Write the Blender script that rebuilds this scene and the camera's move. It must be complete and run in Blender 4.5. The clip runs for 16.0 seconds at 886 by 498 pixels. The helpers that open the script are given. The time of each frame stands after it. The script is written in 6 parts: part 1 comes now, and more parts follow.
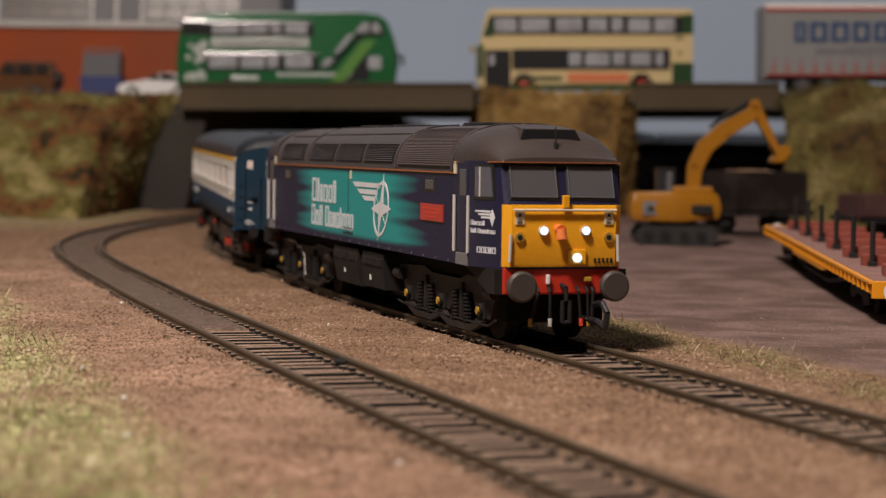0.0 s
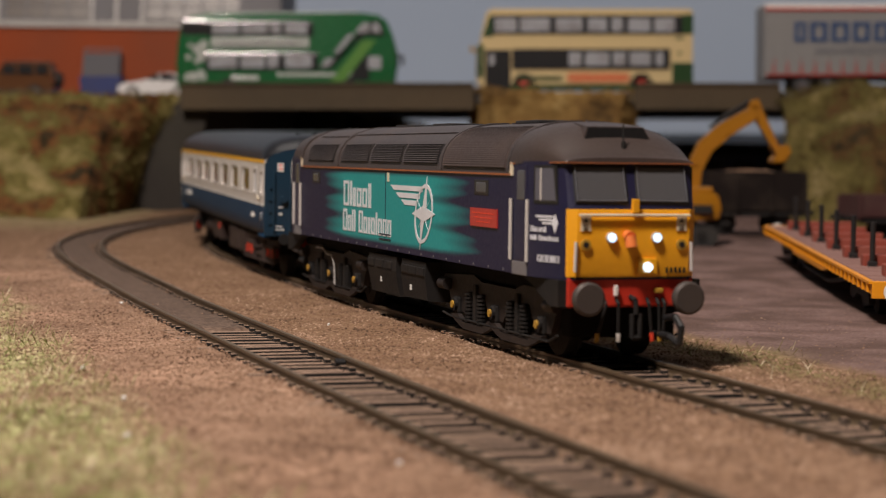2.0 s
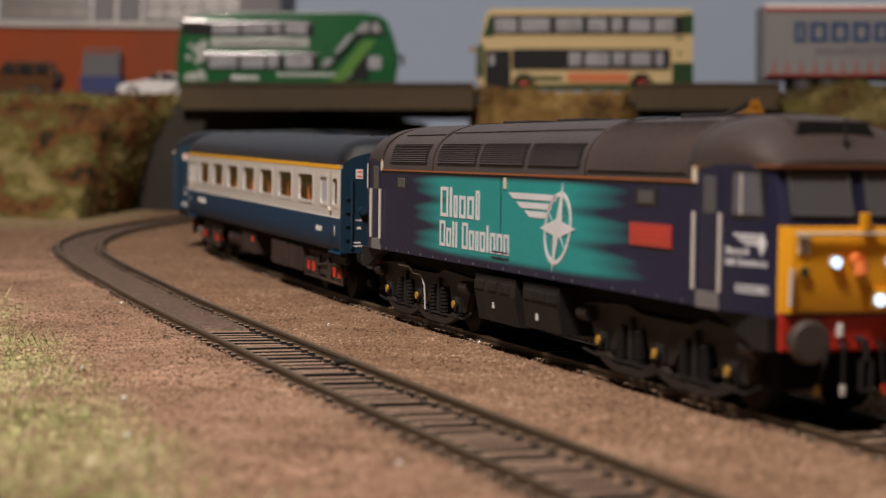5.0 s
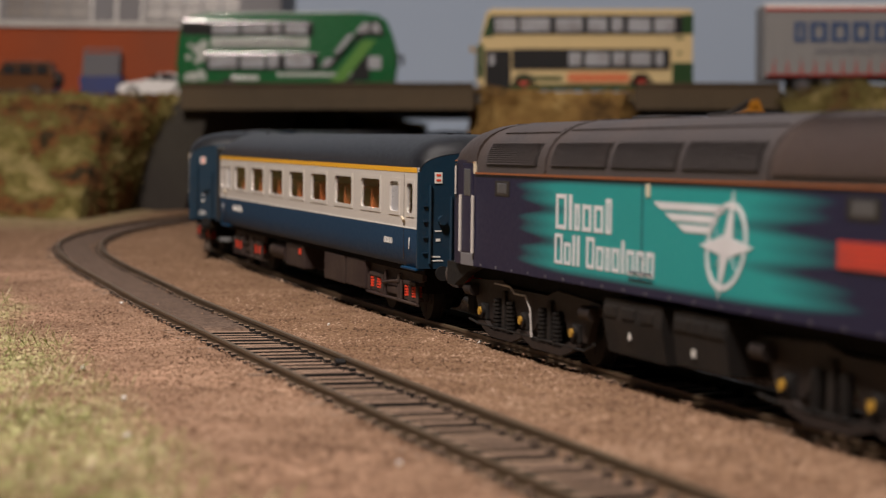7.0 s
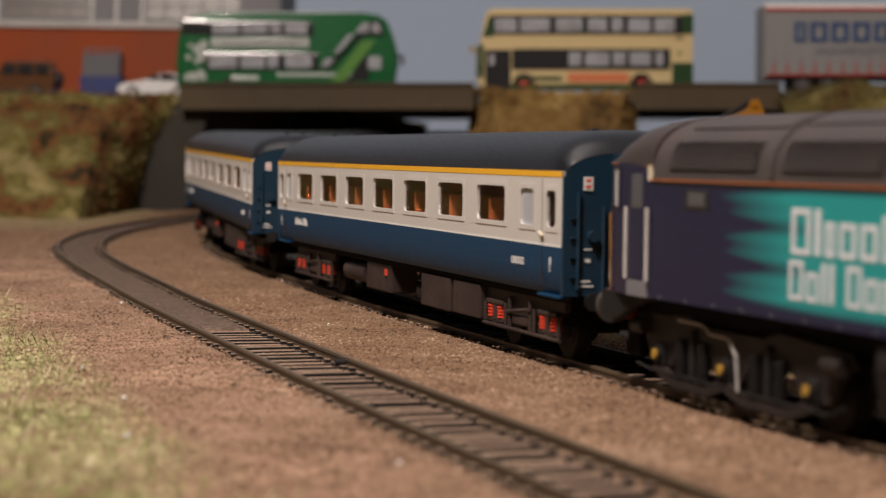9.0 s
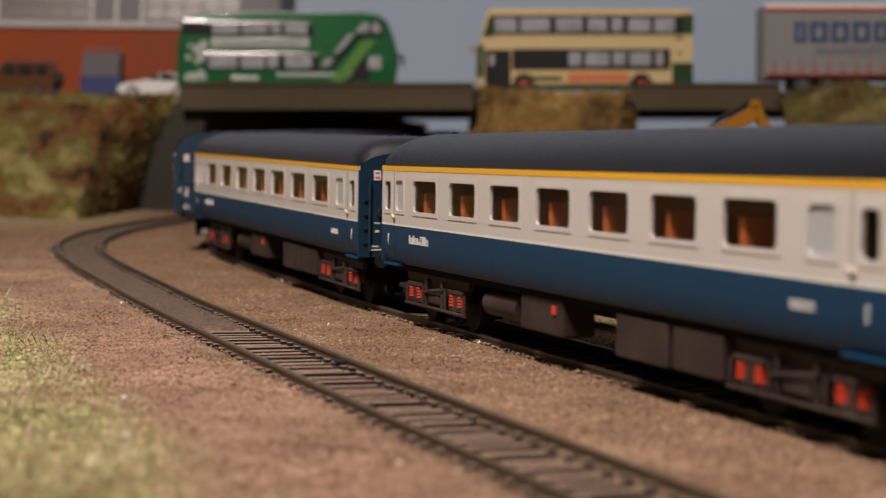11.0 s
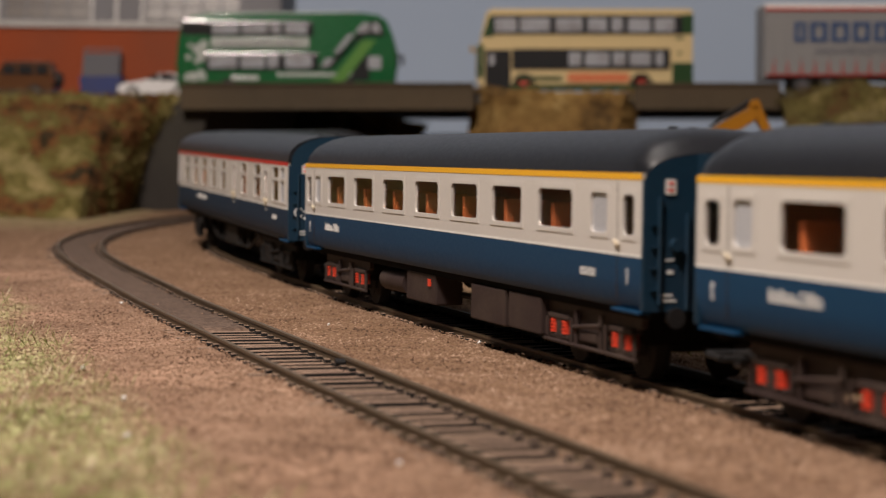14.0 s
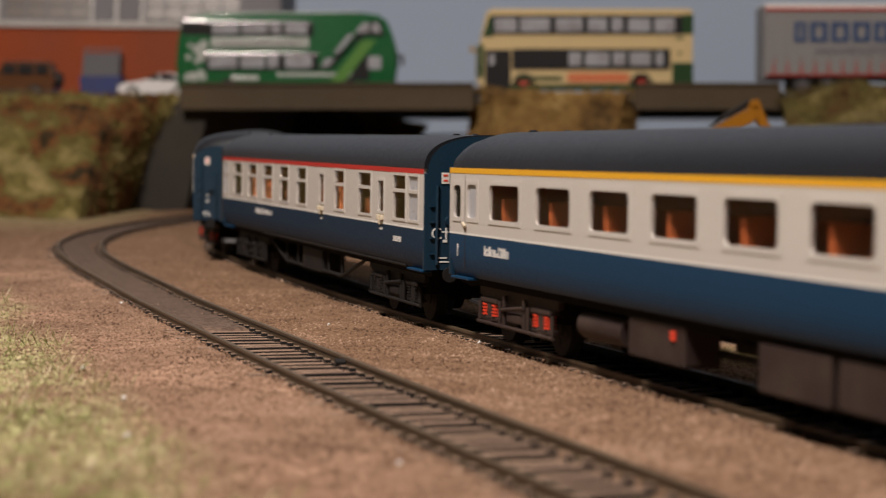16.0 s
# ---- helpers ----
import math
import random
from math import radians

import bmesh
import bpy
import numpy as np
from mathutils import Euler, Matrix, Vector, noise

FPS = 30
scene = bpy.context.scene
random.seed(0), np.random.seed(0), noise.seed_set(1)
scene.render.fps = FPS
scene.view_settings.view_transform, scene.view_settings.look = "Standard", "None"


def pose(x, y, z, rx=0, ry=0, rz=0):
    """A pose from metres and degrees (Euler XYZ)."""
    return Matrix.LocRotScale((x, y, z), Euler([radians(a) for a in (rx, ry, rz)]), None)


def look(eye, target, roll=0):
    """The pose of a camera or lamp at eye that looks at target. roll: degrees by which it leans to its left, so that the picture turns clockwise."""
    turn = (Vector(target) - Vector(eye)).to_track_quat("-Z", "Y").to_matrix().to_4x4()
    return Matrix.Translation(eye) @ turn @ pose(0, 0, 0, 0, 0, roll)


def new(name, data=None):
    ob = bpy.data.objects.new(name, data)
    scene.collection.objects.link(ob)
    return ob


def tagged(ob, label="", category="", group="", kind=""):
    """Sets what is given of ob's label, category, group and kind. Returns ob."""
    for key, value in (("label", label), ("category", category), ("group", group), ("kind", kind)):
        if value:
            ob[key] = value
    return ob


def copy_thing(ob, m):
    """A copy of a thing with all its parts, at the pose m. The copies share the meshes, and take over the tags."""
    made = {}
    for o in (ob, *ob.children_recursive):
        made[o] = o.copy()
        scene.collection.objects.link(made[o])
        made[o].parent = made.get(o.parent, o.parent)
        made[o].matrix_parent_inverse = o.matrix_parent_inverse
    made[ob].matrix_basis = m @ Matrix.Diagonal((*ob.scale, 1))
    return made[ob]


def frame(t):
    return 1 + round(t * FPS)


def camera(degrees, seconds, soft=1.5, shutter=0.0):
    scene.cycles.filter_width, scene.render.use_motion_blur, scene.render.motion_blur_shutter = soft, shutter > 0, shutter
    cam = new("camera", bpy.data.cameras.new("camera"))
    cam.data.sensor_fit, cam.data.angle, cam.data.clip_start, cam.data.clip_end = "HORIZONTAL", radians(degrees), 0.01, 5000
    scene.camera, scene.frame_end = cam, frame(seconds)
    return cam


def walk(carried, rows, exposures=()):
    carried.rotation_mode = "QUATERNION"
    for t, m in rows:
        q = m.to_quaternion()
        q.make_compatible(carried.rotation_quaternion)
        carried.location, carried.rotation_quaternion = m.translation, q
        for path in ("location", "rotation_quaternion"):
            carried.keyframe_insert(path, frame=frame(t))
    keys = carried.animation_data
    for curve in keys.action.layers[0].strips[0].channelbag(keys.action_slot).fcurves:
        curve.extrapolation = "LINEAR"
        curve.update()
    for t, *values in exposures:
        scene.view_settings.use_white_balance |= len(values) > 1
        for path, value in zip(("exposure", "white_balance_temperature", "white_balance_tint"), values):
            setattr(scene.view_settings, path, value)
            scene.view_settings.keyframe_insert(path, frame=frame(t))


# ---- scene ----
# A model railway at 1:76. Sizes below are in millimetres of the model; K turns them into metres.
K = 0.001
EYE_H = 43.0
cam = camera(26.30, 16.0, soft=1.2, shutter=0.5)
cam.data.dof.use_dof = True
cam.data.dof.focus_distance = 0.48
cam.data.dof.aperture_fstop = 23.5
CAM_POSE = pose(0, 0, EYE_H * K, 90 - math.degrees(0.04884), 0, 0) @ pose(0, 0, 0, 0, 0, math.degrees(0.01207))
walk(cam, [(0.0, CAM_POSE), (16.0, CAM_POSE)])

# ---- light: an overhead room lamp, and an added fill over the back ----
scene.view_settings.exposure = 0.0
world = bpy.data.worlds.new("room_world")
world.use_nodes = True
world.node_tree.nodes["Background"].inputs[0].default_value = (0.9, 0.85, 0.8, 1)
world.node_tree.nodes["Background"].inputs[1].default_value = 0.05
scene.world = world


def area_lamp(name, x, y, z, tx, ty, tz, sx, sy, power, colour):
    data = bpy.data.lights.new(name, "AREA")
    data.shape, data.size, data.size_y = "RECTANGLE", sx * K, sy * K
    data.energy, data.color = power, colour
    ob = new(name, data)
    ob.matrix_world = look((x * K, y * K, z * K), (tx * K, ty * K, tz * K))
    return ob


area_lamp("ceiling_lamp_light", -330, -40, 1000, -50, 420, 0, 150, 150, 21.2, (1.0, 0.872, 0.785))
# fill added to brighten the backdrop and bridge; no fitting hangs there
area_lamp("ceiling_lamp_light", -100, 760, 1450, 50, 1250, 60, 500, 200, 2.4, (1.0, 0.92, 0.85))


# ---- materials ----
def nodes_of(name):
    m = bpy.data.materials.new(name)
    m.use_nodes = True
    nt = m.node_tree
    return m, nt, nt.nodes["Principled BSDF"]


def ramp_node(nt, stops):
    r = nt.nodes.new("ShaderNodeValToRGB")
    e = r.color_ramp.elements
    while len(e) < len(stops):
        e.new(0.5)
    for k, (p, c) in zip(e, stops):
        k.position, k.color = p, (*c, 1)
    return r


def noise_node(nt, scale, detail=4, vec=None):
    n = nt.nodes.new("ShaderNodeTexNoise")
    n.inputs["Scale"].default_value, n.inputs["Detail"].default_value = scale, detail
    if vec is not None:
        nt.links.new(vec, n.inputs["Vector"])
    return n


def coords(nt):
    return nt.nodes.new("ShaderNodeTexCoord").outputs["Object"]


def mixed(nt, fac, a, b):
    m = nt.nodes.new("ShaderNodeMix")
    m.data_type = "RGBA"
    for sock, v in ((m.inputs[0], fac), (m.inputs[6], a), (m.inputs[7], b)):
        if hasattr(v, "node"):
            nt.links.new(v, sock)
        elif isinstance(v, (int, float)):
            sock.default_value = v
        else:
            sock.default_value = (*v, 1)
    return m.outputs[2]


def math_node(nt, op, a, b=0.0, clamp=False):
    m = nt.nodes.new("ShaderNodeMath")
    m.operation, m.use_clamp = op, clamp
    for sock, v in zip(m.inputs, (a, b)):
        if hasattr(v, "node"):
            nt.links.new(v, sock)
        else:
            sock.default_value = v
    return m.outputs[0]


def bumped(nt, p, height, strength, dist):
    b = nt.nodes.new("ShaderNodeBump")
    b.inputs["Strength"].default_value, b.inputs["Distance"].default_value = strength, dist
    nt.links.new(height, b.inputs["Height"])
    nt.links.new(b.outputs[0], p.inputs["Normal"])


def plain(name, c, rough=0.5, metal=0.0, dirt=0.25, scale=60.0, grain=900.0, bump=0.15, dirt_colour=(0.10, 0.075, 0.055), coat=0.0, spec=0.5):
    """Painted or moulded surface: base colour, grime at a large scale, fine grain and a little relief."""
    m, nt, p = nodes_of(name)
    v = coords(nt)
    big, fine = noise_node(nt, scale, 5, v), noise_node(nt, grain, 3, v)
    f = ramp_node(nt, [(0.45, (0, 0, 0)), (0.75, (1, 1, 1))])
    nt.links.new(big.outputs[0], f.inputs[0])
    k = math_node(nt, "MULTIPLY", f.outputs[0], dirt)
    col = mixed(nt, k, c, dirt_colour)
    g = math_node(nt, "MULTIPLY", fine.outputs[0], 0.22)
    col = mixed(nt, g, col, tuple(x * 0.62 for x in c))
    nt.links.new(col, p.inputs["Base Color"])
    r = math_node(nt, "MULTIPLY_ADD", fine.outputs[0], 0.2)
    r.node.inputs[2].default_value = rough - 0.1
    nt.links.new(r, p.inputs["Roughness"])
    p.inputs["Metallic"].default_value = metal
    p.inputs["Coat Weight"].default_value = coat
    p.inputs["Specular IOR Level"].default_value = spec
    bumped(nt, p, fine.outputs[0], bump, 0.0004)
    return m


def mottled(name, stops, scale, fine_scale, rough=0.95, bump=0.6, dist=0.001, broad=1.9, single=0.22):
    """Flock, earth, foliage: several colours broken up at two scales."""
    m, nt, p = nodes_of(name)
    v = coords(nt)
    big, fine = noise_node(nt, scale, 6, v), noise_node(nt, fine_scale, 4, v)
    gi = nt.nodes.new("ShaderNodeNewGeometry")
    s = math_node(nt, "ADD", math_node(nt, "MULTIPLY", big.outputs[0], broad), math_node(nt, "MULTIPLY", fine.outputs[0], 0.7))
    s = math_node(nt, "ADD", s, math_node(nt, "MULTIPLY", gi.outputs["Random Per Island"], single))
    s = math_node(nt, "SUBTRACT", s, 0.5 * broad + 0.35 + 0.5 * single - 0.5)
    r = ramp_node(nt, stops)
    nt.links.new(s, r.inputs[0])
    nt.links.new(r.outputs[0], p.inputs["Base Color"])
    p.inputs["Roughness"].default_value = rough
    p.inputs["Specular IOR Level"].default_value = 0.2
    bumped(nt, p, fine.outputs[0], bump, dist)
    return m


def glass(name, c=(0.8, 0.85, 0.85), rough=0.03, alpha=0.0):
    m, nt, p = nodes_of(name)
    p.inputs["Base Color"].default_value = (*c, 1)
    p.inputs["Roughness"].default_value = rough
    p.inputs["Transmission Weight"].default_value = 1.0
    p.inputs["IOR"].default_value = 1.12
    return m


def glowing(name, c, strength):
    m, nt, p = nodes_of(name)
    p.inputs["Base Color"].default_value = (*c, 1)
    p.inputs["Emission Color"].default_value = (*c, 1)
    p.inputs["Emission Strength"].default_value = strength
    return m


def dusted(name, side, top):
    """Dark moulding with pale dust on its upper faces; its sides also carry gap shade."""
    m, nt, p = nodes_of(name)
    v = coords(nt)
    big, fine = noise_node(nt, 160, 4, v), noise_node(nt, 900, 3, v)
    geo = nt.nodes.new("ShaderNodeNewGeometry")
    xyz = nt.nodes.new("ShaderNodeSeparateXYZ")
    nt.links.new(geo.outputs["Normal"], xyz.inputs[0])
    k = math_node(nt, "MULTIPLY", math_node(nt, "MULTIPLY_ADD", xyz.outputs[2], 1.6), math_node(nt, "MULTIPLY_ADD", big.outputs[0], 1.0), True)
    for n in (k.node.inputs[0].links[0].from_node, k.node.inputs[1].links[0].from_node):
        n.inputs[2].default_value = -0.7 if n.inputs[1].default_value > 1.2 else 0.45
    oi = nt.nodes.new("ShaderNodeObjectInfo")
    tone = mixed(nt, math_node(nt, "MULTIPLY", oi.outputs["Random"], 0.5), top, tuple(x * 0.55 for x in top))
    nt.links.new(mixed(nt, k, side, tone), p.inputs["Base Color"])
    p.inputs["Roughness"].default_value = 0.9
    bumped(nt, p, fine.outputs[0], 0.4, 0.0004)
    return m


NAVY = (0.011, 0.011, 0.040)
M = {}
M["navy"] = plain("navy_paint", NAVY, 0.4, dirt=0.12, scale=40, spec=0.4)
M["yellow"] = plain("yellow_paint", (0.80, 0.36, 0.012), 0.42, dirt=0.08, scale=50, dirt_colour=(0.35, 0.13, 0.01))
M["red"] = plain("buffer_beam_red", (0.52, 0.028, 0.012), 0.5, dirt=0.25)
M["roof"] = plain("weathered_roof_grey", (0.050, 0.042, 0.044), 0.55, dirt=0.6, scale=34, dirt_colour=(0.095, 0.066, 0.056))
M["roof_cover"] = plain("weathered_roof_brown", (0.078, 0.056, 0.052), 0.45, dirt=0.6, scale=40, dirt_colour=(0.115, 0.076, 0.058))
M["roof_dark"] = plain("dark_roof_grille", (0.013, 0.012, 0.014), 0.6, dirt=0.3)
M["orange_line"] = plain("orange_lining", (0.30, 0.095, 0.03), 0.5, dirt=0.2)
M["cream"] = plain("cream_paint", (0.68, 0.60, 0.46), 0.5, dirt=0.25)
M["decal"] = plain("white_decal", (0.66, 0.67, 0.72), 0.5, dirt=0.15)
M["white"] = plain("white_paint", (0.78, 0.77, 0.75), 0.45, dirt=0.08)
M["rail_grey"] = plain("handrail_grey", (0.55, 0.52, 0.50), 0.45, dirt=0.2)
M["under"] = plain("underframe_black", (0.012, 0.011, 0.011), 0.7, dirt=0.4, scale=110, dirt_colour=(0.036, 0.026, 0.020), spec=0.25)
M["under_brown"] = plain("underframe_brown", (0.036, 0.022, 0.020), 0.65, dirt=0.4, scale=80, spec=0.3)
M["under_mid"] = plain("bogie_grime", (0.020, 0.015, 0.014), 0.6, dirt=0.5, scale=150, dirt_colour=(0.048, 0.032, 0.024), spec=0.3)
# deeper, duller black for parts under the floors and the horn grille
M["dull_black"] = plain("sooty_black", (0.006, 0.0055, 0.006), 0.9, dirt=0.2, dirt_colour=(0.014, 0.011, 0.009), spec=0.12)
M["roof_dome"] = plain("cab_roof_brown", (0.042, 0.030, 0.027), 0.42, dirt=0.5, scale=40, dirt_colour=(0.066, 0.043, 0.034))
M["black"] = plain("black_plastic", (0.012, 0.012, 0.013), 0.45, dirt=0.1)
M["buffer"] = plain("buffer_steel", (0.075, 0.062, 0.058), 0.5, metal=0.3, dirt=0.4)
M["orange"] = plain("orange_plastic", (0.75, 0.20, 0.05), 0.45, dirt=0.1)
M["spring"] = plain("red_spring", (0.75, 0.06, 0.025), 0.5, dirt=0.1)
M["axlebox"] = plain("axlebox_yellow", (0.42, 0.24, 0.03), 0.5, dirt=0.3)
M["plate"] = plain("red_nameplate", (0.42, 0.04, 0.03), 0.4, dirt=0.1)
M["lamp"] = glowing("lamp_lens", (0.58, 0.79, 1.0), 1.7)
M["lamp_off"] = plain("lamp_lens_off", (0.45, 0.45, 0.45), 0.2, dirt=0)
M["screen"] = plain("cab_glass_grey", (0.085, 0.085, 0.092), 0.15, dirt=0.1, bump=0.02)
M["cab_blue"] = plain("cab_side_glass", (0.10, 0.10, 0.125), 0.14, dirt=0.1, bump=0.02)
M["exhaust"] = plain("exhaust_steel", (0.16, 0.165, 0.19), 0.35, metal=0.4, dirt=0.3)
M["pane"] = glass("tinted_pane", (0.92, 0.84, 0.78))
M["frost"] = plain("frosted_pane", (0.42, 0.43, 0.47), 0.3, dirt=0.1)
M["coach_blue"] = plain("coach_blue", (0.005, 0.043, 0.105), 0.5, dirt=0.06, scale=30, dirt_colour=(0.03, 0.04, 0.06), spec=0.2)
M["coach_end"] = plain("coach_end_blue", (0.005, 0.028, 0.056), 0.45, dirt=0.15)
M["coach_grey"] = plain("coach_light_grey", (0.58, 0.55, 0.525), 0.45, dirt=0.06, scale=30)
M["stripe"] = plain("yellow_stripe", (0.80, 0.42, 0.02), 0.45, dirt=0.05)
M["red_stripe"] = plain("red_stripe", (0.50, 0.025, 0.02), 0.45, dirt=0.05)
M["coach_blue_dull"] = plain("coach_blue_dull", (0.008, 0.030, 0.066), 0.55, dirt=0.2, scale=30, dirt_colour=(0.04, 0.04, 0.045), spec=0.2)
M["coach_roof"] = plain("coach_roof_grey", (0.011, 0.012, 0.016), 0.36, dirt=0.3, scale=30, dirt_colour=(0.032, 0.031, 0.034))
M["seat"] = plain("seat_orange", (0.36, 0.088, 0.018), 0.7, dirt=0.1)
M["backing_brown"] = plain("inner_screen_brown", (0.13, 0.042, 0.016), 0.5, dirt=0.3)
M["inside"] = plain("coach_inside_brown", (0.42, 0.14, 0.05), 0.7, dirt=0.2)
M["rail"] = plain("rail_rust", (0.115, 0.082, 0.050), 0.5, metal=0.3, dirt=0.5, scale=120, dirt_colour=(0.135, 0.085, 0.052))
# side colour near black, so the gaps between sleepers look shaded
M["sleeper"] = dusted("sleeper_brown", (0.008, 0.006, 0.005), (0.30, 0.198, 0.140))
M["concrete"] = plain("bridge_concrete", (0.074, 0.051, 0.027), 0.85, dirt=0.6, scale=18, dirt_colour=(0.035, 0.028, 0.018), grain=250, bump=0.4)
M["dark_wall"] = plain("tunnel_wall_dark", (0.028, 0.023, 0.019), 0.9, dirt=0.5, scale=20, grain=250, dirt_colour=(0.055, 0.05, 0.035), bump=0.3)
M["tarmac"] = plain("road_tarmac", (0.06, 0.058, 0.055), 0.9, dirt=0.3, grain=500)
M["brick"] = plain("orange_brick", (0.36, 0.066, 0.014), 0.8, dirt=0.3, scale=12, grain=400)
M["clad"] = plain("grey_cladding", (0.165, 0.16, 0.175), 0.6, dirt=0.3, scale=12)
M["clad_brown"] = plain("brown_glazing", (0.085, 0.058, 0.042), 0.35, dirt=0.3, scale=30)
M["wall_paint"] = plain("room_wall_paint", (0.40, 0.38, 0.36), 0.9, dirt=0.1, scale=2, grain=60)
M["bank"] = mottled("bank_flock", [(0.16, (0.028, 0.022, 0.010)), (0.34, (0.150, 0.060, 0.020)), (0.44, (0.115, 0.066, 0.022)), (0.56, (0.112, 0.095, 0.026)), (0.70, (0.165, 0.135, 0.046)), (0.92, (0.27, 0.21, 0.09))], 40, 260, broad=2.2)
# right bank: browner flock, also darkened here for its weaker light
M["bank_shaded"] = mottled("olive_brown_flock", [(0.16, (0.028, 0.022, 0.010)), (0.34, (0.085, 0.045, 0.016)), (0.46, (0.075, 0.055, 0.018)), (0.58, (0.092, 0.075, 0.022)), (0.74, (0.135, 0.105, 0.036)), (0.94, (0.20, 0.155, 0.07))], 34, 260)
M["bank_brown"] = mottled("pier_flock", [(0.16, (0.075, 0.045, 0.018)), (0.42, (0.19, 0.11, 0.036)), (0.6, (0.24, 0.15, 0.05)), (0.85, (0.33, 0.23, 0.09))], 30, 260)
M["grass"] = mottled("static_grass", [(0.2, (0.27, 0.22, 0.11)), (0.42, (0.27, 0.31, 0.12)), (0.60, (0.40, 0.41, 0.18)), (0.74, (0.64, 0.55, 0.36)), (0.86, (0.82, 0.72, 0.55))], 30, 300, bump=0.0, broad=1.1, single=0.4)
M["straw"] = mottled("bleached_straw", [(0.2, (0.38, 0.31, 0.18)), (0.5, (0.62, 0.54, 0.38)), (0.8, (0.86, 0.78, 0.62))], 30, 300, rough=0.5, bump=0.0, broad=0.8, single=0.6)
M["verge"] = mottled("verge_grass", [(0.2, (0.11, 0.08, 0.04)), (0.42, (0.16, 0.135, 0.05)), (0.6, (0.21, 0.19, 0.075)), (0.78, (0.32, 0.26, 0.14)), (0.92, (0.52, 0.43, 0.30))], 30, 300, bump=0.0, broad=1.1, single=0.4)
M["grain"] = mottled("ballast_grain", [(0.15, (0.07, 0.042, 0.028)), (0.42, (0.195, 0.117, 0.076)), (0.6, (0.275, 0.172, 0.114)), (0.85, (0.44, 0.31, 0.225))], 40, 700, bump=0.2, broad=0.9, single=0.48)


# ---- mesh helpers, all in millimetres ----
def box(bm, x0, x1, y0, y1, z0, z1, bevel=0.0):
    v = [bm.verts.new((x, y, z)) for x in (x0, x1) for y in (y0, y1) for z in (z0, z1)]
    fs = [bm.faces.new([v[i] for i in q]) for q in ((0, 1, 3, 2), (4, 6, 7, 5), (0, 4, 5, 1), (2, 3, 7, 6), (0, 2, 6, 4), (1, 5, 7, 3))]
    if bevel:
        es = list({e for f in fs for e in f.edges})
        bmesh.ops.bevel(bm, geom=es, offset=bevel, segments=2, affect="EDGES", profile=0.6)


def rod(bm, a, b, r, n=10, r2=None):
    a, b = Vector(a), Vector(b)
    d = b - a
    m = Matrix.Translation((a + b) / 2) @ d.to_track_quat("Z", "Y").to_matrix().to_4x4()
    bmesh.ops.create_cone(bm, cap_ends=True, segments=n, radius1=r, radius2=r if r2 is None else r2, depth=d.length, matrix=m)


def prism(bm, pts, axis, a, b):
    """The closed outline pts pushed along an axis (0 x, 1 y, 2 z) from a to b."""
    def put(p, k):
        q = list(p)
        q.insert(axis, k)
        return bm.verts.new(q)
    lo, hi = [put(p, a) for p in pts], [put(p, b) for p in pts]
    bm.faces.new(lo), bm.faces.new(hi)
    for i in range(len(pts)):
        j = (i + 1) % len(pts)
        bm.faces.new((lo[i], lo[j], hi[j], hi[i]))


def loft(bm, rings, closed=False, caps=True):
    rows = [[bm.verts.new(p) for p in r] for r in rings]
    n = len(rows[0])
    for a, b in zip(rows, rows[1:]):
        for i in range(n if closed else n - 1):
            j = (i + 1) % n
            bm.faces.new((a[i], a[j], b[j], b[i]))
    if caps:
        bm.faces.new(rows[0]), bm.faces.new(rows[-1])


def part(name, bm, material, parent, label="", smooth=False, at=None):
    bmesh.ops.recalc_face_normals(bm, faces=bm.faces)
    bmesh.ops.scale(bm, vec=(K, K, K), verts=bm.verts)
    me = bpy.data.meshes.new(name)
    bm.to_mesh(me)
    bm.free()
    me.materials.append(material if not isinstance(material, str) else M[material])
    if smooth:
        for p in me.polygons:
            p.use_smooth = True
        me.set_sharp_from_angle(angle=radians(35))
    ob = new(name, me)
    if parent is not None:
        ob.parent = parent
    if at:
        ob.location = Vector(at) * K
    if label:
        ob["label"] = label
    return ob


def thing(name, label, category, x=0, y=0, z=0, rz=0, group=""):
    ob = new(name)
    ob.empty_display_size = 0.01
    ob.matrix_world = pose(x * K, y * K, z * K, 0, 0, rz)
    return tagged(ob, label, category, group)


def slab(name, mat, parent, *dims, bevel=0.0, label="", smooth=False):
    bm = bmesh.new()
    box(bm, *dims, bevel=bevel)
    return part(name, bm, mat, parent, label, smooth)


def rods(name, mat, parent, segs, r, n=8, label=""):
    bm = bmesh.new()
    for a, b in segs:
        rod(bm, a, b, r, n)
    return part(name, bm, mat, parent, label, True)


def holed_wall(bm, x0, x1, z0, z1, y0, y1, holes):
    """A wall in the x-z plane with rectangular openings (x0, x1, z0, z1)."""
    xs = sorted({x0, x1, *[h[0] for h in holes], *[h[1] for h in holes]})
    zs = sorted({z0, z1, *[h[2] for h in holes], *[h[3] for h in holes]})
    for a, b in zip(xs, xs[1:]):
        run = None
        for c, d in zip(zs, zs[1:]):
            mx, mz = (a + b) / 2, (c + d) / 2
            solid = not any(h[0] < mx < h[1] and h[2] < mz < h[3] for h in holes)
            if solid:
                run = (run[0], d) if run else (c, d)
            if run and (not solid or d == zs[-1]):
                box(bm, a, b, y0, y1, run[0], run[1])
                run = None
    bmesh.ops.remove_doubles(bm, verts=bm.verts, dist=0.001)


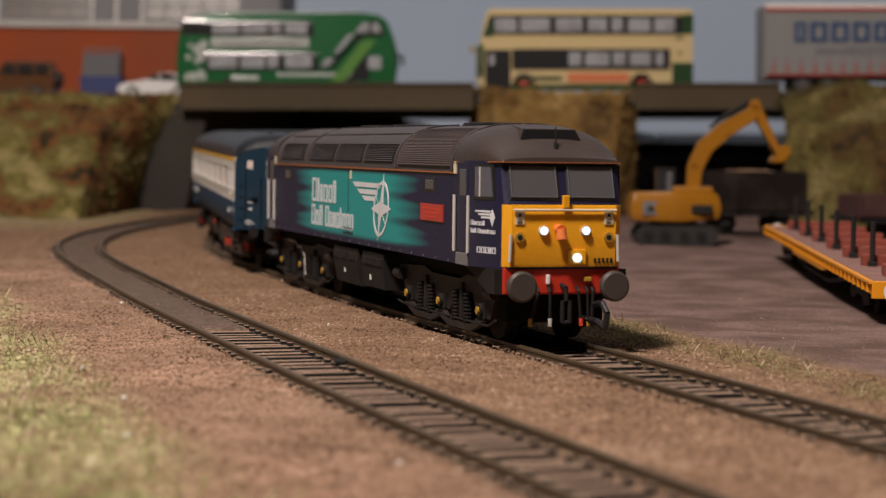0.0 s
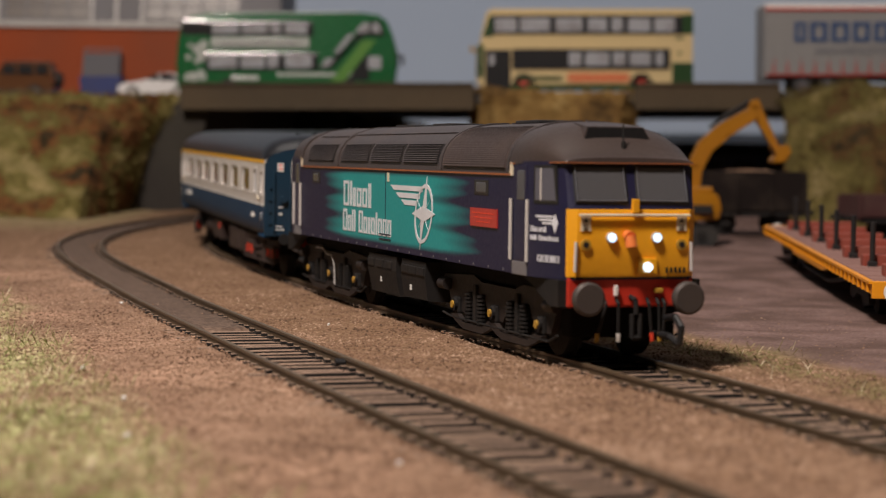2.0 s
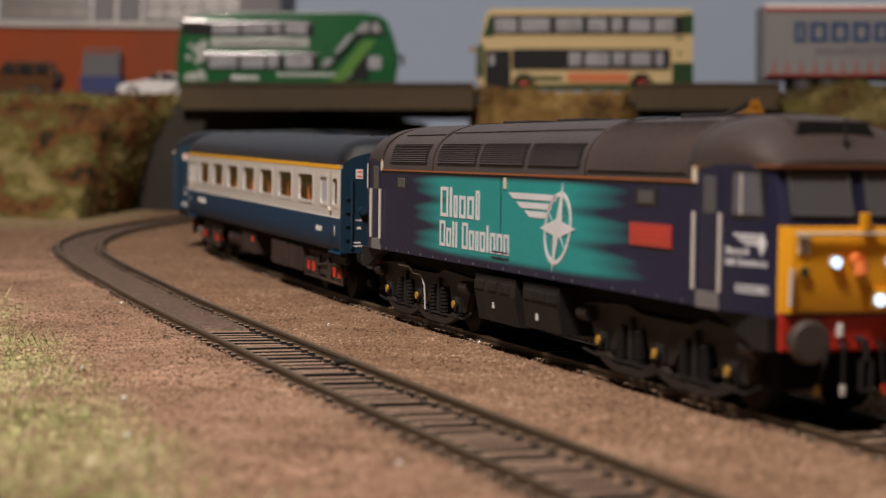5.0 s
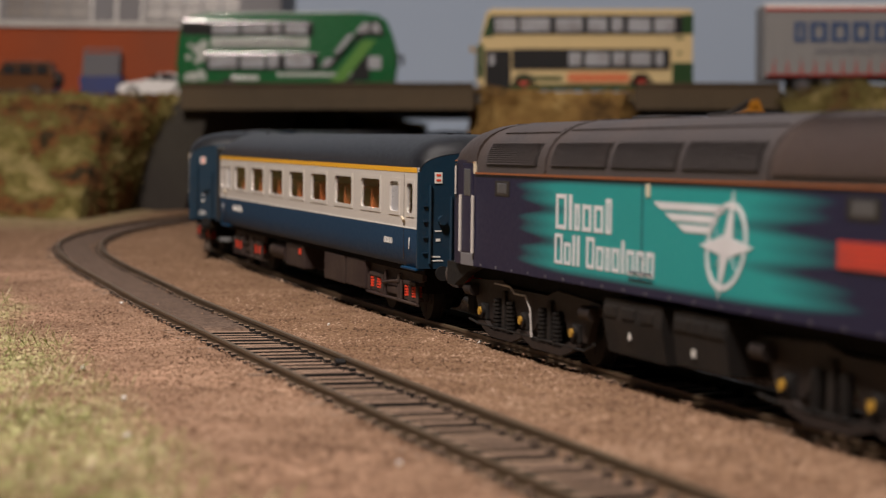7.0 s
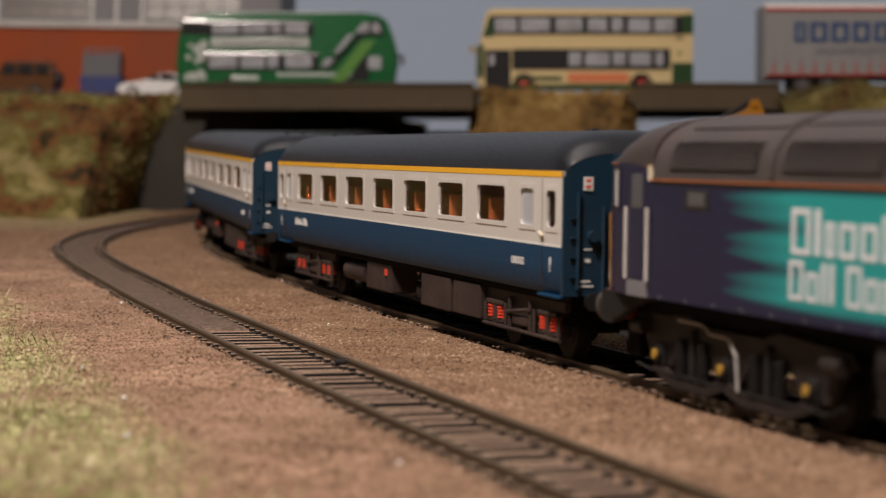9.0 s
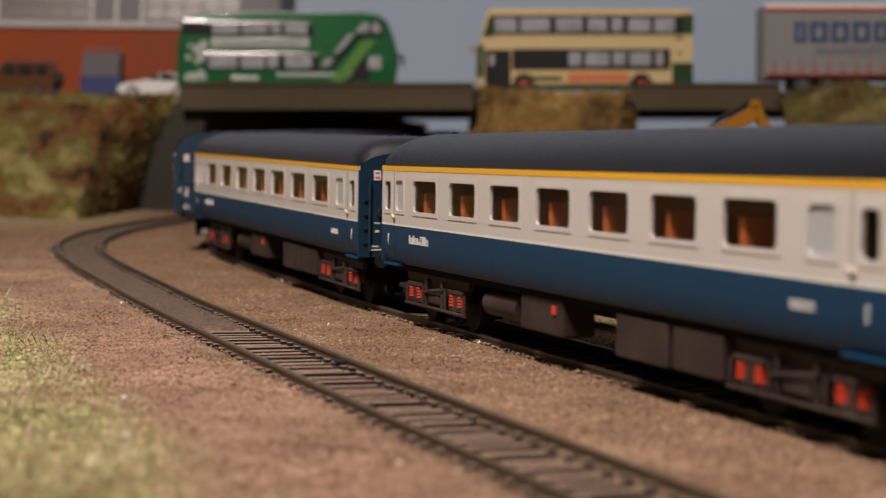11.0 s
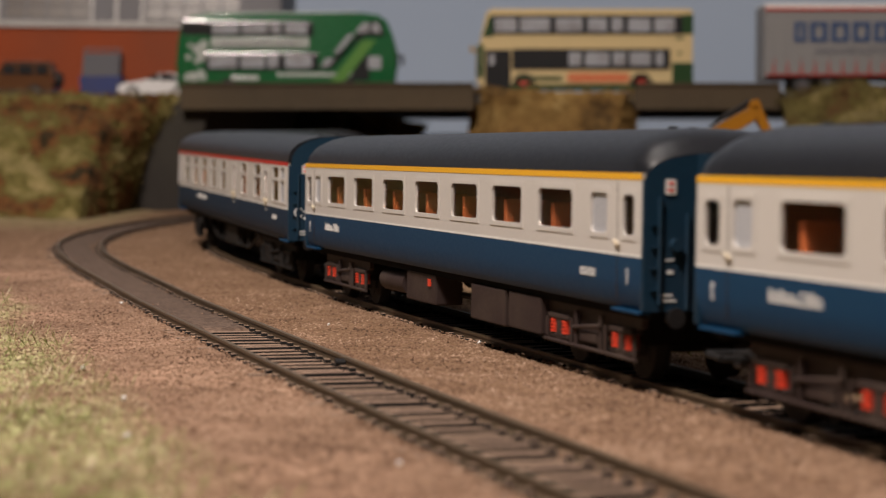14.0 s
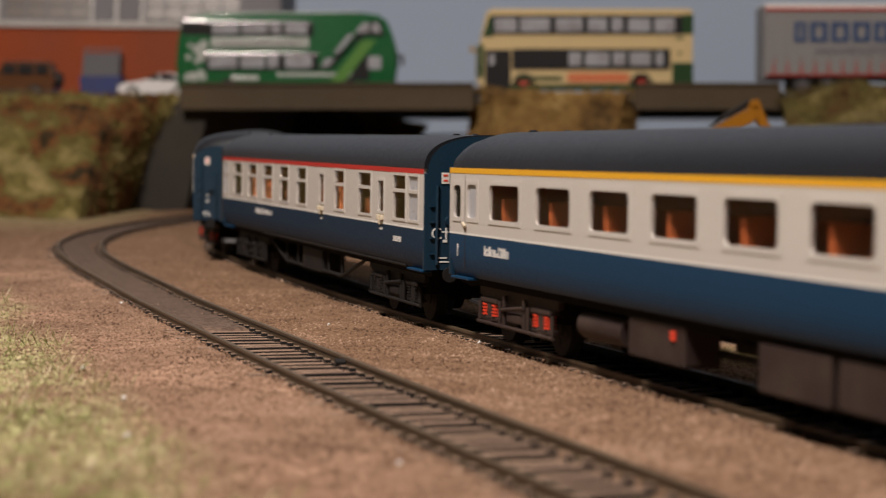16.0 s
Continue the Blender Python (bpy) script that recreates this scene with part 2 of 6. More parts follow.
def letters(bm, x0, x1, z0, z1, y, widths, tall, thick=0.12, gap=0.6, stroke=0.34):
    """Plain bars and open boxes in place of lettering, on a side that faces -y; stroke is the bar's share of the letter's height."""
    total = sum(widths) + gap * (len(widths) - 1)
    u = (x1 - x0) / total
    full = stroke * (z1 - z0) * 0.5
    x = x0
    for w, h in zip(widths, tall):
        a, b, top = x, x + w * u, z0 + (z1 - z0) * h
        t = min(full, 0.36 * (b - a)) if w > 0.5 else full
        if h < 0.05:
            pass
        elif b - a < 2.6 * t:
            box(bm, a, b, y - thick, y, z0, top)
        else:
            box(bm, a, a + t, y - thick, y, z0, top)
            box(bm, b - t, b, y - thick, y, z0, top)
            box(bm, a + t, b - t, y - thick, y, top - 0.8 * t, top)
            box(bm, a + t, b - t, y - thick, y, z0, z0 + 0.8 * t)
        x += (w + gap) * u


# ---- the line of the tracks ----
LINE_KNOTS = np.array([100, 250, 400, 550, 650, 750, 850, 950, 1050, 1150, 1300, 1500.0])
LINE_VALUES = np.array([146.698, 89.297, 39.257, -10.095, -41.974, -74.118, -96.209, -96.808, -81.433, -54.864, -0.53, 84.105])
LINE_Y = np.arange(-700, 2100, 2.0)


def spline_bends():
    """Second derivatives of the natural cubic through the knots."""
    n, h = len(LINE_KNOTS), np.diff(LINE_KNOTS)
    a, b = np.eye(n), np.zeros((n, n))
    for k in range(1, n - 1):
        a[k, k - 1:k + 2] = h[k - 1], 2 * (h[k - 1] + h[k]), h[k]
        b[k, k - 1:k + 2] = 6 / h[k - 1], -6 / h[k - 1] - 6 / h[k], 6 / h[k]
    return np.linalg.solve(a, b) @ LINE_VALUES


LINE_BENDS = spline_bends()


def line_x(y):
    y = np.asarray(y, float)
    c = np.clip(y, LINE_KNOTS[0], LINE_KNOTS[-1])
    k = np.clip(np.searchsorted(LINE_KNOTS, c) - 1, 0, len(LINE_KNOTS) - 2)
    h = LINE_KNOTS[k + 1] - LINE_KNOTS[k]
    a = (LINE_KNOTS[k + 1] - c) / h
    b = 1 - a
    p, q, m, n = LINE_VALUES[k], LINE_VALUES[k + 1], LINE_BENDS[k], LINE_BENDS[k + 1]
    f = a * p + b * q + ((a ** 3 - a) * m + (b ** 3 - b) * n) * h * h / 6
    d = (q - p) / h + ((1 - 3 * a * a) * m + (3 * b * b - 1) * n) * h / 6
    return f + d * (y - c)


LINE_XS = line_x(LINE_Y)
_arc = np.concatenate([[0], np.cumsum(np.hypot(np.diff(LINE_XS), 2.0))])
LINE_S = np.interp(550, LINE_Y, _arc) - _arc
GAP = 64.57


def near_shift(s):
    """The two tracks draw together a little at the near end."""
    t = min(1.0, max(0.0, (s - 150) / 170))
    return 2.4 * t * t * (3 - 2 * t)


def climb(y):
    """The line climbs a little towards the bridge."""
    t = np.maximum(0.0, np.asarray(y, float) - 560)
    return 0.0165 * t * t / (t + 60)


def on_line(s, side=0.0):
    """Point (x, y, z) on the train's line at the run s; side > 0 lies to the train's right."""
    x, y = np.interp(-s, -LINE_S, LINE_XS), np.interp(-s, -LINE_S, LINE_Y)
    if side:
        x2, y2 = np.interp(-(s + 1), -LINE_S, LINE_XS), np.interp(-(s + 1), -LINE_S, LINE_Y)
        dx, dy = x2 - x, y2 - y
        n = math.hypot(dx, dy)
        x, y = x + dy / n * side, y - dx / n * side
    return float(x), float(y), float(climb(y))


# ---- ground, one sheet ----
def smooth01(a, b, v):
    t = np.clip((v - a) / (b - a), 0, 1)
    return t * t * (3 - 2 * t)


def lattice(seed, X, Y, size):
    """Smooth value noise on arrays."""
    rng = np.random.default_rng(seed)
    t = rng.random((257, 257))
    u, v = X / size, Y / size
    i, j = np.floor(u).astype(int), np.floor(v).astype(int)
    f, g = u - i, v - j
    f, g = f * f * (3 - 2 * f), g * g * (3 - 2 * g)
    a, b = t[i % 257, j % 257], t[(i + 1) % 257, j % 257]
    c, d = t[i % 257, (j + 1) % 257], t[(i + 1) % 257, (j + 1) % 257]
    return (a * (1 - f) + b * f) * (1 - g) + (c * (1 - f) + d * f) * g


def grass_at(X, Y):
    """Where static grass has been laid, 0 to 1."""
    edge = -20 - 0.325 * (Y - 245) + 8 * (lattice(5, X, Y, 22.0) - 0.5)
    left = 1 - smooth01(edge - 22, edge + 2, X)
    left = left * (1 - smooth01(560, 760, Y)) * (0.10 + 1.15 * lattice(9, X, Y * 0.6, 15.0))
    foot = smooth01(930, 1040, Y) * (1 - smooth01(-200, -165, X)) * 0.3
    return np.clip(left + foot, 0, 1)


def verge_at(X, Y):
    """The thin strip of dry grass between the train's track and the yard."""
    mid = line_x(Y) + 42 + 14 * (lattice(6, X, Y, 30.0) - 0.5)
    strip = np.exp(-((X - mid) / 10.0) ** 2) * (1 - smooth01(640, 760, Y)) * smooth01(250, 330, Y)
    return np.clip(strip * (0.2 + 0.95 * lattice(8, X, Y, 26.0)), 0, 1)


def yard_at(X, Y):
    return smooth01(line_x(Y) + 50, line_x(Y) + 60, X)


def infill_at(X, Y):
    """Where the empty track is filled with level brown earth between its rails."""
    d = np.abs(X - line_x(Y) + GAP * 1.05) * 0.95
    return (1 - smooth01(7.0, 9.0, d)) * smooth01(478 + 10 * (lattice(17, X, Y, 5.0) - 0.5), 486 + 10 * (lattice(17, X, Y, 5.0) - 0.5), Y) * (1 - smooth01(1100, 1150, Y))


def between_at(X, Y):
    """Darker, browner ground from the empty track rightwards, and all ground farther back."""
    mid = line_x(Y)
    k = smooth01(-GAP - 2, -GAP + 14, X - mid + 9 * (lattice(18, X, Y, 24.0) - 0.5))
    return np.maximum(k * (0.75 + 0.25 * smooth01(300, 430, Y)), smooth01(640, 860, Y))


def ground_z(X, Y):
    base = climb(Y) - 2.6
    d1, d2 = np.abs(X - line_x(Y)) * 0.95, np.abs(X - line_x(Y) + GAP * 1.05) * 0.95
    bed = np.minimum(d1, d2)
    rough = 0.7 * (lattice(1, X, Y, 3.1) - 0.5) + 0.75 * (lattice(2, X, Y, 11.0) - 0.5) + 0.9 * (lattice(3, X, Y, 47.0) - 0.5)
    k = 0.22 + 0.78 * smooth01(10, 20, bed)
    yard = yard_at(X, Y)
    return base + rough * k * (1 - 0.72 * yard) + 0.95 * smooth01(8.5, 11.5, bed) * (1 - 0.4 * smooth01(14, 30, bed)) - 0.35 + 0.8 * grass_at(X, Y) * lattice(4, X, Y, 9.0) + 1.45 * infill_at(X, Y) - 1.3 * (1 - smooth01(6.0, 8.4, bed)) * (1 - infill_at(X, Y)) + 0.9 * yard * (lattice(19, X, Y, 16.0) - 0.5)


def make_ground():
    xs = np.concatenate([np.linspace(-2600, -460, 12), np.arange(-440, -260, 6.0), np.arange(-260, 200, 2.4), np.arange(200, 480, 6.0), np.linspace(490, 2600, 12)])
    ys = np.concatenate([np.linspace(-1900, 120, 16), np.arange(130, 215, 8.0), np.arange(215, 640, 1.7), np.arange(640, 1240, 3.6), np.linspace(1245, 1744, 40)])
    X, Y = np.meshgrid(xs, ys, indexing="ij")
    Z = ground_z(X, Y)
    n, m = X.shape
    verts = np.stack([X, Y, Z], -1).reshape(-1, 3) * K
    idx = np.arange(n * m).reshape(n, m)
    quads = np.stack([idx[:-1, :-1], idx[1:, :-1], idx[1:, 1:], idx[:-1, 1:]], -1).reshape(-1, 4)
    me = bpy.data.meshes.new("ground")
    me.from_pydata(verts.tolist(), [], quads.tolist())
    for name, f in (("grassy", grass_at(X, Y)), ("yard", yard_at(X, Y)), ("infill", infill_at(X, Y)), ("verge", verge_at(X, Y)), ("between", between_at(X, Y))):
        at = me.attributes.new(name, "FLOAT", "POINT")
        at.data.foreach_set("value", f.reshape(-1).astype(np.float32))
    for p in me.polygons:
        p.use_smooth = True
    mt, nt, p = nodes_of("layout_earth")
    v = coords(nt)
    big, mid, fine = noise_node(nt, 26, 6, v), noise_node(nt, 160, 5, v), noise_node(nt, 900, 3, v)
    vor = nt.nodes.new("ShaderNodeTexVoronoi")
    vor.inputs["Scale"].default_value = 620
    nt.links.new(v, vor.inputs["Vector"])
    s = math_node(nt, "ADD", math_node(nt, "MULTIPLY", mid.outputs[0], 0.3), math_node(nt, "MULTIPLY", fine.outputs[0], 0.7))
    earth = ramp_node(nt, [(0.32, (0.135, 0.080, 0.052)), (0.47, (0.235, 0.145, 0.098)), (0.60, (0.325, 0.208, 0.145)), (0.74, (0.47, 0.325, 0.24))])
    nt.links.new(s, earth.inputs[0])
    b2 = ramp_node(nt, [(0.30, (0.70, 0.68, 0.66)), (0.5, (1.02, 1.01, 1.0)), (0.66, (1.34, 1.33, 1.33))])
    nt.links.new(big.outputs[0], b2.inputs[0])
    mul = nt.nodes.new("ShaderNodeMix")
    mul.data_type, mul.blend_type = "RGBA", "MULTIPLY"
    mul.inputs[0].default_value = 1.0
    nt.links.new(earth.outputs[0], mul.inputs[6])
    nt.links.new(b2.outputs[0], mul.inputs[7])
    yard = ramp_node(nt, [(0.30, (0.120, 0.076, 0.068)), (0.5, (0.180, 0.117, 0.106)), (0.70, (0.25, 0.170, 0.152))])
    nt.links.new(s, yard.inputs[0])
    stain = noise_node(nt, 38, 6, v)
    sr = ramp_node(nt, [(0.40, (0, 0, 0)), (0.62, (1, 1, 1))])
    nt.links.new(stain.outputs[0], sr.inputs[0])
    patchy = mixed(nt, math_node(nt, "MULTIPLY", sr.outputs[0], 0.75), yard.outputs[0], (0.080, 0.050, 0.040))
    green = ramp_node(nt, [(0.33, (0.20, 0.215, 0.085)), (0.48, (0.36, 0.37, 0.165)), (0.58, (0.54, 0.48, 0.28)), (0.70, (0.70, 0.58, 0.41))])
    nt.links.new(s, green.inputs[0])
    ya, ga = nt.nodes.new("ShaderNodeAttribute"), nt.nodes.new("ShaderNodeAttribute")
    ya.attribute_name, ga.attribute_name = "yard", "grassy"
    fa, ba = nt.nodes.new("ShaderNodeAttribute"), nt.nodes.new("ShaderNodeAttribute")
    fa.attribute_name, ba.attribute_name = "infill", "between"
    brown = ramp_node(nt, [(0.32, (0.098, 0.055, 0.030)), (0.47, (0.172, 0.102, 0.060)), (0.60, (0.230, 0.142, 0.088)), (0.74, (0.33, 0.22, 0.145))])
    nt.links.new(s, brown.inputs[0])
    fill = ramp_node(nt, [(0.36, (0.072, 0.050, 0.040)), (0.50, (0.110, 0.077, 0.060)), (0.68, (0.175, 0.122, 0.095))])
    nt.links.new(s, fill.inputs[0])
    c0 = mixed(nt, fa.outputs["Fac"], mixed(nt, ba.outputs["Fac"], mul.outputs[2], brown.outputs[0]), fill.outputs[0])
    c1 = mixed(nt, ya.outputs["Fac"], c0, patchy)
    gm = math_node(nt, "MULTIPLY", ga.outputs["Fac"], math_node(nt, "MULTIPLY_ADD", mid.outputs[0], 1.3), True)
    va = nt.nodes.new("ShaderNodeAttribute")
    va.attribute_name = "verge"
    olive = ramp_node(nt, [(0.33, (0.085, 0.068, 0.030)), (0.5, (0.165, 0.140, 0.058)), (0.68, (0.28, 0.22, 0.12))])
    nt.links.new(s, olive.inputs[0])
    vm = math_node(nt, "MULTIPLY", va.outputs["Fac"], math_node(nt, "MULTIPLY_ADD", mid.outputs[0], 1.6), True)
    c2 = mixed(nt, vm, mixed(nt, gm, c1, green.outputs[0]), olive.outputs[0])
    nt.links.new(c2, p.inputs["Base Color"])
    p.inputs["Roughness"].default_value = 0.95
    p.inputs["Specular IOR Level"].default_value = 0.15
    h = math_node(nt, "ADD", fine.outputs[0], vor.outputs["Distance"])
    bumped(nt, p, h, 0.55, 0.0007)
    me.materials.append(mt)
    return tagged(new("ground", me), "brown scenic earth with patches of green grass", "ground", kind="structure")


make_ground()


def scatter_mesh(name, pts, sizes, material, label, seed, flat=0.7, blades=False):
    """Thousands of small crumbs (or blades) as one mesh of stuff."""
    rng = np.random.default_rng(seed)
    n = len(pts)
    if blades:
        a = rng.random(n) * 2 * np.pi
        tip = np.stack([np.cos(a) * 0.55, np.sin(a) * 0.55, 0.45 + 0.6 * rng.random(n)], 1) * sizes[:, None]
        w = np.stack([-np.sin(a), np.cos(a), np.zeros(n)], 1) * 0.055
        V = np.stack([pts - w, pts + w, pts + tip * 0.55 + w * 0.8 + [0, 0, 0.12] * sizes[:, None], pts + tip], 1)
        F = np.array([[0, 1, 2], [0, 2, 3]])
        k = 4
    else:
        base = np.array([(1, 0, -0.3), (-0.5, 0.87, -0.3), (-0.5, -0.87, -0.3), (0.1, 0.1, 0.9), (-0.7, 0.1, 0.5), (0.5, -0.5, 0.5)])
        J = base[None] * (0.65 + 0.7 * rng.random((n, 6, 1)))
        a = rng.random(n) * 2 * np.pi
        c, s = np.cos(a)[:, None], np.sin(a)[:, None]
        J = np.stack([J[..., 0] * c - J[..., 1] * s, J[..., 0] * s + J[..., 1] * c, J[..., 2] * flat], -1)
        V = pts[:, None] + J * sizes[:, None, None]
        F = np.array([[0, 1, 3], [1, 2, 4], [1, 4, 3], [2, 0, 5], [0, 3, 5], [2, 5, 4], [3, 4, 5]])
        k = 6
    faces = (F[None] + (np.arange(n) * k)[:, None, None]).reshape(-1, 3)
    me = bpy.data.meshes.new(name)
    me.from_pydata((V.reshape(-1, 3) * K).tolist(), [], faces.tolist())
    me.materials.append(M[material])
    return tagged(new(name, me), label, name.replace("_", " "), kind="stuff")


def spread(seed, n, x0, x1, y0, y1, near=True):
    rng = np.random.default_rng(seed)
    y = y0 + (y1 - y0) * rng.random(n) ** (1.5 if near else 1.0)
    return rng, x0 + (x1 - x0) * rng.random(n), y


def make_scatter():
    # ballast crumbs, thickest beside the tracks
    rng = np.random.default_rng(11)
    n = 250000
    y = 225 * (1150 / 225) ** rng.random(n)
    x = y * (rng.random(n) - 0.5) * 0.515
    d1, d2 = np.abs(x - line_x(y)) * 0.95, np.abs(x - line_x(y) + GAP * 1.05) * 0.95
    d = np.minimum(d1, d2)
    share = np.where(d < 5.6, 0.06, np.where(d < 7.5, 0.6, np.where(d < 14, 0.75, 0.8))) * np.where(x > line_x(y) + 52, 0.06, 1.0) * np.where(infill_at(x, y) > 0.2, 0.04, 1.0)
    keep = (np.abs(d - 8.25) > 1.5) & (rng.random(n) < share)
    x, y, beside = x[keep], y[keep], np.abs(d[keep] - 7.5) < 4
    z = ground_z(x, y) + np.where(beside, 0.25, 0.0)
    size = (0.19 + 0.34 * rng.random(len(x)) ** 2.5) * np.where(x > line_x(y) + 52, 0.7, 1.0) * np.where(beside, 1.45, 1.0)
    scatter_mesh("ballast_grains", np.stack([x, y, z], 1), size, "grain", "loose tan and brown ballast grains", 12)
    # grass fibres
    rng, x, y = spread(13, 120000, -190, 130, 225, 760)
    g = grass_at(x, y) + 0.8 * verge_at(x, y)
    keep = (rng.random(len(x)) < g * 1.0) & (np.abs(x) < 0.26 * y)
    x, y = x[keep][:46000], y[keep][:46000]
    z = ground_z(x, y) - 0.2
    size = 0.9 + 4.0 * rng.random(len(x)) ** 4.5
    verge = x > line_x(y)
    for name, pick, k, mat, label in (("static_grass", ~verge, 1.0, "grass", "short dry olive static grass fibres"), ("verge_grass", verge, 0.75, "verge", "sparse brown and olive grass fibres on the verge")):
        scatter_mesh(name, np.stack([x, y, z], 1)[pick], size[pick] * k, mat, label, 14, blades=True)
    # a few long straw fibres, coloured pale enough to read as glints
    rng, x, y = spread(23, 9000, -190, 130, 225, 640)
    keep = (rng.random(len(x)) < 0.35 * grass_at(x, y) + 0.30 * verge_at(x, y)) & (np.abs(x) < 0.26 * y)
    x, y = x[keep][:900], y[keep][:900]
    scatter_mesh("straw_fibres", np.stack([x, y, ground_z(x, y)], 1), 1.8 + 2.2 * rng.random(len(x)) ** 2, "straw", "long straw fibres paled to stand for glints", 24, blades=True)


make_scatter()


# ---- tracks: rails and sleepers ----
def rail_mesh(bm, offset, s0, s1, step, top=0.0, drawn=False):
    prof = ((-1.0, -2.6), (1.0, -2.6), (1.0, -2.2), (0.3, -1.9), (0.3, -0.8), (0.55, -0.6), (0.55, 0.0), (-0.55, 0.0), (-0.55, -0.6), (-0.3, -0.8), (-0.3, -1.9), (-1.0, -2.2))
    rings = []
    for s in np.arange(s0, s1 + step, step):
        rings.append([])
        for a, z in prof:
            x, y, zz = on_line(s, offset + a - (near_shift(s) if drawn else 0.0))
            rings[-1].append((x, y, zz + z + top))
    loft(bm, rings, closed=True)


def make_track(name, side, label, half, top):
    t = tagged(new(name), label, "track", "tracks", "structure")
    for off in (-half, half):
        bm = bmesh.new()
        rail_mesh(bm, side + off, -1000, 950, 10.0, top, side > 0)
        part("rail", bm, "rail", t, "rusty brown steel rail", True)
    return t


def sleeper_data():
    bm = bmesh.new()
    box(bm, -1.4, 1.4, -14.8, 14.8, -1.9, 0.0, bevel=0.25)
    for y in (-8.9, 8.9):
        for d in (-1.7, 1.7):
            box(bm, -0.9, 0.9, y + d - 0.7, y + d + 0.7, 0, 0.85, bevel=0.15)
    bmesh.ops.scale(bm, vec=(K, K, K), verts=bm.verts)
    me = bpy.data.meshes.new("sleeper")
    bm.to_mesh(me)
    bm.free()
    me.materials.append(M["sleeper"])
    return me


SLEEPER = sleeper_data()
NEAR_TRACK = make_track("track_near", GAP, "empty single track half buried in brown ballast", 9.05, 0.0)
TRAIN_TRACK = make_track("track_far", 0.0, "single track with the train, in brown ballast", 8.7, -0.35)


def lay_sleepers(track, side, s0, s1, pitch, bury):
    s = s0
    rng = random.Random(7)
    while s < s1:
        at = side - (near_shift(s) if side > 0 else 0.0)
        x, y, z = on_line(s, at)
        x2, y2, _ = on_line(s + 2, at)
        ob = new("sleeper", SLEEPER)
        ob.parent = track
        ob.matrix_basis = pose(x * K, y * K, (z - 2.0 - bury(y) + rng.uniform(-0.3, 0.15)) * K, rng.uniform(-0.4, 0.4), rng.uniform(-1.2, 1.2), math.degrees(math.atan2(y2 - y, x2 - x)) + rng.uniform(-1, 1))
        s += pitch


lay_sleepers(NEAR_TRACK, GAP, -560, 420, 6.8, lambda y: 0.0)
lay_sleepers(TRAIN_TRACK, 0.0, -560, 420, 6.8, lambda y: 0.3)


# ---- bridge, banks, tunnel ----
def bank_mesh(name, material, label, rows, seed, rough=5.0, nu=70, nv=46, clumps=2500, lo=0.0):
    """A lumpy slope lofted through rows of (x, y, z) points, foot first."""
    R = np.array(rows, float)
    tv, tu = np.linspace(0, 1, nv), np.linspace(0, 1, nu)
    a = np.stack([np.stack([np.interp(tu, np.linspace(0, 1, R.shape[1]), r[:, c]) for c in range(3)], -1) for r in R])
    P = np.stack([np.stack([np.interp(tv, np.linspace(0, 1, len(R)), a[:, i, c]) for c in range(3)], -1) for i in range(nu)], 1)
    U, V = P[..., 0] + 0.37 * P[..., 1], P[..., 2] * 1.3 + 0.21 * P[..., 1]
    n = rough * (1.6 * (lattice(seed, U, V, 21.0) - 0.5) + 0.9 * (lattice(seed + 1, U, V, 8.0) - 0.5) + 0.5 * (lattice(seed + 2, U, V, 3.0) - 0.5))
    P[..., 1] -= n
    P[..., 2] += 0.5 * n * np.sin(np.pi * np.linspace(0, 1, nv))[:, None]
    idx = np.arange(nv * nu).reshape(nv, nu)
    q = np.stack([idx[:-1, :-1], idx[:-1, 1:], idx[1:, 1:], idx[1:, :-1]], -1).reshape(-1, 4)
    me = bpy.data.meshes.new(name)
    me.from_pydata((P.reshape(-1, 3) * K).tolist(), [], q.tolist())
    for p in me.polygons:
        p.use_smooth = True
    me.materials.append(M[material])
    ob = tagged(new(name, me), label, "embankment", kind="structure")
    rng = np.random.default_rng(seed)
    pts = P.reshape(-1, 3)[rng.integers(0, nv * nu, clumps)] + rng.normal(0, 1.6, (clumps, 3)) * [1, 0.25, 1]
    scatter_mesh("flock_clumps", pts, 0.4 + 1.0 * rng.random(clumps) ** 2, material, "coarse green, straw and rust scenic flock", seed + 9, flat=1.0)
    return ob


bank_mesh("embankment_left", "bank", "steep bank covered in mottled green and brown flock",
          [[(-470, 1030, 0), (-290, 1052, 2), (-206, 1062, 4), (-196, 1185, 6)],
           [(-470, 1105, 42), (-290, 1115, 42), (-208, 1125, 42), (-184, 1190, 44)],
           [(-470, 1170, 76), (-290, 1180, 78), (-200, 1180, 78), (-165, 1186, 80)],
           [(-470, 1330, 81), (-290, 1330, 81), (-215, 1330, 81), (-166, 1330, 81)]], 31, 6.0, 120, 60, 5200)
bank_mesh("embankment_middle", "bank_brown", "bridge pier hidden under straw coloured flock",
          [[(8, 1205, -4), (40, 1165, -4), (96, 1165, -4), (120, 1205, -4)],
           [(13, 1200, 40), (36, 1174, 40), (104, 1174, 40), (121, 1200, 40)],
           [(17, 1196, 81), (30, 1180, 83.6), (112, 1180, 84), (121, 1196, 82)],
           [(17, 1204, 82), (30, 1198, 83.2), (112, 1198, 83.6), (121, 1204, 83)]], 41, 4.0, 60, 46, 2600)
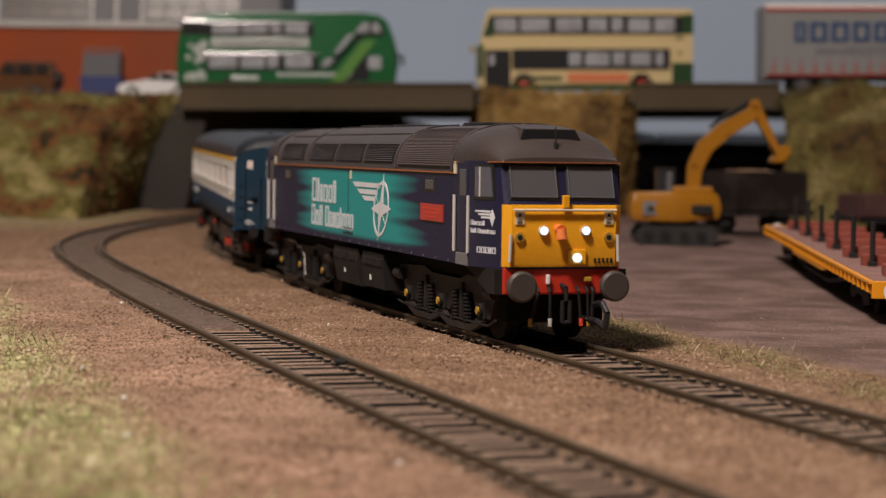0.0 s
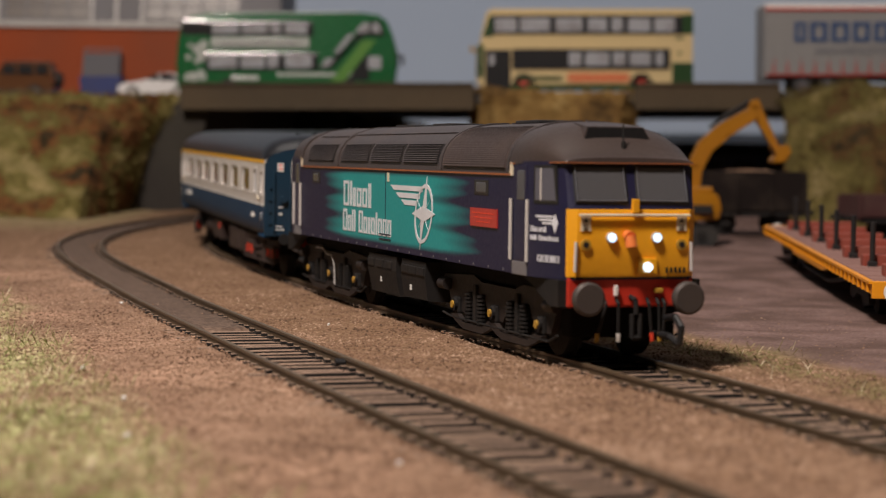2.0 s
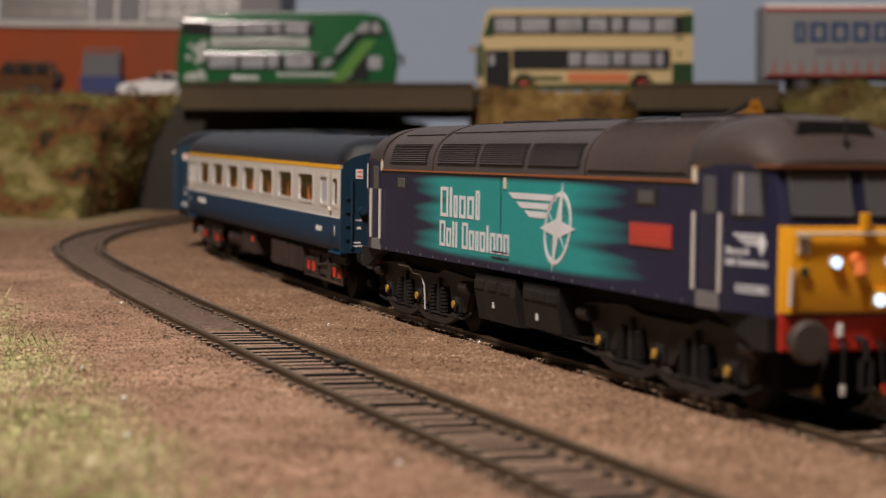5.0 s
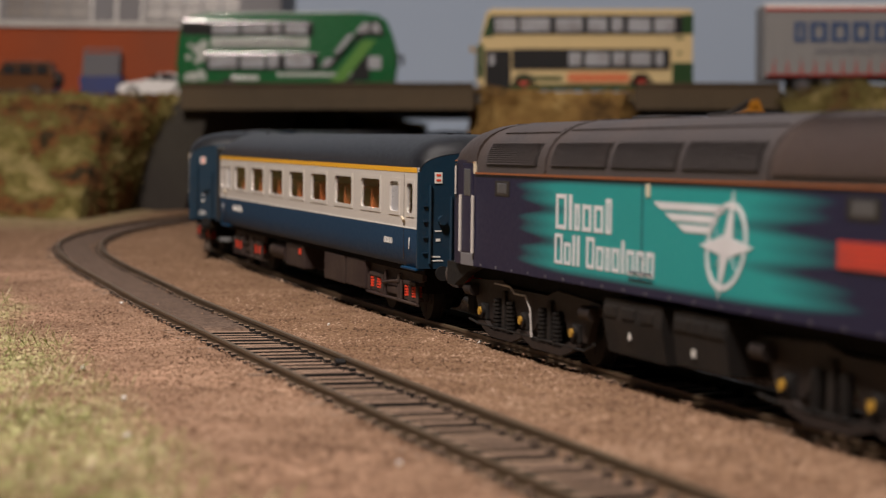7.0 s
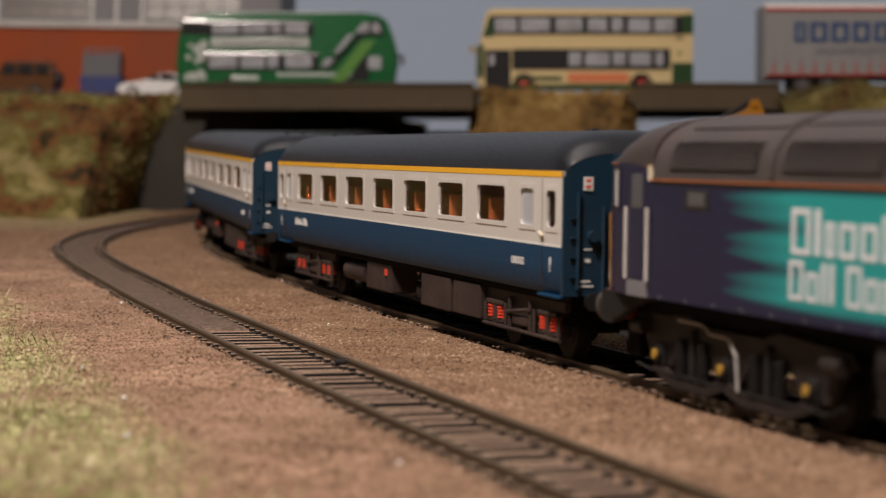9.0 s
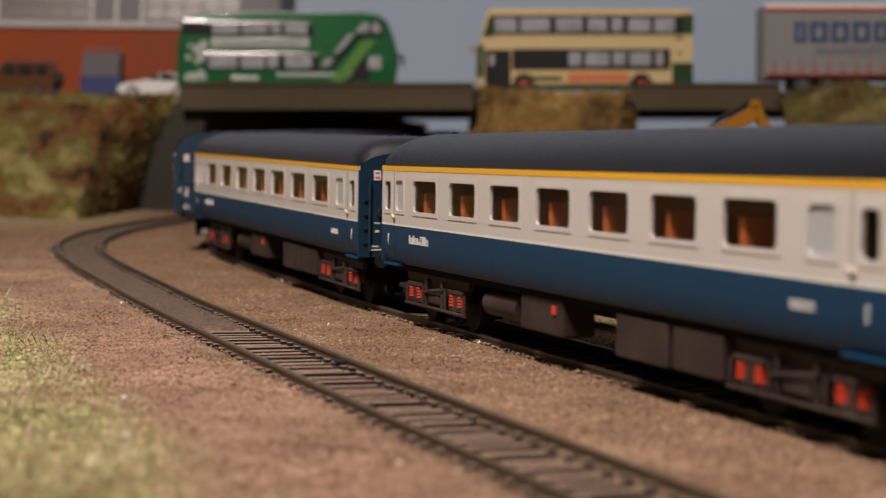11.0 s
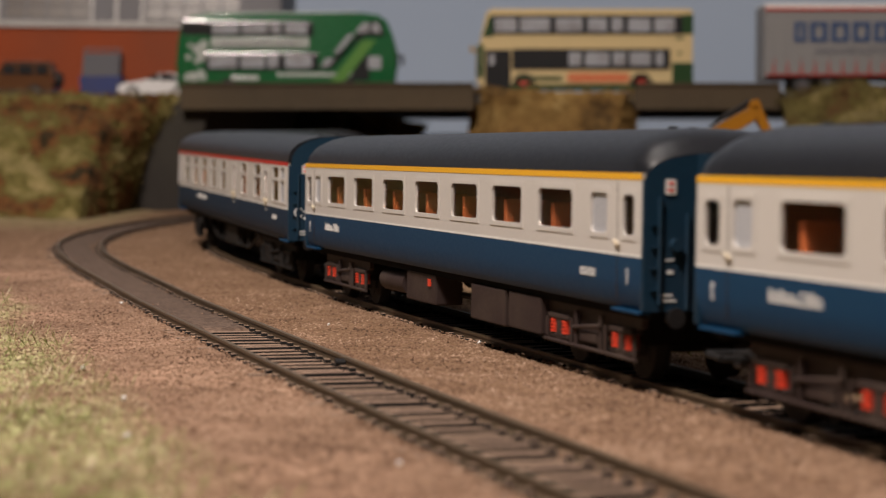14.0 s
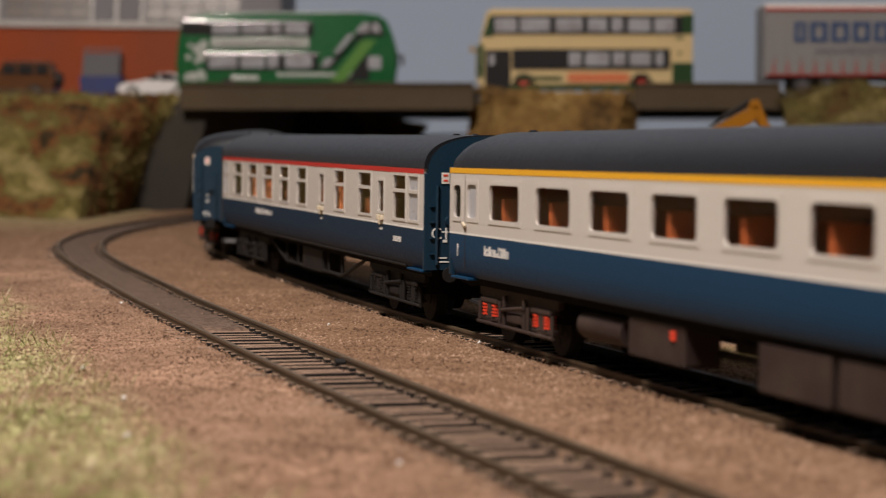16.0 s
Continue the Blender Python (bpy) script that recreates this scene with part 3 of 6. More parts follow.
bank_mesh("embankment_right", "bank_shaded", "rough bank covered in mottled olive and brown flock",
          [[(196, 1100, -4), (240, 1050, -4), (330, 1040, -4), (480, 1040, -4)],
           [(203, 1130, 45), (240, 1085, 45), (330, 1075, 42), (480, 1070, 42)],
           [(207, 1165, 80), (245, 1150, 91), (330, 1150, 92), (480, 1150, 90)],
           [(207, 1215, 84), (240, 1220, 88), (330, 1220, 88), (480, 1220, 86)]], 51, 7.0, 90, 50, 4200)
bank_mesh("embankment_back", "bank_brown", "low bank of brown flock behind the bridge",
          [[(-95, 1440, -4), (-70, 1435, -4), (-45, 1440, -4), (-28, 1460, -4)],
           [(-95, 1450, 50), (-70, 1445, 48), (-45, 1450, 46), (-26, 1460, 44)],
           [(-95, 1460, 74), (-70, 1455, 74), (-40, 1460, 72), (-12, 1465, 67)]], 61, 4.0, 40, 30, 900)


def structure(name, label, category, mat, *dims, bevel=0.6):
    return tagged(slab(name, mat, None, *dims, bevel=bevel), label, category, kind="structure")


SLOPE = 0.012
ROAD = 83.0


def road_z(x):
    """The road rises gently to the right."""
    return ROAD + SLOPE * x


def tilted(ob):
    """Lays a setting piece built for a level road on the rising one."""
    ob.matrix_world = Matrix.Rotation(-SLOPE, 4, "Y")
    return ob


def girder(x0, x1, label):
    g = tilted(tagged(new("bridge_girder"), label, "bridge", "bridge girders", "structure"))
    slab("beam", "concrete", g, x0, x1, 1180, 1186, 72.4, 87.2, bevel=0.4)
    slab("coping", "concrete", g, x0 - 0.5, x1 + 0.5, 1178.6, 1187.5, 87.1, 88.6, bevel=0.3)
    slab("ledge", "concrete", g, x0, x1, 1178.8, 1179.9, 72.0, 74.0, bevel=0.2)
    x = x0 + 22
    while x < x1 - 8:
        slab("rib", "concrete", g, x - 0.5, x + 0.5, 1179.4, 1179.95, 74.2, 87.0)
        x += 22
    return g


girder(-163, 19, "brown weathered concrete girder over the tracks")
girder(119, 209, "brown weathered concrete girder over the yard")
# deck lengthened backwards, unseen, to shade the backdrop below road level
tilted(structure("road_deck", "dark grey road deck across the bridge", "road", "tarmac", -165, 420, 1186.6, 1709, 76, 82.7))
tilted(structure("road_left", "dark grey road behind the bank", "road", "tarmac", -900, -165.5, 1300, 1660, 74, 82.9))
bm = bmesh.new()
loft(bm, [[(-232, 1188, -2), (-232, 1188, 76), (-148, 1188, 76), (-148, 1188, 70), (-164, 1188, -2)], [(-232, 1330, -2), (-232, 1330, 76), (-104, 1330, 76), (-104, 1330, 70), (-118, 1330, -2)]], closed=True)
tagged(part("abutment", bm, "dark_wall", None), "dark brown sloping bridge abutment wall", "wall", kind="structure")
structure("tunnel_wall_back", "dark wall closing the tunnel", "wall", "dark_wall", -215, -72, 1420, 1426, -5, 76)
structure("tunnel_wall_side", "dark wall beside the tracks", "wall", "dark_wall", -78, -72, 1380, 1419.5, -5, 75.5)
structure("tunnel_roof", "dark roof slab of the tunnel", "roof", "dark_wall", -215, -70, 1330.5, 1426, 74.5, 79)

# ---- the room ----
mt, nt, pb = nodes_of("painted_sky")
v = coords(nt)
nn = noise_node(nt, 2.2, 3, v)
rr = ramp_node(nt, [(0.3, (0.45, 0.545, 0.705)), (0.7, (0.50, 0.60, 0.75))])
nt.links.new(nn.outputs[0], rr.inputs[0])
nt.links.new(rr.outputs[0], pb.inputs["Base Color"])
pb.inputs["Roughness"].default_value = 0.9
M["sky"] = mt
tagged(slab("backdrop", "sky", None, -2600, 2600, 1745, 1757, -300, 1700), "plain grey-blue painted sky board", "backdrop", kind="structure")
structure("wall_left", "plain painted room wall", "wall", "wall_paint", -2620, -2601, -1900, 1744, -300, 1700)
structure("wall_right", "plain painted room wall", "wall", "wall_paint", 2601, 2620, -1900, 1744, -300, 1700)
structure("wall_behind", "plain painted room wall", "wall", "wall_paint", -2600, 2600, -1920, -1901, -300, 1700)
structure("ceiling", "plain white ceiling", "ceiling", "wall_paint", -2620, 2620, -1920, 1757, 1701, 1720)


# ---- the locomotive ----
def livery():
    """Navy side with a teal field whose ends run out in flames."""
    m, nt, p = nodes_of("navy_teal_livery")
    v = coords(nt)
    xyz = nt.nodes.new("ShaderNodeSeparateXYZ")
    nt.links.new(v, xyz.inputs[0])
    x, z = math_node(nt, "MULTIPLY", xyz.outputs[0], 1000.0), math_node(nt, "MULTIPLY", xyz.outputs[2], 1000.0)
    wave = math_node(nt, "ADD", math_node(nt, "MULTIPLY", math_node(nt, "SINE", math_node(nt, "MULTIPLY", z, 0.92)), 0.7), math_node(nt, "MULTIPLY", math_node(nt, "SINE", math_node(nt, "MULTIPLY", z, 1.9)), 0.45))
    low = math_node(nt, "MULTIPLY", math_node(nt, "SUBTRACT", 30.0, z), 0.6)
    right = math_node(nt, "ADD", math_node(nt, "MULTIPLY", wave, 9.0), math_node(nt, "ADD", low, 66.0))
    left = math_node(nt, "ADD", math_node(nt, "MULTIPLY", wave, -8.0), -64.0)
    a = math_node(nt, "DIVIDE", math_node(nt, "SUBTRACT", right, x), 26.0, True)
    b = math_node(nt, "DIVIDE", math_node(nt, "SUBTRACT", x, left), 22.0, True)
    t = math_node(nt, "DIVIDE", math_node(nt, "SUBTRACT", 38.6, z), 1.2, True)
    u = math_node(nt, "DIVIDE", math_node(nt, "SUBTRACT", z, 19.0), 1.5, True)
    k = math_node(nt, "MULTIPLY", math_node(nt, "MULTIPLY", a, b), math_node(nt, "MULTIPLY", t, u))
    fine, big = noise_node(nt, 900, 3, v), noise_node(nt, 60, 4, v)
    teal = mixed(nt, math_node(nt, "MULTIPLY", big.outputs[0], 0.3), (0.014, 0.28, 0.285), (0.012, 0.19, 0.205))
    c = mixed(nt, k, NAVY, teal)
    nt.links.new(c, p.inputs["Base Color"])
    r = math_node(nt, "MULTIPLY_ADD", fine.outputs[0], 0.2)
    r.node.inputs[2].default_value = 0.34
    nt.links.new(r, p.inputs["Roughness"])
    p.inputs["Specular IOR Level"].default_value = 0.35
    bumped(nt, p, fine.outputs[0], 0.08, 0.0003)
    return m


M["livery"] = livery()


def arch(hw, z0, z1, n=18, power=0.8):
    """Points of a roof's cross-section from one eave to the other."""
    out = []
    for i in range(n + 1):
        a = math.pi * i / n
        c, s = math.cos(a), math.sin(a)
        out.append((hw * math.copysign(abs(c) ** power, c), z0 + (z1 - z0) * abs(s) ** power))
    return out


def arch_roof(bm, sections):
    loft(bm, [[(x, y, z) for y, z in arch(hw, z0, z1)] for x, hw, z0, z1 in sections])


def loco_cab(loco, g, lit):
    """One driving cab; g is +1 for the leading end and -1 for the trailing one."""
    def pr(name, mat, pts_by_z, label=""):
        bm = bmesh.new()
        loft(bm, [[(g * x, y, z) for x, y in pts] for z, pts in pts_by_z], closed=True)
        return part(name, bm, mat, loco, label, True)
    def foot(front, hw, back=96.0):
        return [(back, -17.7), (110, -17.6), (front - 3.0, -hw - 0.9), (front - 0.8, -hw), (front, -hw + 1.4), (front, hw - 1.4), (front - 0.8, hw), (front - 3.0, hw + 0.9), (110, 17.6), (back, 17.7)]
    cab = pr("cab", "navy", [(17.6, foot(122.0, 14.2)), (32.3, foot(122.2, 14.3)), (33.0, foot(121.9, 14.3)), (42.2, foot(119.6, 14.4))], "dark navy driving cab")
    # yellow warning panel wrapped a little round the corners
    def shell(front, hw, off):
        a = [(front - 1.3, -hw - 0.28), (front - 0.7, -hw - 0.1), (front + off, -hw + 1.5), (front + off, hw - 1.5), (front - 0.7, hw + 0.1), (front - 1.3, hw + 0.28)]
        return a + [(front - 4, hw - 3), (front - 4, -hw + 3)]
    panel = pr("nose_panel", "yellow", [(18.2, shell(122.0, 14.2, 0.35)), (18.8, shell(122.0, 14.2, 0.5)), (31.8, shell(122.2, 14.3, 0.5)), (32.4, shell(122.2, 14.3, 0.3))], "yellow warning panel")
    # windscreens
    for s in (-1, 1):
        bm = bmesh.new()
        def at(y, z, d):
            return (g * (122.2 - (z - 32.3) * 0.262 + d), y, z)
        y0, y1 = (0.9, 13.1) if s > 0 else (-13.1, -0.9)
        for e, d, zz in ((0.0, 0.25, (33.3, 41.3)), ):
            o = [at(y0, 33.5, 0.05), at(y1, 33.3, 0.05), at(y1 - 0.3 * s * (s > 0), 41.7, 0.05), at(y0, 41.8, 0.05)]
            i = [at(y0 + 0.6, 34.2, 0.28), at(y1 - 0.6, 34.1, 0.28), at(y1 - 0.8, 41.1, 0.28), at(y0 + 0.6, 41.2, 0.28)]
            ov, iv = [bm.verts.new(p) for p in o], [bm.verts.new(p) for p in i]
            for k in range(4):
                bm.faces.new((ov[k], ov[(k + 1) % 4], iv[(k + 1) % 4], iv[k]))
        f = part("windscreen_frame", bm, "black", loco)
        bm = bmesh.new()
        q = [bm.verts.new(at(y, z, 0.16)) for y, z in ((y0 + 0.5, 34.1), (y1 - 0.5, 34.0), (y1 - 0.7, 41.2), (y0 + 0.5, 41.3))]
        bm.faces.new(q)
        q2 = [bm.verts.new(at(y, z, -0.3)) for y, z in ((y0 + 0.5, 34.1), (y1 - 0.5, 34.0), (y1 - 0.7, 41.2), (y0 + 0.5, 41.3))]
        bm.faces.new(q2)
        part("windscreen", bm, "screen", f, "grey reflecting windscreen")
        rods("window_rim", "exhaust", f, [(at(y0 + 0.55, 34.2, 0.3), at(y1 - 0.55, 34.1, 0.3)), (at(y1 - 0.55, 34.1, 0.3), at(y1 - 0.75, 41.1, 0.3)), (at(y0 + 0.55, 34.2, 0.3), at(y0 + 0.55, 41.2, 0.3))], 0.13, 6, "thin bright window rim")
        rods("lamp_iron", "rail_grey", panel, [((g * 123.0, s * 13.3, 19.4), (g * 123.0, s * 13.1, 25.6))], 0.38, label="pale upright handrail")
        rods("marker_light", "axlebox", panel, [((g * 122.4, s * 10.9, 25), (g * 123.1, s * 10.9, 25))], 1.15, 16)
        rods("marker_hole", "black", panel, [((g * 123.0, s * 10.9, 25), (g * 123.2, s * 10.9, 25))], 0.62, 12)
        rods("headlight_rim", "rail_grey", panel, [((g * 122.5, s * 5.15, 26.5), (g * 123.3, s * 5.15, 26.5))], 1.15, 18)
        rods("headlight", "lamp" if lit else "lamp_off", panel, [((g * 123.0, s * 5.15, 26.5), (g * 123.55, s * 5.15, 26.5))], 0.88, 18, "round headlight")
        slab("warning_sign", "cream", panel, *sorted((g * 122.6, g * 122.85)), s * 10.9 - 1.1, s * 10.9 + 1.1, 27.9, 31.0)
        bm = bmesh.new()
        prism(bm, [(s * 10.9 - 0.55, 29.7), (s * 10.9 + 0.55, 29.7), (s * 10.9, 30.6)], 0, *sorted((g * 122.86, g * 122.94)))
        for zz in (29.1, 28.6, 28.2):
            box(bm, *sorted((g * 122.86, g * 122.94)), s * 10.9 - 0.6, s * 10.9 + 0.6, zz - 0.07, zz + 0.07)
        part("sign_marks", bm, "roof_dark", panel)
        # buffers
        b = rods("buffer", "under", loco, [((g * 119, s * 11.3, 13.9), (g * 125.4, s * 11.3, 13.9))], 1.9, 16)
        bm = bmesh.new()
        rod(bm, (g * 125.3, s * 11.3, 13.9), (g * 126.3, s * 11.3, 13.9), 3.55, 28)
        rod(bm, (g * 126.3, s * 11.3, 13.9), (g * 126.7, s * 11.3, 13.9), 3.55 if g > 0 else 3.0, 28, 3.0 if g > 0 else 3.55)
        part("buffer_head", bm, "buffer", b, "brown steel buffer head", True)
        # side: grab rails, cab windows, step
        yy = s * 17.95
        rods("door_rail", "rail_grey", loco, [((g * 97.0, yy + s * 0.2, 20.6), (g * 97.0, yy + s * 0.2, 34.0))], 0.42, label="pale grey door handrail")
        rods("door_rail", "rail_grey", loco, [((g * 106.6, yy - s * 0.05, 20.6), (g * 106.6, yy - s * 0.05, 34.0))], 0.42, label="pale grey door handrail")
        slab("cab_step", "clad", loco, *sorted((g * 97.4, g * 106.2)), *sorted((s * 17.2, s * 17.9)), 17.5, 20.4, bevel=0.15, label="grey door step plate")
        slab("cab_door", "navy", loco, *sorted((g * 98.0, g * 105.8)), *sorted((s * 17.3, s * 17.78)), 20.6, 41.4, bevel=0.15)
        bm = bmesh.new()
        box(bm, *sorted((g * 99.8, g * 104.6)), *sorted((s * 17.4, s * 17.86)), 33.8, 40.2, bevel=0.2)
        part("door_window", bm, "screen", loco)
        bm = bmesh.new()
        loft(bm, [[(g * 110.6, s * 17.66, 34.0), (g * 117.6, s * 15.74, 34.0), (g * 116.6, s * 16.02, 40.8), (g * 110.6, s * 17.66, 40.8)],
                  [(g * 110.6, s * 17.0, 34.0), (g * 117.6, s * 15.1, 34.0), (g * 116.6, s * 15.4, 40.8), (g * 110.6, s * 17.0, 40.8)]], closed=True)
        w = part("cab_window", bm, "cab_blue", loco, "bluish sliding cab side window")
        bm = bmesh.new()
        loft(bm, [[(g * 110.0, s * 17.74, 33.3), (g * 118.3, s * 15.46, 33.3), (g * 117.3, s * 15.74, 41.4), (g * 110.0, s * 17.74, 41.4)],
                  [(g * 110.0, s * 17.0, 33.3), (g * 118.3, s * 14.8, 33.3), (g * 117.3, s * 15.1, 41.4), (g * 110.0, s * 17.0, 41.4)]], closed=True)
        part("window_surround", bm, "black", w)
        rods("window_bar", "rail_grey", w, [((g * 112.6, s * 17.12, 34.0), (g * 112.6, s * 17.12, 40.8))], 0.25)
        slab("cream_tab", "cream", loco, *sorted((g * 95.6, g * 97.2)), *sorted((s * 17.5, s * 18.0)), 39.0, 41.9)
        # dark valance under the cab
        bm = bmesh.new()
        prism(bm, [(g * 98, 17.5), (g * 121, 17.5), (g * 121, 11.9), (g * 116, 11.9), (g * 106, 15.6)], 1, *sorted((s * 13.8, s * 16.2)))
        part("valance", bm, "under", loco)
    # cab roof dome
    bm = bmesh.new()
    arch_roof(bm, [(g * x, hw, z0, z1) for x, hw, z0, z1 in ((95.6, 17.9, 41.2, 51.0), (101, 17.8, 41.6, 51.0), (107, 17.4, 41.9, 50.2), (112, 16.7, 42.0, 48.1), (116, 15.5, 42.1, 45.7), (119, 14.8, 42.1, 43.8), (120.4, 14.6, 42.1, 43.2), (120.6, 14.4, 42.1, 42.4))])
    r = part("cab_roof", bm, "roof_dome", loco, "rounded brown-grey cab roof", True)
    bm = bmesh.new()
    loft(bm, [[(g * 100.0, -5.6, 50.9), (g * 100.0, 5.6, 50.9), (g * 100.0, 5.6, 49.0), (g * 100.0, -5.6, 49.0)],
              [(g * 111.9, -6.6, 49.8), (g * 111.9, 6.6, 49.8), (g * 112.9, 7.8, 47.0), (g * 112.9, -7.8, 47.0)]], closed=True)
    part("horn_hood", bm, "roof_dome", r, "brown-grey horn hood")
    bm = bmesh.new()
    loft(bm, [[(g * 111.6, -6.3, 49.6), (g * 111.6, 6.3, 49.6), (g * 112.4, 7.5, 47.0), (g * 112.4, -7.5, 47.0)],
              [(g * 112.25, -6.3, 49.6), (g * 112.25, 6.3, 49.6), (g * 113.2, 7.5, 47.0), (g * 113.2, -7.5, 47.0)]], closed=True)
    part("horn_grille", bm, "dull_black", r, "dark horn grille")
    rods("aerial", "black", r, [((g * 116.5, 0, 44.8), (g * 116.2, 0, 50.2))], 0.2)
    rods("aerial_base", "black", r, [((g * 116.5, 0, 44.6), (g * 116.5, 0, 46.6))], 0.55)
    bm = bmesh.new()
    loft(bm, [[(g * 96, y * 1.0, z) for y, z in ((-18.1, 41.5), (-18.1, 41.8), (18.1, 41.8), (18.1, 41.5))],
              [(g * 117.5, y, z) for y, z in ((-15.7, 41.9), (-15.7, 42.15), (15.7, 42.15), (15.7, 41.9))],
              [(g * 120.9, y, z) for y, z in ((-14.5, 41.9), (-14.5, 42.15), (14.5, 42.15), (14.5, 41.9))]], closed=True)
    part("rain_strip", bm, "orange_line", r, "rusty orange rain strip")
    # nose fittings
    rods("nose_rail", "cream", panel, [((g * 123.3, -12.6, 31.2), (g * 123.3, 12.6, 31.2))], 0.3, label="cream nose handrail")
    slab("lamp_bracket", "yellow", panel, *sorted((g * 122.4, g * 123.6)), -0.6, 0.9, 31.6, 34.6, bevel=0.2)
    slab("headlamp_block", "yellow", panel, *sorted((g * 122.4, g * 123.2)), 1.0 * g - 0.3, 5.0 * g + 0.3 if g > 0 else -0.7, 18.7, 22.2, bevel=0.2)
    rods("headlight", "lamp" if lit else "lamp_off", panel, [((g * 123.1, 3.0 * g, 20.3), (g * 123.8, 3.0 * g, 20.3))], 1.0, 20, "bright lower headlight")
    bm = bmesh.new()
    rod(bm, (g * 122.4, -1.5, 27.1), (g * 124.6, -1.5, 26.6), 1.0, 14, 1.3)
    rod(bm, (g * 124.3, -1.5, 27.0), (g * 124.6, -1.3, 24.6), 1.1, 14, 1.3)
    part("horn_cover", bm, "orange", panel, "orange plastic multiple-working socket", True)
    bm = bmesh.new()
    for k in range(5):
        box(bm, *sorted((g * 122.75, g * 122.9)), 7.4 + k * 1.0, 7.9 + k * 1.0, 19.0, 20.2)
    part("number_marks", bm, "black", panel, "small dark marks")
    # buffer beam, coupling and hoses
    bm = bmesh.new()
    box(bm, *sorted((g * 118.5, g * 121.6)), -14.3, 14.3, 11.8, 18.1, bevel=0.5)
    beam = part("buffer_beam", bm, "red", loco, "red buffer beam")
    rods("coupling_hook", "under", beam, [((g * 121.4, 0, 14), (g * 124.4, 0, 13.4)), ((g * 124.4, 0, 13.4), (g * 124.6, 0, 10.5)), ((g * 124.6, -0.9, 10.6), (g * 124.6, -0.9, 5.5)), ((g * 124.6, 0.9, 10.6), (g * 124.6, 0.9, 5.5)), ((g * 124.6, -0.9, 5.6), (g * 124.6, 0.9, 5.6))], 0.55)
    for y, y2, mat, tip in ((-6.2, -8.0, "under", "axlebox"), (-3.4, -3.2, "rail_grey", "white"), (3.6, 4.4, "under", "spring"), (5.8, 6.2, "under", "axlebox"), (7.2, 7.0, "under", "black")):
        h = rods("air_hose", mat if mat == "under" else "under", beam, [((g * 121.8, y, 13.6), (g * 123.2, y, 12.4)), ((g * 123.2, y, 12.4), (g * 122.8, y2, 5.8))], 0.36)
        rods("hose_end", tip, h, [((g * 122.8, y2, 6.4), (g * 122.8, y2 * 1.02, 4.6))], 0.5)
    slab("hose_tap", "axlebox", beam, *sorted((g * 121.6, g * 122.8)), 5.2, 7.0, 14.8, 15.8, bevel=0.2)
    slab("hose_tap", "white", beam, *sorted((g * 121.6, g * 122.6)), -4.0, -3.2, 14.2, 16.4, bevel=0.2)
    # tension hook coupler below
    bm = bmesh.new()
    for a, b in (((118, 7.5, 6), (126.5, 8.2, 6)), ((126.5, 8.2, 6), (129.5, 9.2, 4.6)), ((129.5, 9.2, 4.6), (130.0, 9.4, 8.0)), ((130.0, 9.4, 8), (127.6, 9.0, 10.2)), ((127.6, 9.0, 10.2), (124, 8.6, 9.6))):
        rod(bm, (g * a[0], a[1] - 1.5, a[2]), (g * b[0], b[1] - 1.5, b[2]), 0.75, 8)
    part("coupler", bm, "black", beam, "black hooked coupler", True)
    slab("snow_shield", "dull_black", loco, *sorted((g * 112, g * 118)), -12, 12, 5.0, 12.0, bevel=0.8)


WHEELS = []


def wheelset(parent, x, r, mat="under"):
    """An axle with two flanged wheels that turn about it; its own origin is on the axle."""
    bm = bmesh.new()
    for s in (-1, 1):
        rod(bm, (0, s * 7.1, 0), (0, s * 9.6, 0), r, 26)
        rod(bm, (0, s * 6.7, 0), (0, s * 7.15, 0), r + 0.6, 26)
        rod(bm, (0, s * 9.55, 0), (0, s * 9.9, 0), r * 0.3, 14)
        for k in range(4):
            a = k * math.pi / 2
            rod(bm, (0.55 * r * math.cos(a), s * 9.5, 0.55 * r * math.sin(a)), (0.55 * r * math.cos(a), s * 9.72, 0.55 * r * math.sin(a)), 0.16 * r, 8)
    rod(bm, (0, -7, 0), (0, 7, 0), 1.0, 8)
    w = part("wheelset", bm, mat, parent, "", True, (x, 0, r))
    WHEELS.append((w, r))
    return w


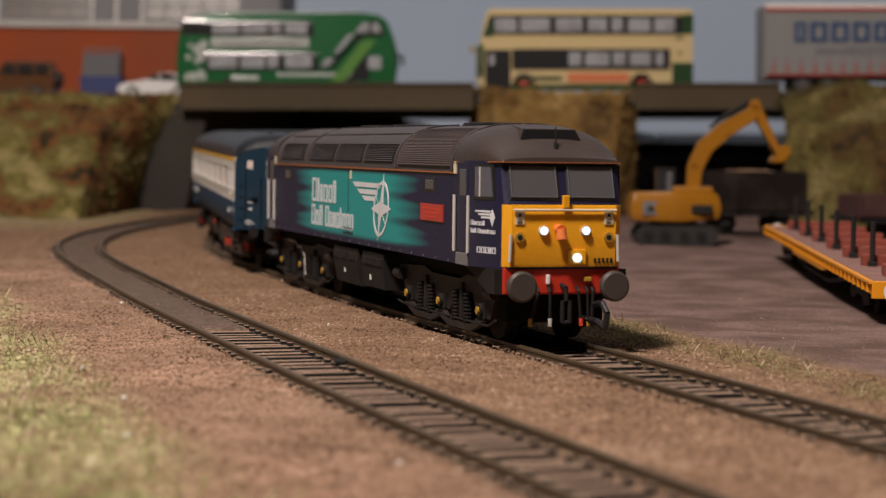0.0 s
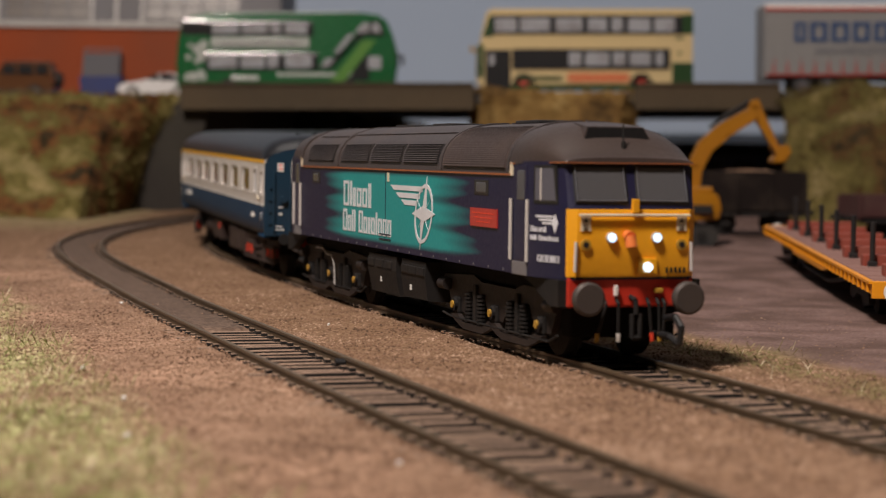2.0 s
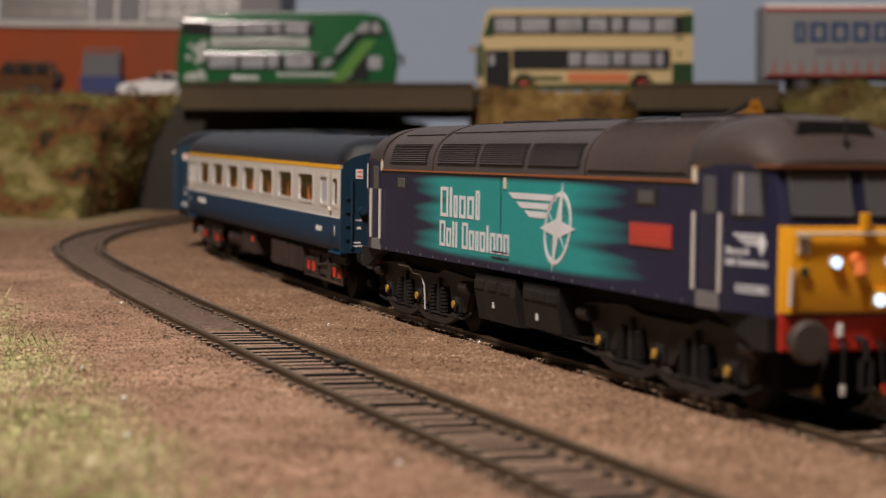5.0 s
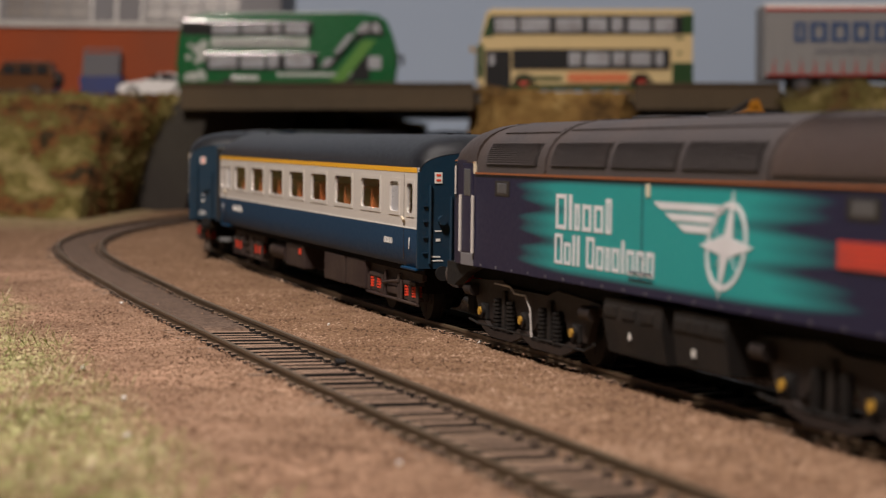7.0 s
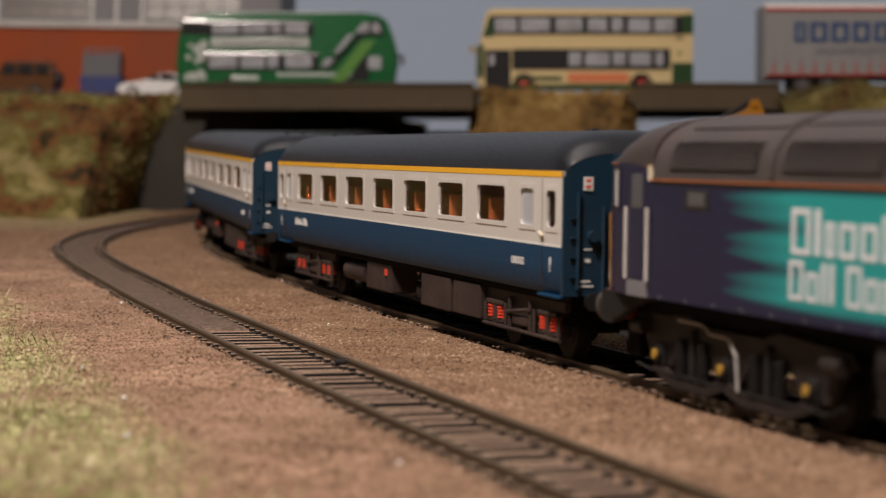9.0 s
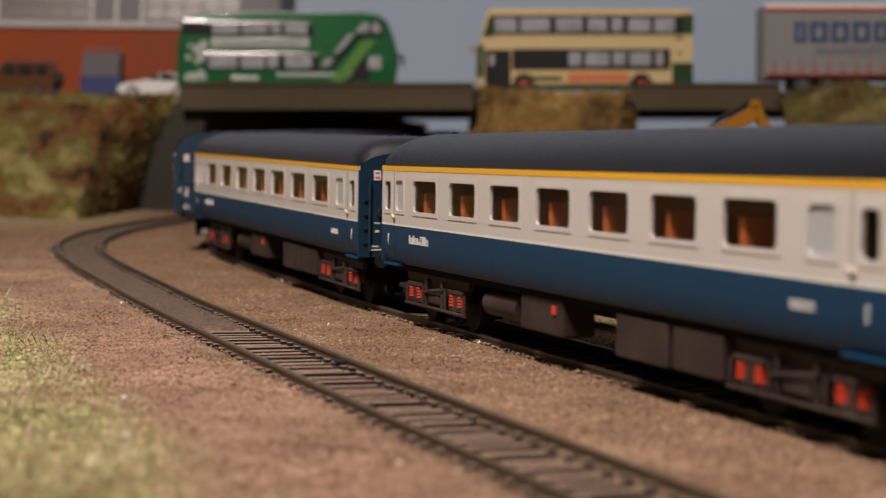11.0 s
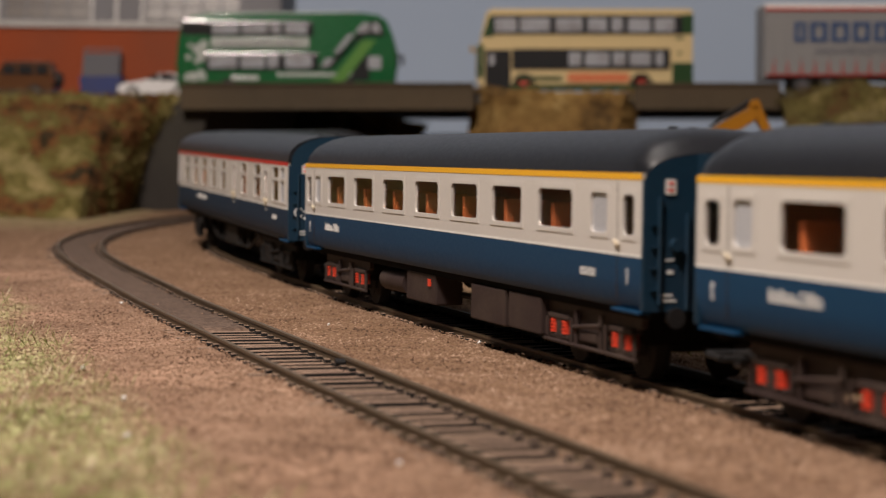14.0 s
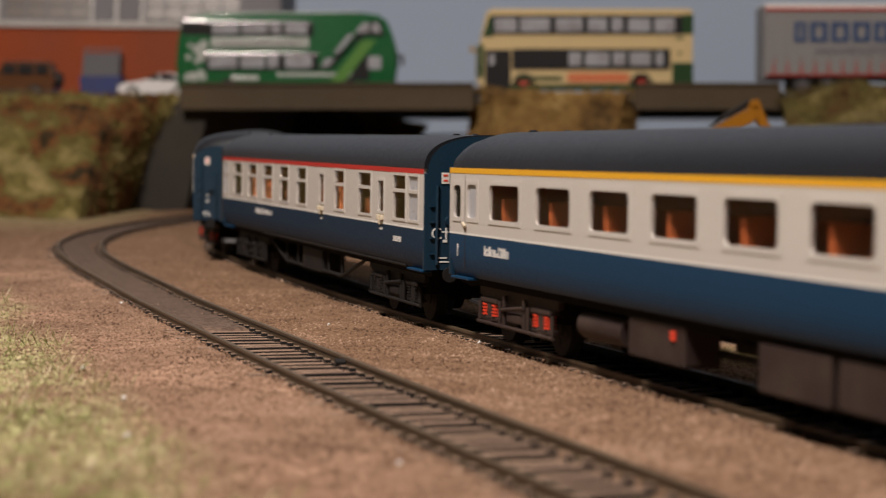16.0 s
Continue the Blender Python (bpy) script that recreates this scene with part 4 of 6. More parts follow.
def loco_bogie(loco, x):
    b = new("bogie")
    b.parent = loco
    b.location = (x * K, 0, 0)
    b["label"] = "three-axle bogie in grimy black"
    for dx in (-27, 0, 30):
        wheelset(b, dx, 7.3)
    for s in (-1, 1):
        y0, y1 = sorted((s * 11.4, s * 13.0))
        bm = bmesh.new()
        # cast frame: an upper beam with a tapered horn over every axle
        prism(bm, [(-38, 13.6), (-40, 11.6), (-35, 10.6), (-31.6, 5.0), (-29.4, 5.0), (-29.0, 8.4), (-25.0, 8.4), (-24.6, 5.0), (-22.4, 5.0), (-18.6, 10.4), (-8.4, 10.4),
                   (-4.6, 5.0), (-2.4, 5.0), (-2.0, 8.4), (2.0, 8.4), (2.4, 5.0), (4.6, 5.0), (9.6, 10.4), (21.4, 10.4), (25.4, 5.0), (27.6, 5.0), (28.0, 8.4), (32.0, 8.4),
                   (32.4, 5.0), (34.6, 5.0), (38, 10.6), (43, 11.6), (41, 13.6), (18, 14.6), (12, 13.2), (-10, 13.2), (-16, 14.6)], 1, y0, y1)
        f = part("side_frame", bm, "under_mid", b)
        for dx in (-27, 0, 30):
            bm = bmesh.new()
            box(bm, dx - 2.0, dx + 2.0, *sorted((s * 11.8, s * 13.8)), 4.6, 8.6, bevel=0.5)
            rod(bm, (dx, s * 13.6, 6.8), (dx, s * 14.5, 6.8), 1.7, 14)
            part("axlebox", bm, "under", f)
            rods("axlebox_cap", "axlebox", f, [((dx, s * 14.4, 6.8), (dx, s * 14.9, 6.8))], 0.95, 12, "dull yellow axlebox cap")
        for x0, x1 in ((-27, 0), (0, 30)):
            # equalising beam slung between two axleboxes, with a coil spring on it
            m = (x0 + x1) / 2
            bm = bmesh.new()
            prism(bm, [(x0 - 2.4, 4.4), (x0 + 2.6, 4.6), (x0 + 6.4, 2.9), (x1 - 6.4, 2.9), (x1 - 2.6, 4.6), (x1 + 2.4, 4.4), (x1 - 1.0, 2.8), (x1 - 6.8, 1.3), (x0 + 6.8, 1.3), (x0 + 1.0, 2.8)], 1, *sorted((s * 13.0, s * 14.2)))
            part("equalising_beam", bm, "under_mid", f)
            for e in (-4.4, 4.4):
                bm = bmesh.new()
                for k in range(8):
                    rod(bm, (m + e, s * 13.3, 3.2 + k * 0.92), (m + e, s * 13.3, 3.72 + k * 0.92), 1.25, 10)
                rod(bm, (m + e, s * 13.3, 3.0), (m + e, s * 13.3, 10.4), 0.8, 8)
                part("coil_spring", bm, "under", f)
            slab("brake_hanger", "under", f, m - 1.0, m + 1.0, *sorted((s * 13.0, s * 13.8)), 3.0, 12.4, bevel=0.2)
        for x0, x1 in ((-37.5, -32.5), (35.0, 40.5)):
            rods("brake_cylinder", "under_mid", f, [((x0, s * 13.9, 11.4), (x1, s * 13.9, 11.4))], 1.5, 12)
        if x < 0:
            rods("sand_pipe", "rail_grey", f, [((-18, s * 14.2, 13.8), (-8, s * 14.2, 13.8)), ((-8, s * 14.2, 13.8), (-5, s * 14.2, 12.4)), ((-5, s * 14.2, 12.4), (2, s * 14.2, 12.4)), ((2, s * 14.2, 12.4), (5, s * 14.2, 9.6)), ((5, s * 14.2, 9.6), (6, s * 14.2, 3.6))], 0.22, 8, "thin pale sand pipe")
        rods("brake_rigging", "under", f, [((-36, s * 14.0, 4.2), (-30, s * 14.0, 3.6)), ((-30, s * 14.0, 3.6), (36, s * 14.0, 3.6)), ((36, s * 14.0, 3.6), (41, s * 14.0, 5.4))], 0.3)
    slab("bolster", "dull_black", b, -36, 38, -11, 11, 8.0, 16.0)
    return b


def make_loco():
    t = thing("diesel_locomotive", "weathered navy and teal diesel locomotive with yellow nose, on the track", "locomotive")
    slab("body", "livery", t, -96, 96, -17.7, 17.7, 17.6, 39.2, label="navy body side with teal flame field")
    slab("underframe", "dull_black", t, -112, 112, -12.5, 12.5, 14.0, 17.5)
    bm = bmesh.new()
    for s in (-1, 1):
        box(bm, -96, 96, *sorted((s * 17.5, s * 18.05)), 39.0, 39.4)
    part("lining", bm, "orange_line", t, "thin orange cantrail line")
    bm = bmesh.new()
    arch_roof(bm, [(-95.7, 17.8, 39.4, 51.0), (-50, 17.8, 39.4, 51.0), (48, 17.8, 39.4, 51.0), (95.7, 17.8, 39.4, 51.0)])
    roof = part("roof", bm, "roof", t, "brown-grey weathered roof", True)

    def roof_pt(x, a, lift=0.0):
        c, s = math.cos(a), math.sin(a)
        return (x, -(17.8 + lift) * abs(c) ** 0.8 * (1 if c > 0 else -1), 39.4 + (11.6 + lift) * abs(s) ** 0.8)

    def roof_patch(name, mat, x0, x1, a0, a1, lift, slats=0, label=""):
        n = 8
        A = [a0 + (a1 - a0) * i / n for i in range(n + 1)]
        for m in (1, -1):
            bm = bmesh.new()
            aa = A if m > 0 else [math.pi - a for a in A]
            loft(bm, [[roof_pt(x, aa[0], -0.6)] + [roof_pt(x, a, lift) for a in aa] + [roof_pt(x, aa[-1], -0.6)] for x in (x0, x1)])
            p = part(name, bm, mat, roof, label)
        for i in range(slats):
            for m in (1, -1):
                bm = bmesh.new()
                a = a0 + (a1 - a0) * (i + 0.25) / slats
                b = a0 + (a1 - a0) * (i + 0.8) / slats
                if m < 0:
                    a, b = math.pi - a, math.pi - b
                loft(bm, [[roof_pt(x, a, lift + 0.05), roof_pt(x, a, lift + (0.32 if slats < 20 else 0.14)), roof_pt(x, b, lift + (0.1 if slats < 20 else 0.07))] for x in (x0 + 0.6, x1 - 0.6)], closed=True)
                part("slat", bm, mat if mat != "roof_dark" else "roof", p)
        return p
    roof_patch("side_grille", "roof_dark", -89, -57, 0.10, 0.52, 0.12, 11, "dark louvred roof grille")
    for k in range(3):
        roof_patch("side_grille", "roof_dark", -49 + k * 31.5, -19.5 + k * 31.5, 0.10, 0.52, 0.12, 11, "dark louvred roof grille")
    roof_patch("radiator_cover", "roof_cover", 48, 93, 0.06, 1.05, 0.35, 26, "slatted brown roof cover")
    roof_patch("hatch", "roof", -50, 46, 0.86, 1.30, 0.3, 0)
    roof_patch("hatch", "roof", -88, -54, 0.80, 1.30, 0.3, 0)
    for x in (-52, 46.5, 94.3):
        roof_patch("roof_rib", "roof", x - 0.6, x + 0.6, 0.02, 1.56, 0.45)
    for x in (-30, 5, 70):
        slab("roof_fan_plate", "roof_dark", roof, x - 8, x + 8, -4.5, 4.5, 50.8, 51.7, bevel=0.3)
    for s in (-1, 1):
        for x0, x1 in ((-83, -73.5), (71, 81)):
            slab("engine_window", "black", t, x0, x1, *sorted((s * 17.4, s * 17.85)), 34.2, 37.8, bevel=0.25)
            slab("engine_pane", "screen", t, x0 + 1.6, x1 - 1.6, *sorted((s * 17.6, s * 17.93)), 34.8, 37.2, bevel=0.2)
        slab("nameplate", "plate", t, 69.2, 87.5, *sorted((s * 17.6, s * 18.05)), 27.0, 31.2, label="red nameplate")
        bm = bmesh.new()
        for zz, e in ((30.1, 1.0), (29.1, 2.5), (28.1, 4.0)):
            box(bm, 69.8 + e, 86.9 - e, *sorted((s * 18.0, s * 18.1)), zz - 0.1, zz + 0.1)
        part("nameplate_marks", bm, "spring", t)
        slab("door_edge", "navy", t, -2.6, -2.2, *sorted((s * 17.5, s * 17.78)), 20.5, 38.4)
        slab("door_latch", "cream", t, -0.4, 1.0, *sorted((s * 17.5, s * 17.95)), 36.0, 38.4)
        bm = bmesh.new()
        for zz in (20.3, 21.6):
            box(bm, -8, 3, *sorted((s * 17.5, s * 17.9)), zz, zz + 0.3)
        part("footstep", bm, "navy", t)
        bm = bmesh.new()
        for i in range(19):
            x = -92 + i * 10.2
            box(bm, x - 0.22, x + 0.22, *sorted((s * 17.6, s * 17.85)), 17.9, 18.35)
        part("sill_brackets", bm, "clad", t, "row of small pale brackets")
    # plain shapes in place of the operator's lettering and emblem (near side)
    bm = bmesh.new()
    y = -17.7
    letters(bm, -45.4, -16.6, 28.4, 35.6, y, (1.25, 0.36, 0.62, 1.0, 1.0, 0.6), (1, 1, 0.74, 0.74, 0.74, 0.94), gap=0.3, stroke=0.31)
    letters(bm, -45.9, 3.2, 21.2, 27.4, y, (1.2, 1.0, 0.36, 0.36, 0.45, 1.15, 1.0, 0.62, 1.0, 0.36, 1.0, 1.0, 0.95), (1, 0.74, 1, 1, 0.001, 1, 0.74, 0.74, 0.74, 1, 0.74, 0.74, 0.74), gap=0.3, stroke=0.31)
    part("lettering", bm, "decal", t, "white lettering as plain bars")
    bm = bmesh.new()
    for i, (x0, x1, z) in enumerate(((2.5, 31, 34.6), (7.5, 28.5, 32.7), (12.5, 26.5, 30.9))):
        prism(bm, [(x0, z + 0.65), (x1, z + 0.65), (x1, z - 0.65), (x0 + 3.2, z - 0.65)], 1, y - 0.12, y)
    cx, cz = 32.0, 28.4
    for k in range(28):
        a, b = 2 * math.pi * k / 28, 2 * math.pi * (k + 1) / 28
        prism(bm, [(cx + 7.4 * math.cos(a) * q + 0.24 * 7.6 * math.sin(a) * q, cz + 7.6 * math.sin(a) * q) for a, q in ((a, 1), (b, 1), (b, 0.87), (a, 0.87))], 1, y - 0.12, y)
    prism(bm, [(cx + 2.8, cz + 9.6), (cx + 2.4, cz + 1.6), (cx - 2.8, cz - 9.2), (cx - 2.2, cz - 1.6)], 1, y - 0.14, y - 0.02)
    prism(bm, [(cx + 9.8, cz + 0.2), (cx + 0.4, cz - 2.0), (cx - 9.8, cz - 0.2), (cx - 0.4, cz + 2.0)], 1, y - 0.16, y - 0.04)
    for q in (1, -1):
        prism(bm, [(cx + q * 5.4, cz + 3.6), (cx + q * 1.2, cz + 0.6), (cx - q * 4.2, cz - 3.9), (cx - q * 0.8, cz - 0.8)], 1, y - 0.18, y - 0.06)
    part("emblem", bm, "decal", t, "white winged emblem")
    bm = bmesh.new()
    yc = -17.62
    letters(bm, 108.2, 114.4, 27.3, 28.5, yc, (1.25, 0.4, 0.6, 1, 1, 0.6), (1, 1, 0.74, 0.74, 0.74, 0.95), 0.15, 0.3, 0.3)
    letters(bm, 108.2, 118.6, 25.5, 26.6, yc, (1.2, 1, 0.4, 0.4, 0.4, 1.1, 1, 0.6, 1, 0.4, 1, 1, 1), (1, 0.74, 1, 1, 0.001, 1, 0.74, 0.74, 0.74, 1, 0.74, 0.74, 0.74), 0.15, 0.3, 0.3)
    for z, x0 in ((30.4, 110.8), (29.7, 112.0), (29.0, 113.2)):
        box(bm, x0, 116.6, yc - 0.15, yc, z, z + 0.42)
    prism(bm, [(117.4, 31.2), (118.5, 29.4), (117.4, 27.2), (116.3, 29.4)], 1, yc - 0.15, yc)
    letters(bm, 111.6, 118.8, 21.0, 22.4, yc, (1, 1, 1, 0.5, 1), (1, 1, 1, 1, 1), 0.15, 0.3, 0.34)
    for v in bm.verts:
        v.co.y += 0.278 * max(0.0, v.co.x - 110) - 0.02
    part("cab_lettering", bm, "decal", t, "small white marks")
    loco_cab(t, 1, True)
    loco_cab(t, -1, False)
    loco_bogie(t, 74)
    loco_bogie(t, -74)
    # tanks and boxes between the bogies
    for s in (-1, 1):
        bm = bmesh.new()
        prism(bm, [(s * 4, 16), (s * 16.6, 16), (s * 16.9, 12.0), (s * 15.6, 5.4), (s * 4, 5.0)], 0, -22, 5)
        part("fuel_tank", bm, "under", t)
        bm = bmesh.new()
        prism(bm, [(s * 4, 16), (s * 16.6, 16), (s * 16.9, 12.6), (s * 16.0, 6.2), (s * 4, 5.4)], 0, 10, 31)
        part("battery_box", bm, "under", t)
        slab("tank_label", "white", t, -10.4, -9.6, *sorted((s * 16.0, s * 16.6)), 8.6, 9.9)
        slab("tank_label", "white", t, 17.6, 18.4, *sorted((s * 16.2, s * 16.75)), 8.2, 9.6)
        for x0 in (-21.5, -13, -4.5, 10.6, 17.4, 24.2):
            slab("tank_lid", "under", t, x0, x0 + 6.2, *sorted((s * 16.2, s * 17.2)), 12.4, 14.6, bevel=0.3)
    slab("floor_pan", "dull_black", t, -36, 46, -10, 10, 6.5, 17)
    return t


LOCO = make_loco()


# ---- coaches ----
def coach_bogie(coach, x, springs=True):
    b = new("bogie")
    b.parent = coach
    b.location = (x * K, 0, 0)
    b["label"] = "brown two-axle bogie with red springs" if springs else "grimy black two-axle bogie"
    mat = "under_brown" if springs else "under"
    for dx in (-16.5, 16.5):
        wheelset(b, dx, 6.2, "under")
    for s in (-1, 1):
        bm = bmesh.new()
        prism(bm, [(-25, 10.8), (-25, 12.6), (25, 12.6), (25, 10.8), (21, 9.8), (12, 9.8), (7, 7.6), (-7, 7.6), (-12, 9.8), (-21, 9.8)], 1, *sorted((s * 12.4, s * 13.6)))
        f = part("side_frame", bm, mat, b)
        for dx in (-16.5, 16.5):
            bm = bmesh.new()
            box(bm, dx - 5.0, dx + 5.0, *sorted((s * 12.0, s * 14.4)), 5.0, 6.0, bevel=0.3)
            box(bm, dx - 1.3, dx + 1.3, *sorted((s * 12.0, s * 14.4)), 4.0, 9.6, bevel=0.3)
            box(bm, dx - 5.6, dx + 5.6, *sorted((s * 12.0, s * 14.6)), 9.1, 10.2, bevel=0.3)
            part("axlebox", bm, mat, f)
            for e in (-3.2, 3.2):
                bm = bmesh.new()
                for k in range(4):
                    rod(bm, (dx + e, s * 13.4, 6.2 + k * 0.75), (dx + e, s * 13.4, 6.6 + k * 0.75), 1.4, 12)
                rod(bm, (dx + e, s * 13.4, 6.2), (dx + e, s * 13.4, 8.9), 0.9, 10)
                part("coil_spring", bm, "spring" if springs else "under", f, "bright red coil spring" if springs else "", True)
        rods("brake_rod", mat, f, [((-24, s * 14.4, 4.4), (24, s * 14.4, 4.4)), ((-9, s * 14.4, 4.4), (-9, s * 14.4, 10)), ((9, s * 14.4, 4.4), (9, s * 14.4, 10)), ((-7, s * 14.8, 8.2), (7, s * 14.8, 9.6))], 0.45)
        slab("damper", mat, f, -4.5, 4.5, *sorted((s * 13.4, s * 14.6)), 5.6, 7.8, bevel=0.5)
        rods("bolster_link", mat, f, [((-6.4, s * 14.3, 4.6), (-6.4, s * 14.3, 11.6)), ((6.4, s * 14.3, 4.6), (6.4, s * 14.3, 11.6)), ((-23, s * 14.2, 9.2), (-23, s * 14.2, 5.0)), ((23, s * 14.2, 9.2), (23, s * 14.2, 5.0))], 0.55)
    slab("bolster", "dull_black", b, -24, 24, -12, 12, 7.4, 14.0)
    return b


def coach_shell(t, holes, stripe, half, zc, blue, roofmat, dome=True):
    for s in (-1, 1):
        y0, y1 = sorted((s * 17.5, s * 18.3))
        bm = bmesh.new()
        holed_wall(bm, -half, half, 24.9, zc + 0.2, y0, y1, holes)
        part("upper_side", bm, "coach_grey", t, "light grey window band")
        slab("cantrail_stripe", stripe, t, -half, half, *sorted((s * 18.1, s * 18.38)), zc - 1.1, zc + 0.15, label="yellow first-class stripe" if stripe == "stripe" else "red brake stripe")
        bm = bmesh.new()
        prism(bm, [(s * 18.3, 24.9), (s * 18.25, 20), (s * 17.6, 16), (s * 16.8, 14.6), (s * 15.5, 14.6), (s * 15.5, 24.9)], 0, -half, half)
        part("lower_side", bm, blue, t, "deep blue lower side", True)
        slab("waist_line", "white", t, -half, half, *sorted((s * 18.1, s * 18.36)), 24.6, 25.05)
    slab("floor_pan", "dull_black", t, -half + 1, half - 1, -15.4, 15.4, 12.8, 16.0)
    bm = bmesh.new()
    rings = []
    for x, hw, z0, z1 in ((-half - 0.5, 17.6, zc - 1.0, zc + 4.2), (-half + 1.6, 18.1, zc, zc + 6.4), (-half + 5, 18.35, zc + 0.2, zc + 8.1), (-half + 10, 18.4, zc + 0.2, zc + 8.9),
                          (half - 10, 18.4, zc + 0.2, zc + 8.9), (half - 5, 18.35, zc + 0.2, zc + 8.1), (half - 1.6, 18.1, zc, zc + 6.4), (half + 0.5, 17.6, zc - 1.0, zc + 4.2)):
        rings.append((x, hw, z0, z1) if dome else (x, 18.4, zc + 0.2, zc + 8.9))
    loft(bm, [[(x, y, z) for y, z in arch(hw, z0, z1, 20, 0.82)] for x, hw, z0, z1 in rings])
    roof = part("roof", bm, roofmat, t, "dark grey rounded roof", True)
    for g in (-1, 1):
        bm = bmesh.new()
        prism(bm, [(17.8, 14.6)] + arch(17.4, zc - 1.2, zc + (4.0 if dome else 8.6), 16, 0.82) + [(-17.8, 14.6)], 0, *sorted((g * (half - 0.8), g * (half + 0.6))))
        e = part("end_wall", bm, "coach_end", t, "dark blue end wall")
        slab("corner_post", "coach_end", t, *sorted((g * (half - 0.4), g * (half + 0.55))), -18.2, -17.0, 14.6, zc - 0.9, bevel=0.2)
        slab("corner_post", "coach_end", t, *sorted((g * (half - 0.4), g * (half + 0.55))), 17.0, 18.2, 14.6, zc - 0.9, bevel=0.2)
        gw = slab("gangway", "black", t, *sorted((g * (half + 0.3), g * (half + 5.2))), -6.6, 6.6, 14.4, 43.4, bevel=0.8, label="black corridor connection")
        for k in range(4):
            slab("bellows_rib", "coach_end", gw, *sorted((g * (half + 0.8 + k * 1.1), g * (half + 1.3 + k * 1.1))), -7.1, 7.1, 14.0, 44.0, bevel=0.2)
        slab("gangway_door", "coach_end", gw, *sorted((g * (half + 5.2), g * (half + 5.5))), -5.0, 5.0, 15.2, 40.8, bevel=0.2)
        for s in (-1, 1):
            slab("end_sign", "white", e, *sorted((g * (half + 0.5), g * (half + 0.8))), s * 12.6 - 1.05, s * 12.6 + 1.05, 36.4, 39.2)
            bm = bmesh.new()
            for zz in (37.2, 38.5):
                box(bm, *sorted((g * (half + 0.78), g * (half + 0.88))), s * 12.6 - 0.6, s * 12.6 + 0.6, zz - 0.25, zz + 0.25)
            part("sign_mark", bm, "spring", e)
            rods("end_pipe", "coach_end", e, [((g * (half + 0.9), s * 14.8, 16), (g * (half + 0.9), s * 14.8, 36)), ((g * (half + 0.9), s * 9.0, 15), (g * (half + 0.9), s * 9.0, 33))], 0.42)
            rods("cable_box", "coach_end", e, [((g * (half + 0.2), s * 11.5, 27.0), (g * (half + 1.8), s * 11.5, 27.0))], 1.2, 12)
            bm = bmesh.new()
            box(bm, *sorted((g * (half + 0.5), g * (half + 0.75))), s * 12.5 - 0.9, s * 12.5 + 0.9, 24.1, 24.4)
            box(bm, *sorted((g * (half + 0.5), g * (half + 0.75))), s * 12.5 - 0.6, s * 12.5 + 0.6, 21.6, 22.3)
            box(bm, *sorted((g * (half + 0.5), g * (half + 0.75))), s * 12.5 - 1.8, s * 12.5 + 1.4, 16.5, 16.85)
            box(bm, *sorted((g * (half + 0.5), g * (half + 0.75))), s * 12.5 - 1.8, s * 12.5 + 0.6, 17.5, 17.85)
            part("end_marks", bm, "white", e, "small white stencil marks")
            for zz in (18.5, 22.5, 26.5, 30.5):
                slab("end_step", "coach_end", e, *sorted((g * (half + 0.5), g * (half + 1.1))), s * 16.0 - 0.7, s * 16.0 + 0.7, zz, zz + 0.3)
            bu = rods("buffer", "under", t, [((g * (half - 2), s * 11.3, 13.6), (g * (half + 1.0), s * 11.3, 13.6))], 1.4, 12)
            rods("buffer_head", "under", bu, [((g * (half + 0.9), s * 11.3, 13.4), (g * (half + 1.5), s * 11.3, 13.4))], 1.9, 22)
            slab("foot_plate", "coach_blue", t, *sorted((g * (half - 14), g * (half - 1))), *sorted((s * 15.6, s * 18.2)), 13.9, 14.5, bevel=0.15)
        bm = bmesh.new()
        for a, b in (((half - 12, 0, 7), (half + 4, 0, 7)), ((half + 4, -6, 7), (half + 4, 6, 7)), ((half + 4, 6, 7), (half + 8, 5, 6.4)), ((half + 4, -6, 7), (half + 8, -5, 6.4)), ((half + 8, 5, 6.4), (half + 8, -5, 6.4)), ((half + 4, 0, 7), (half + 11.5, 0, 7.6))):
            rod(bm, (g * a[0], a[1], a[2]), (g * b[0], b[1], b[2]), 0.7, 8)
        part("coupler", bm, "black", t, "black hooked coupler", True)
        for k, y in enumerate((-3.5, 3.5)):
            slab("roof_vent", roofmat, roof, *sorted((g * (half - 17 - k * 5), g * (half - 18.8 - k * 5))), y - 0.8, y + 0.8, zc + 8.2, zc + 9.25, bevel=0.3)
    return roof


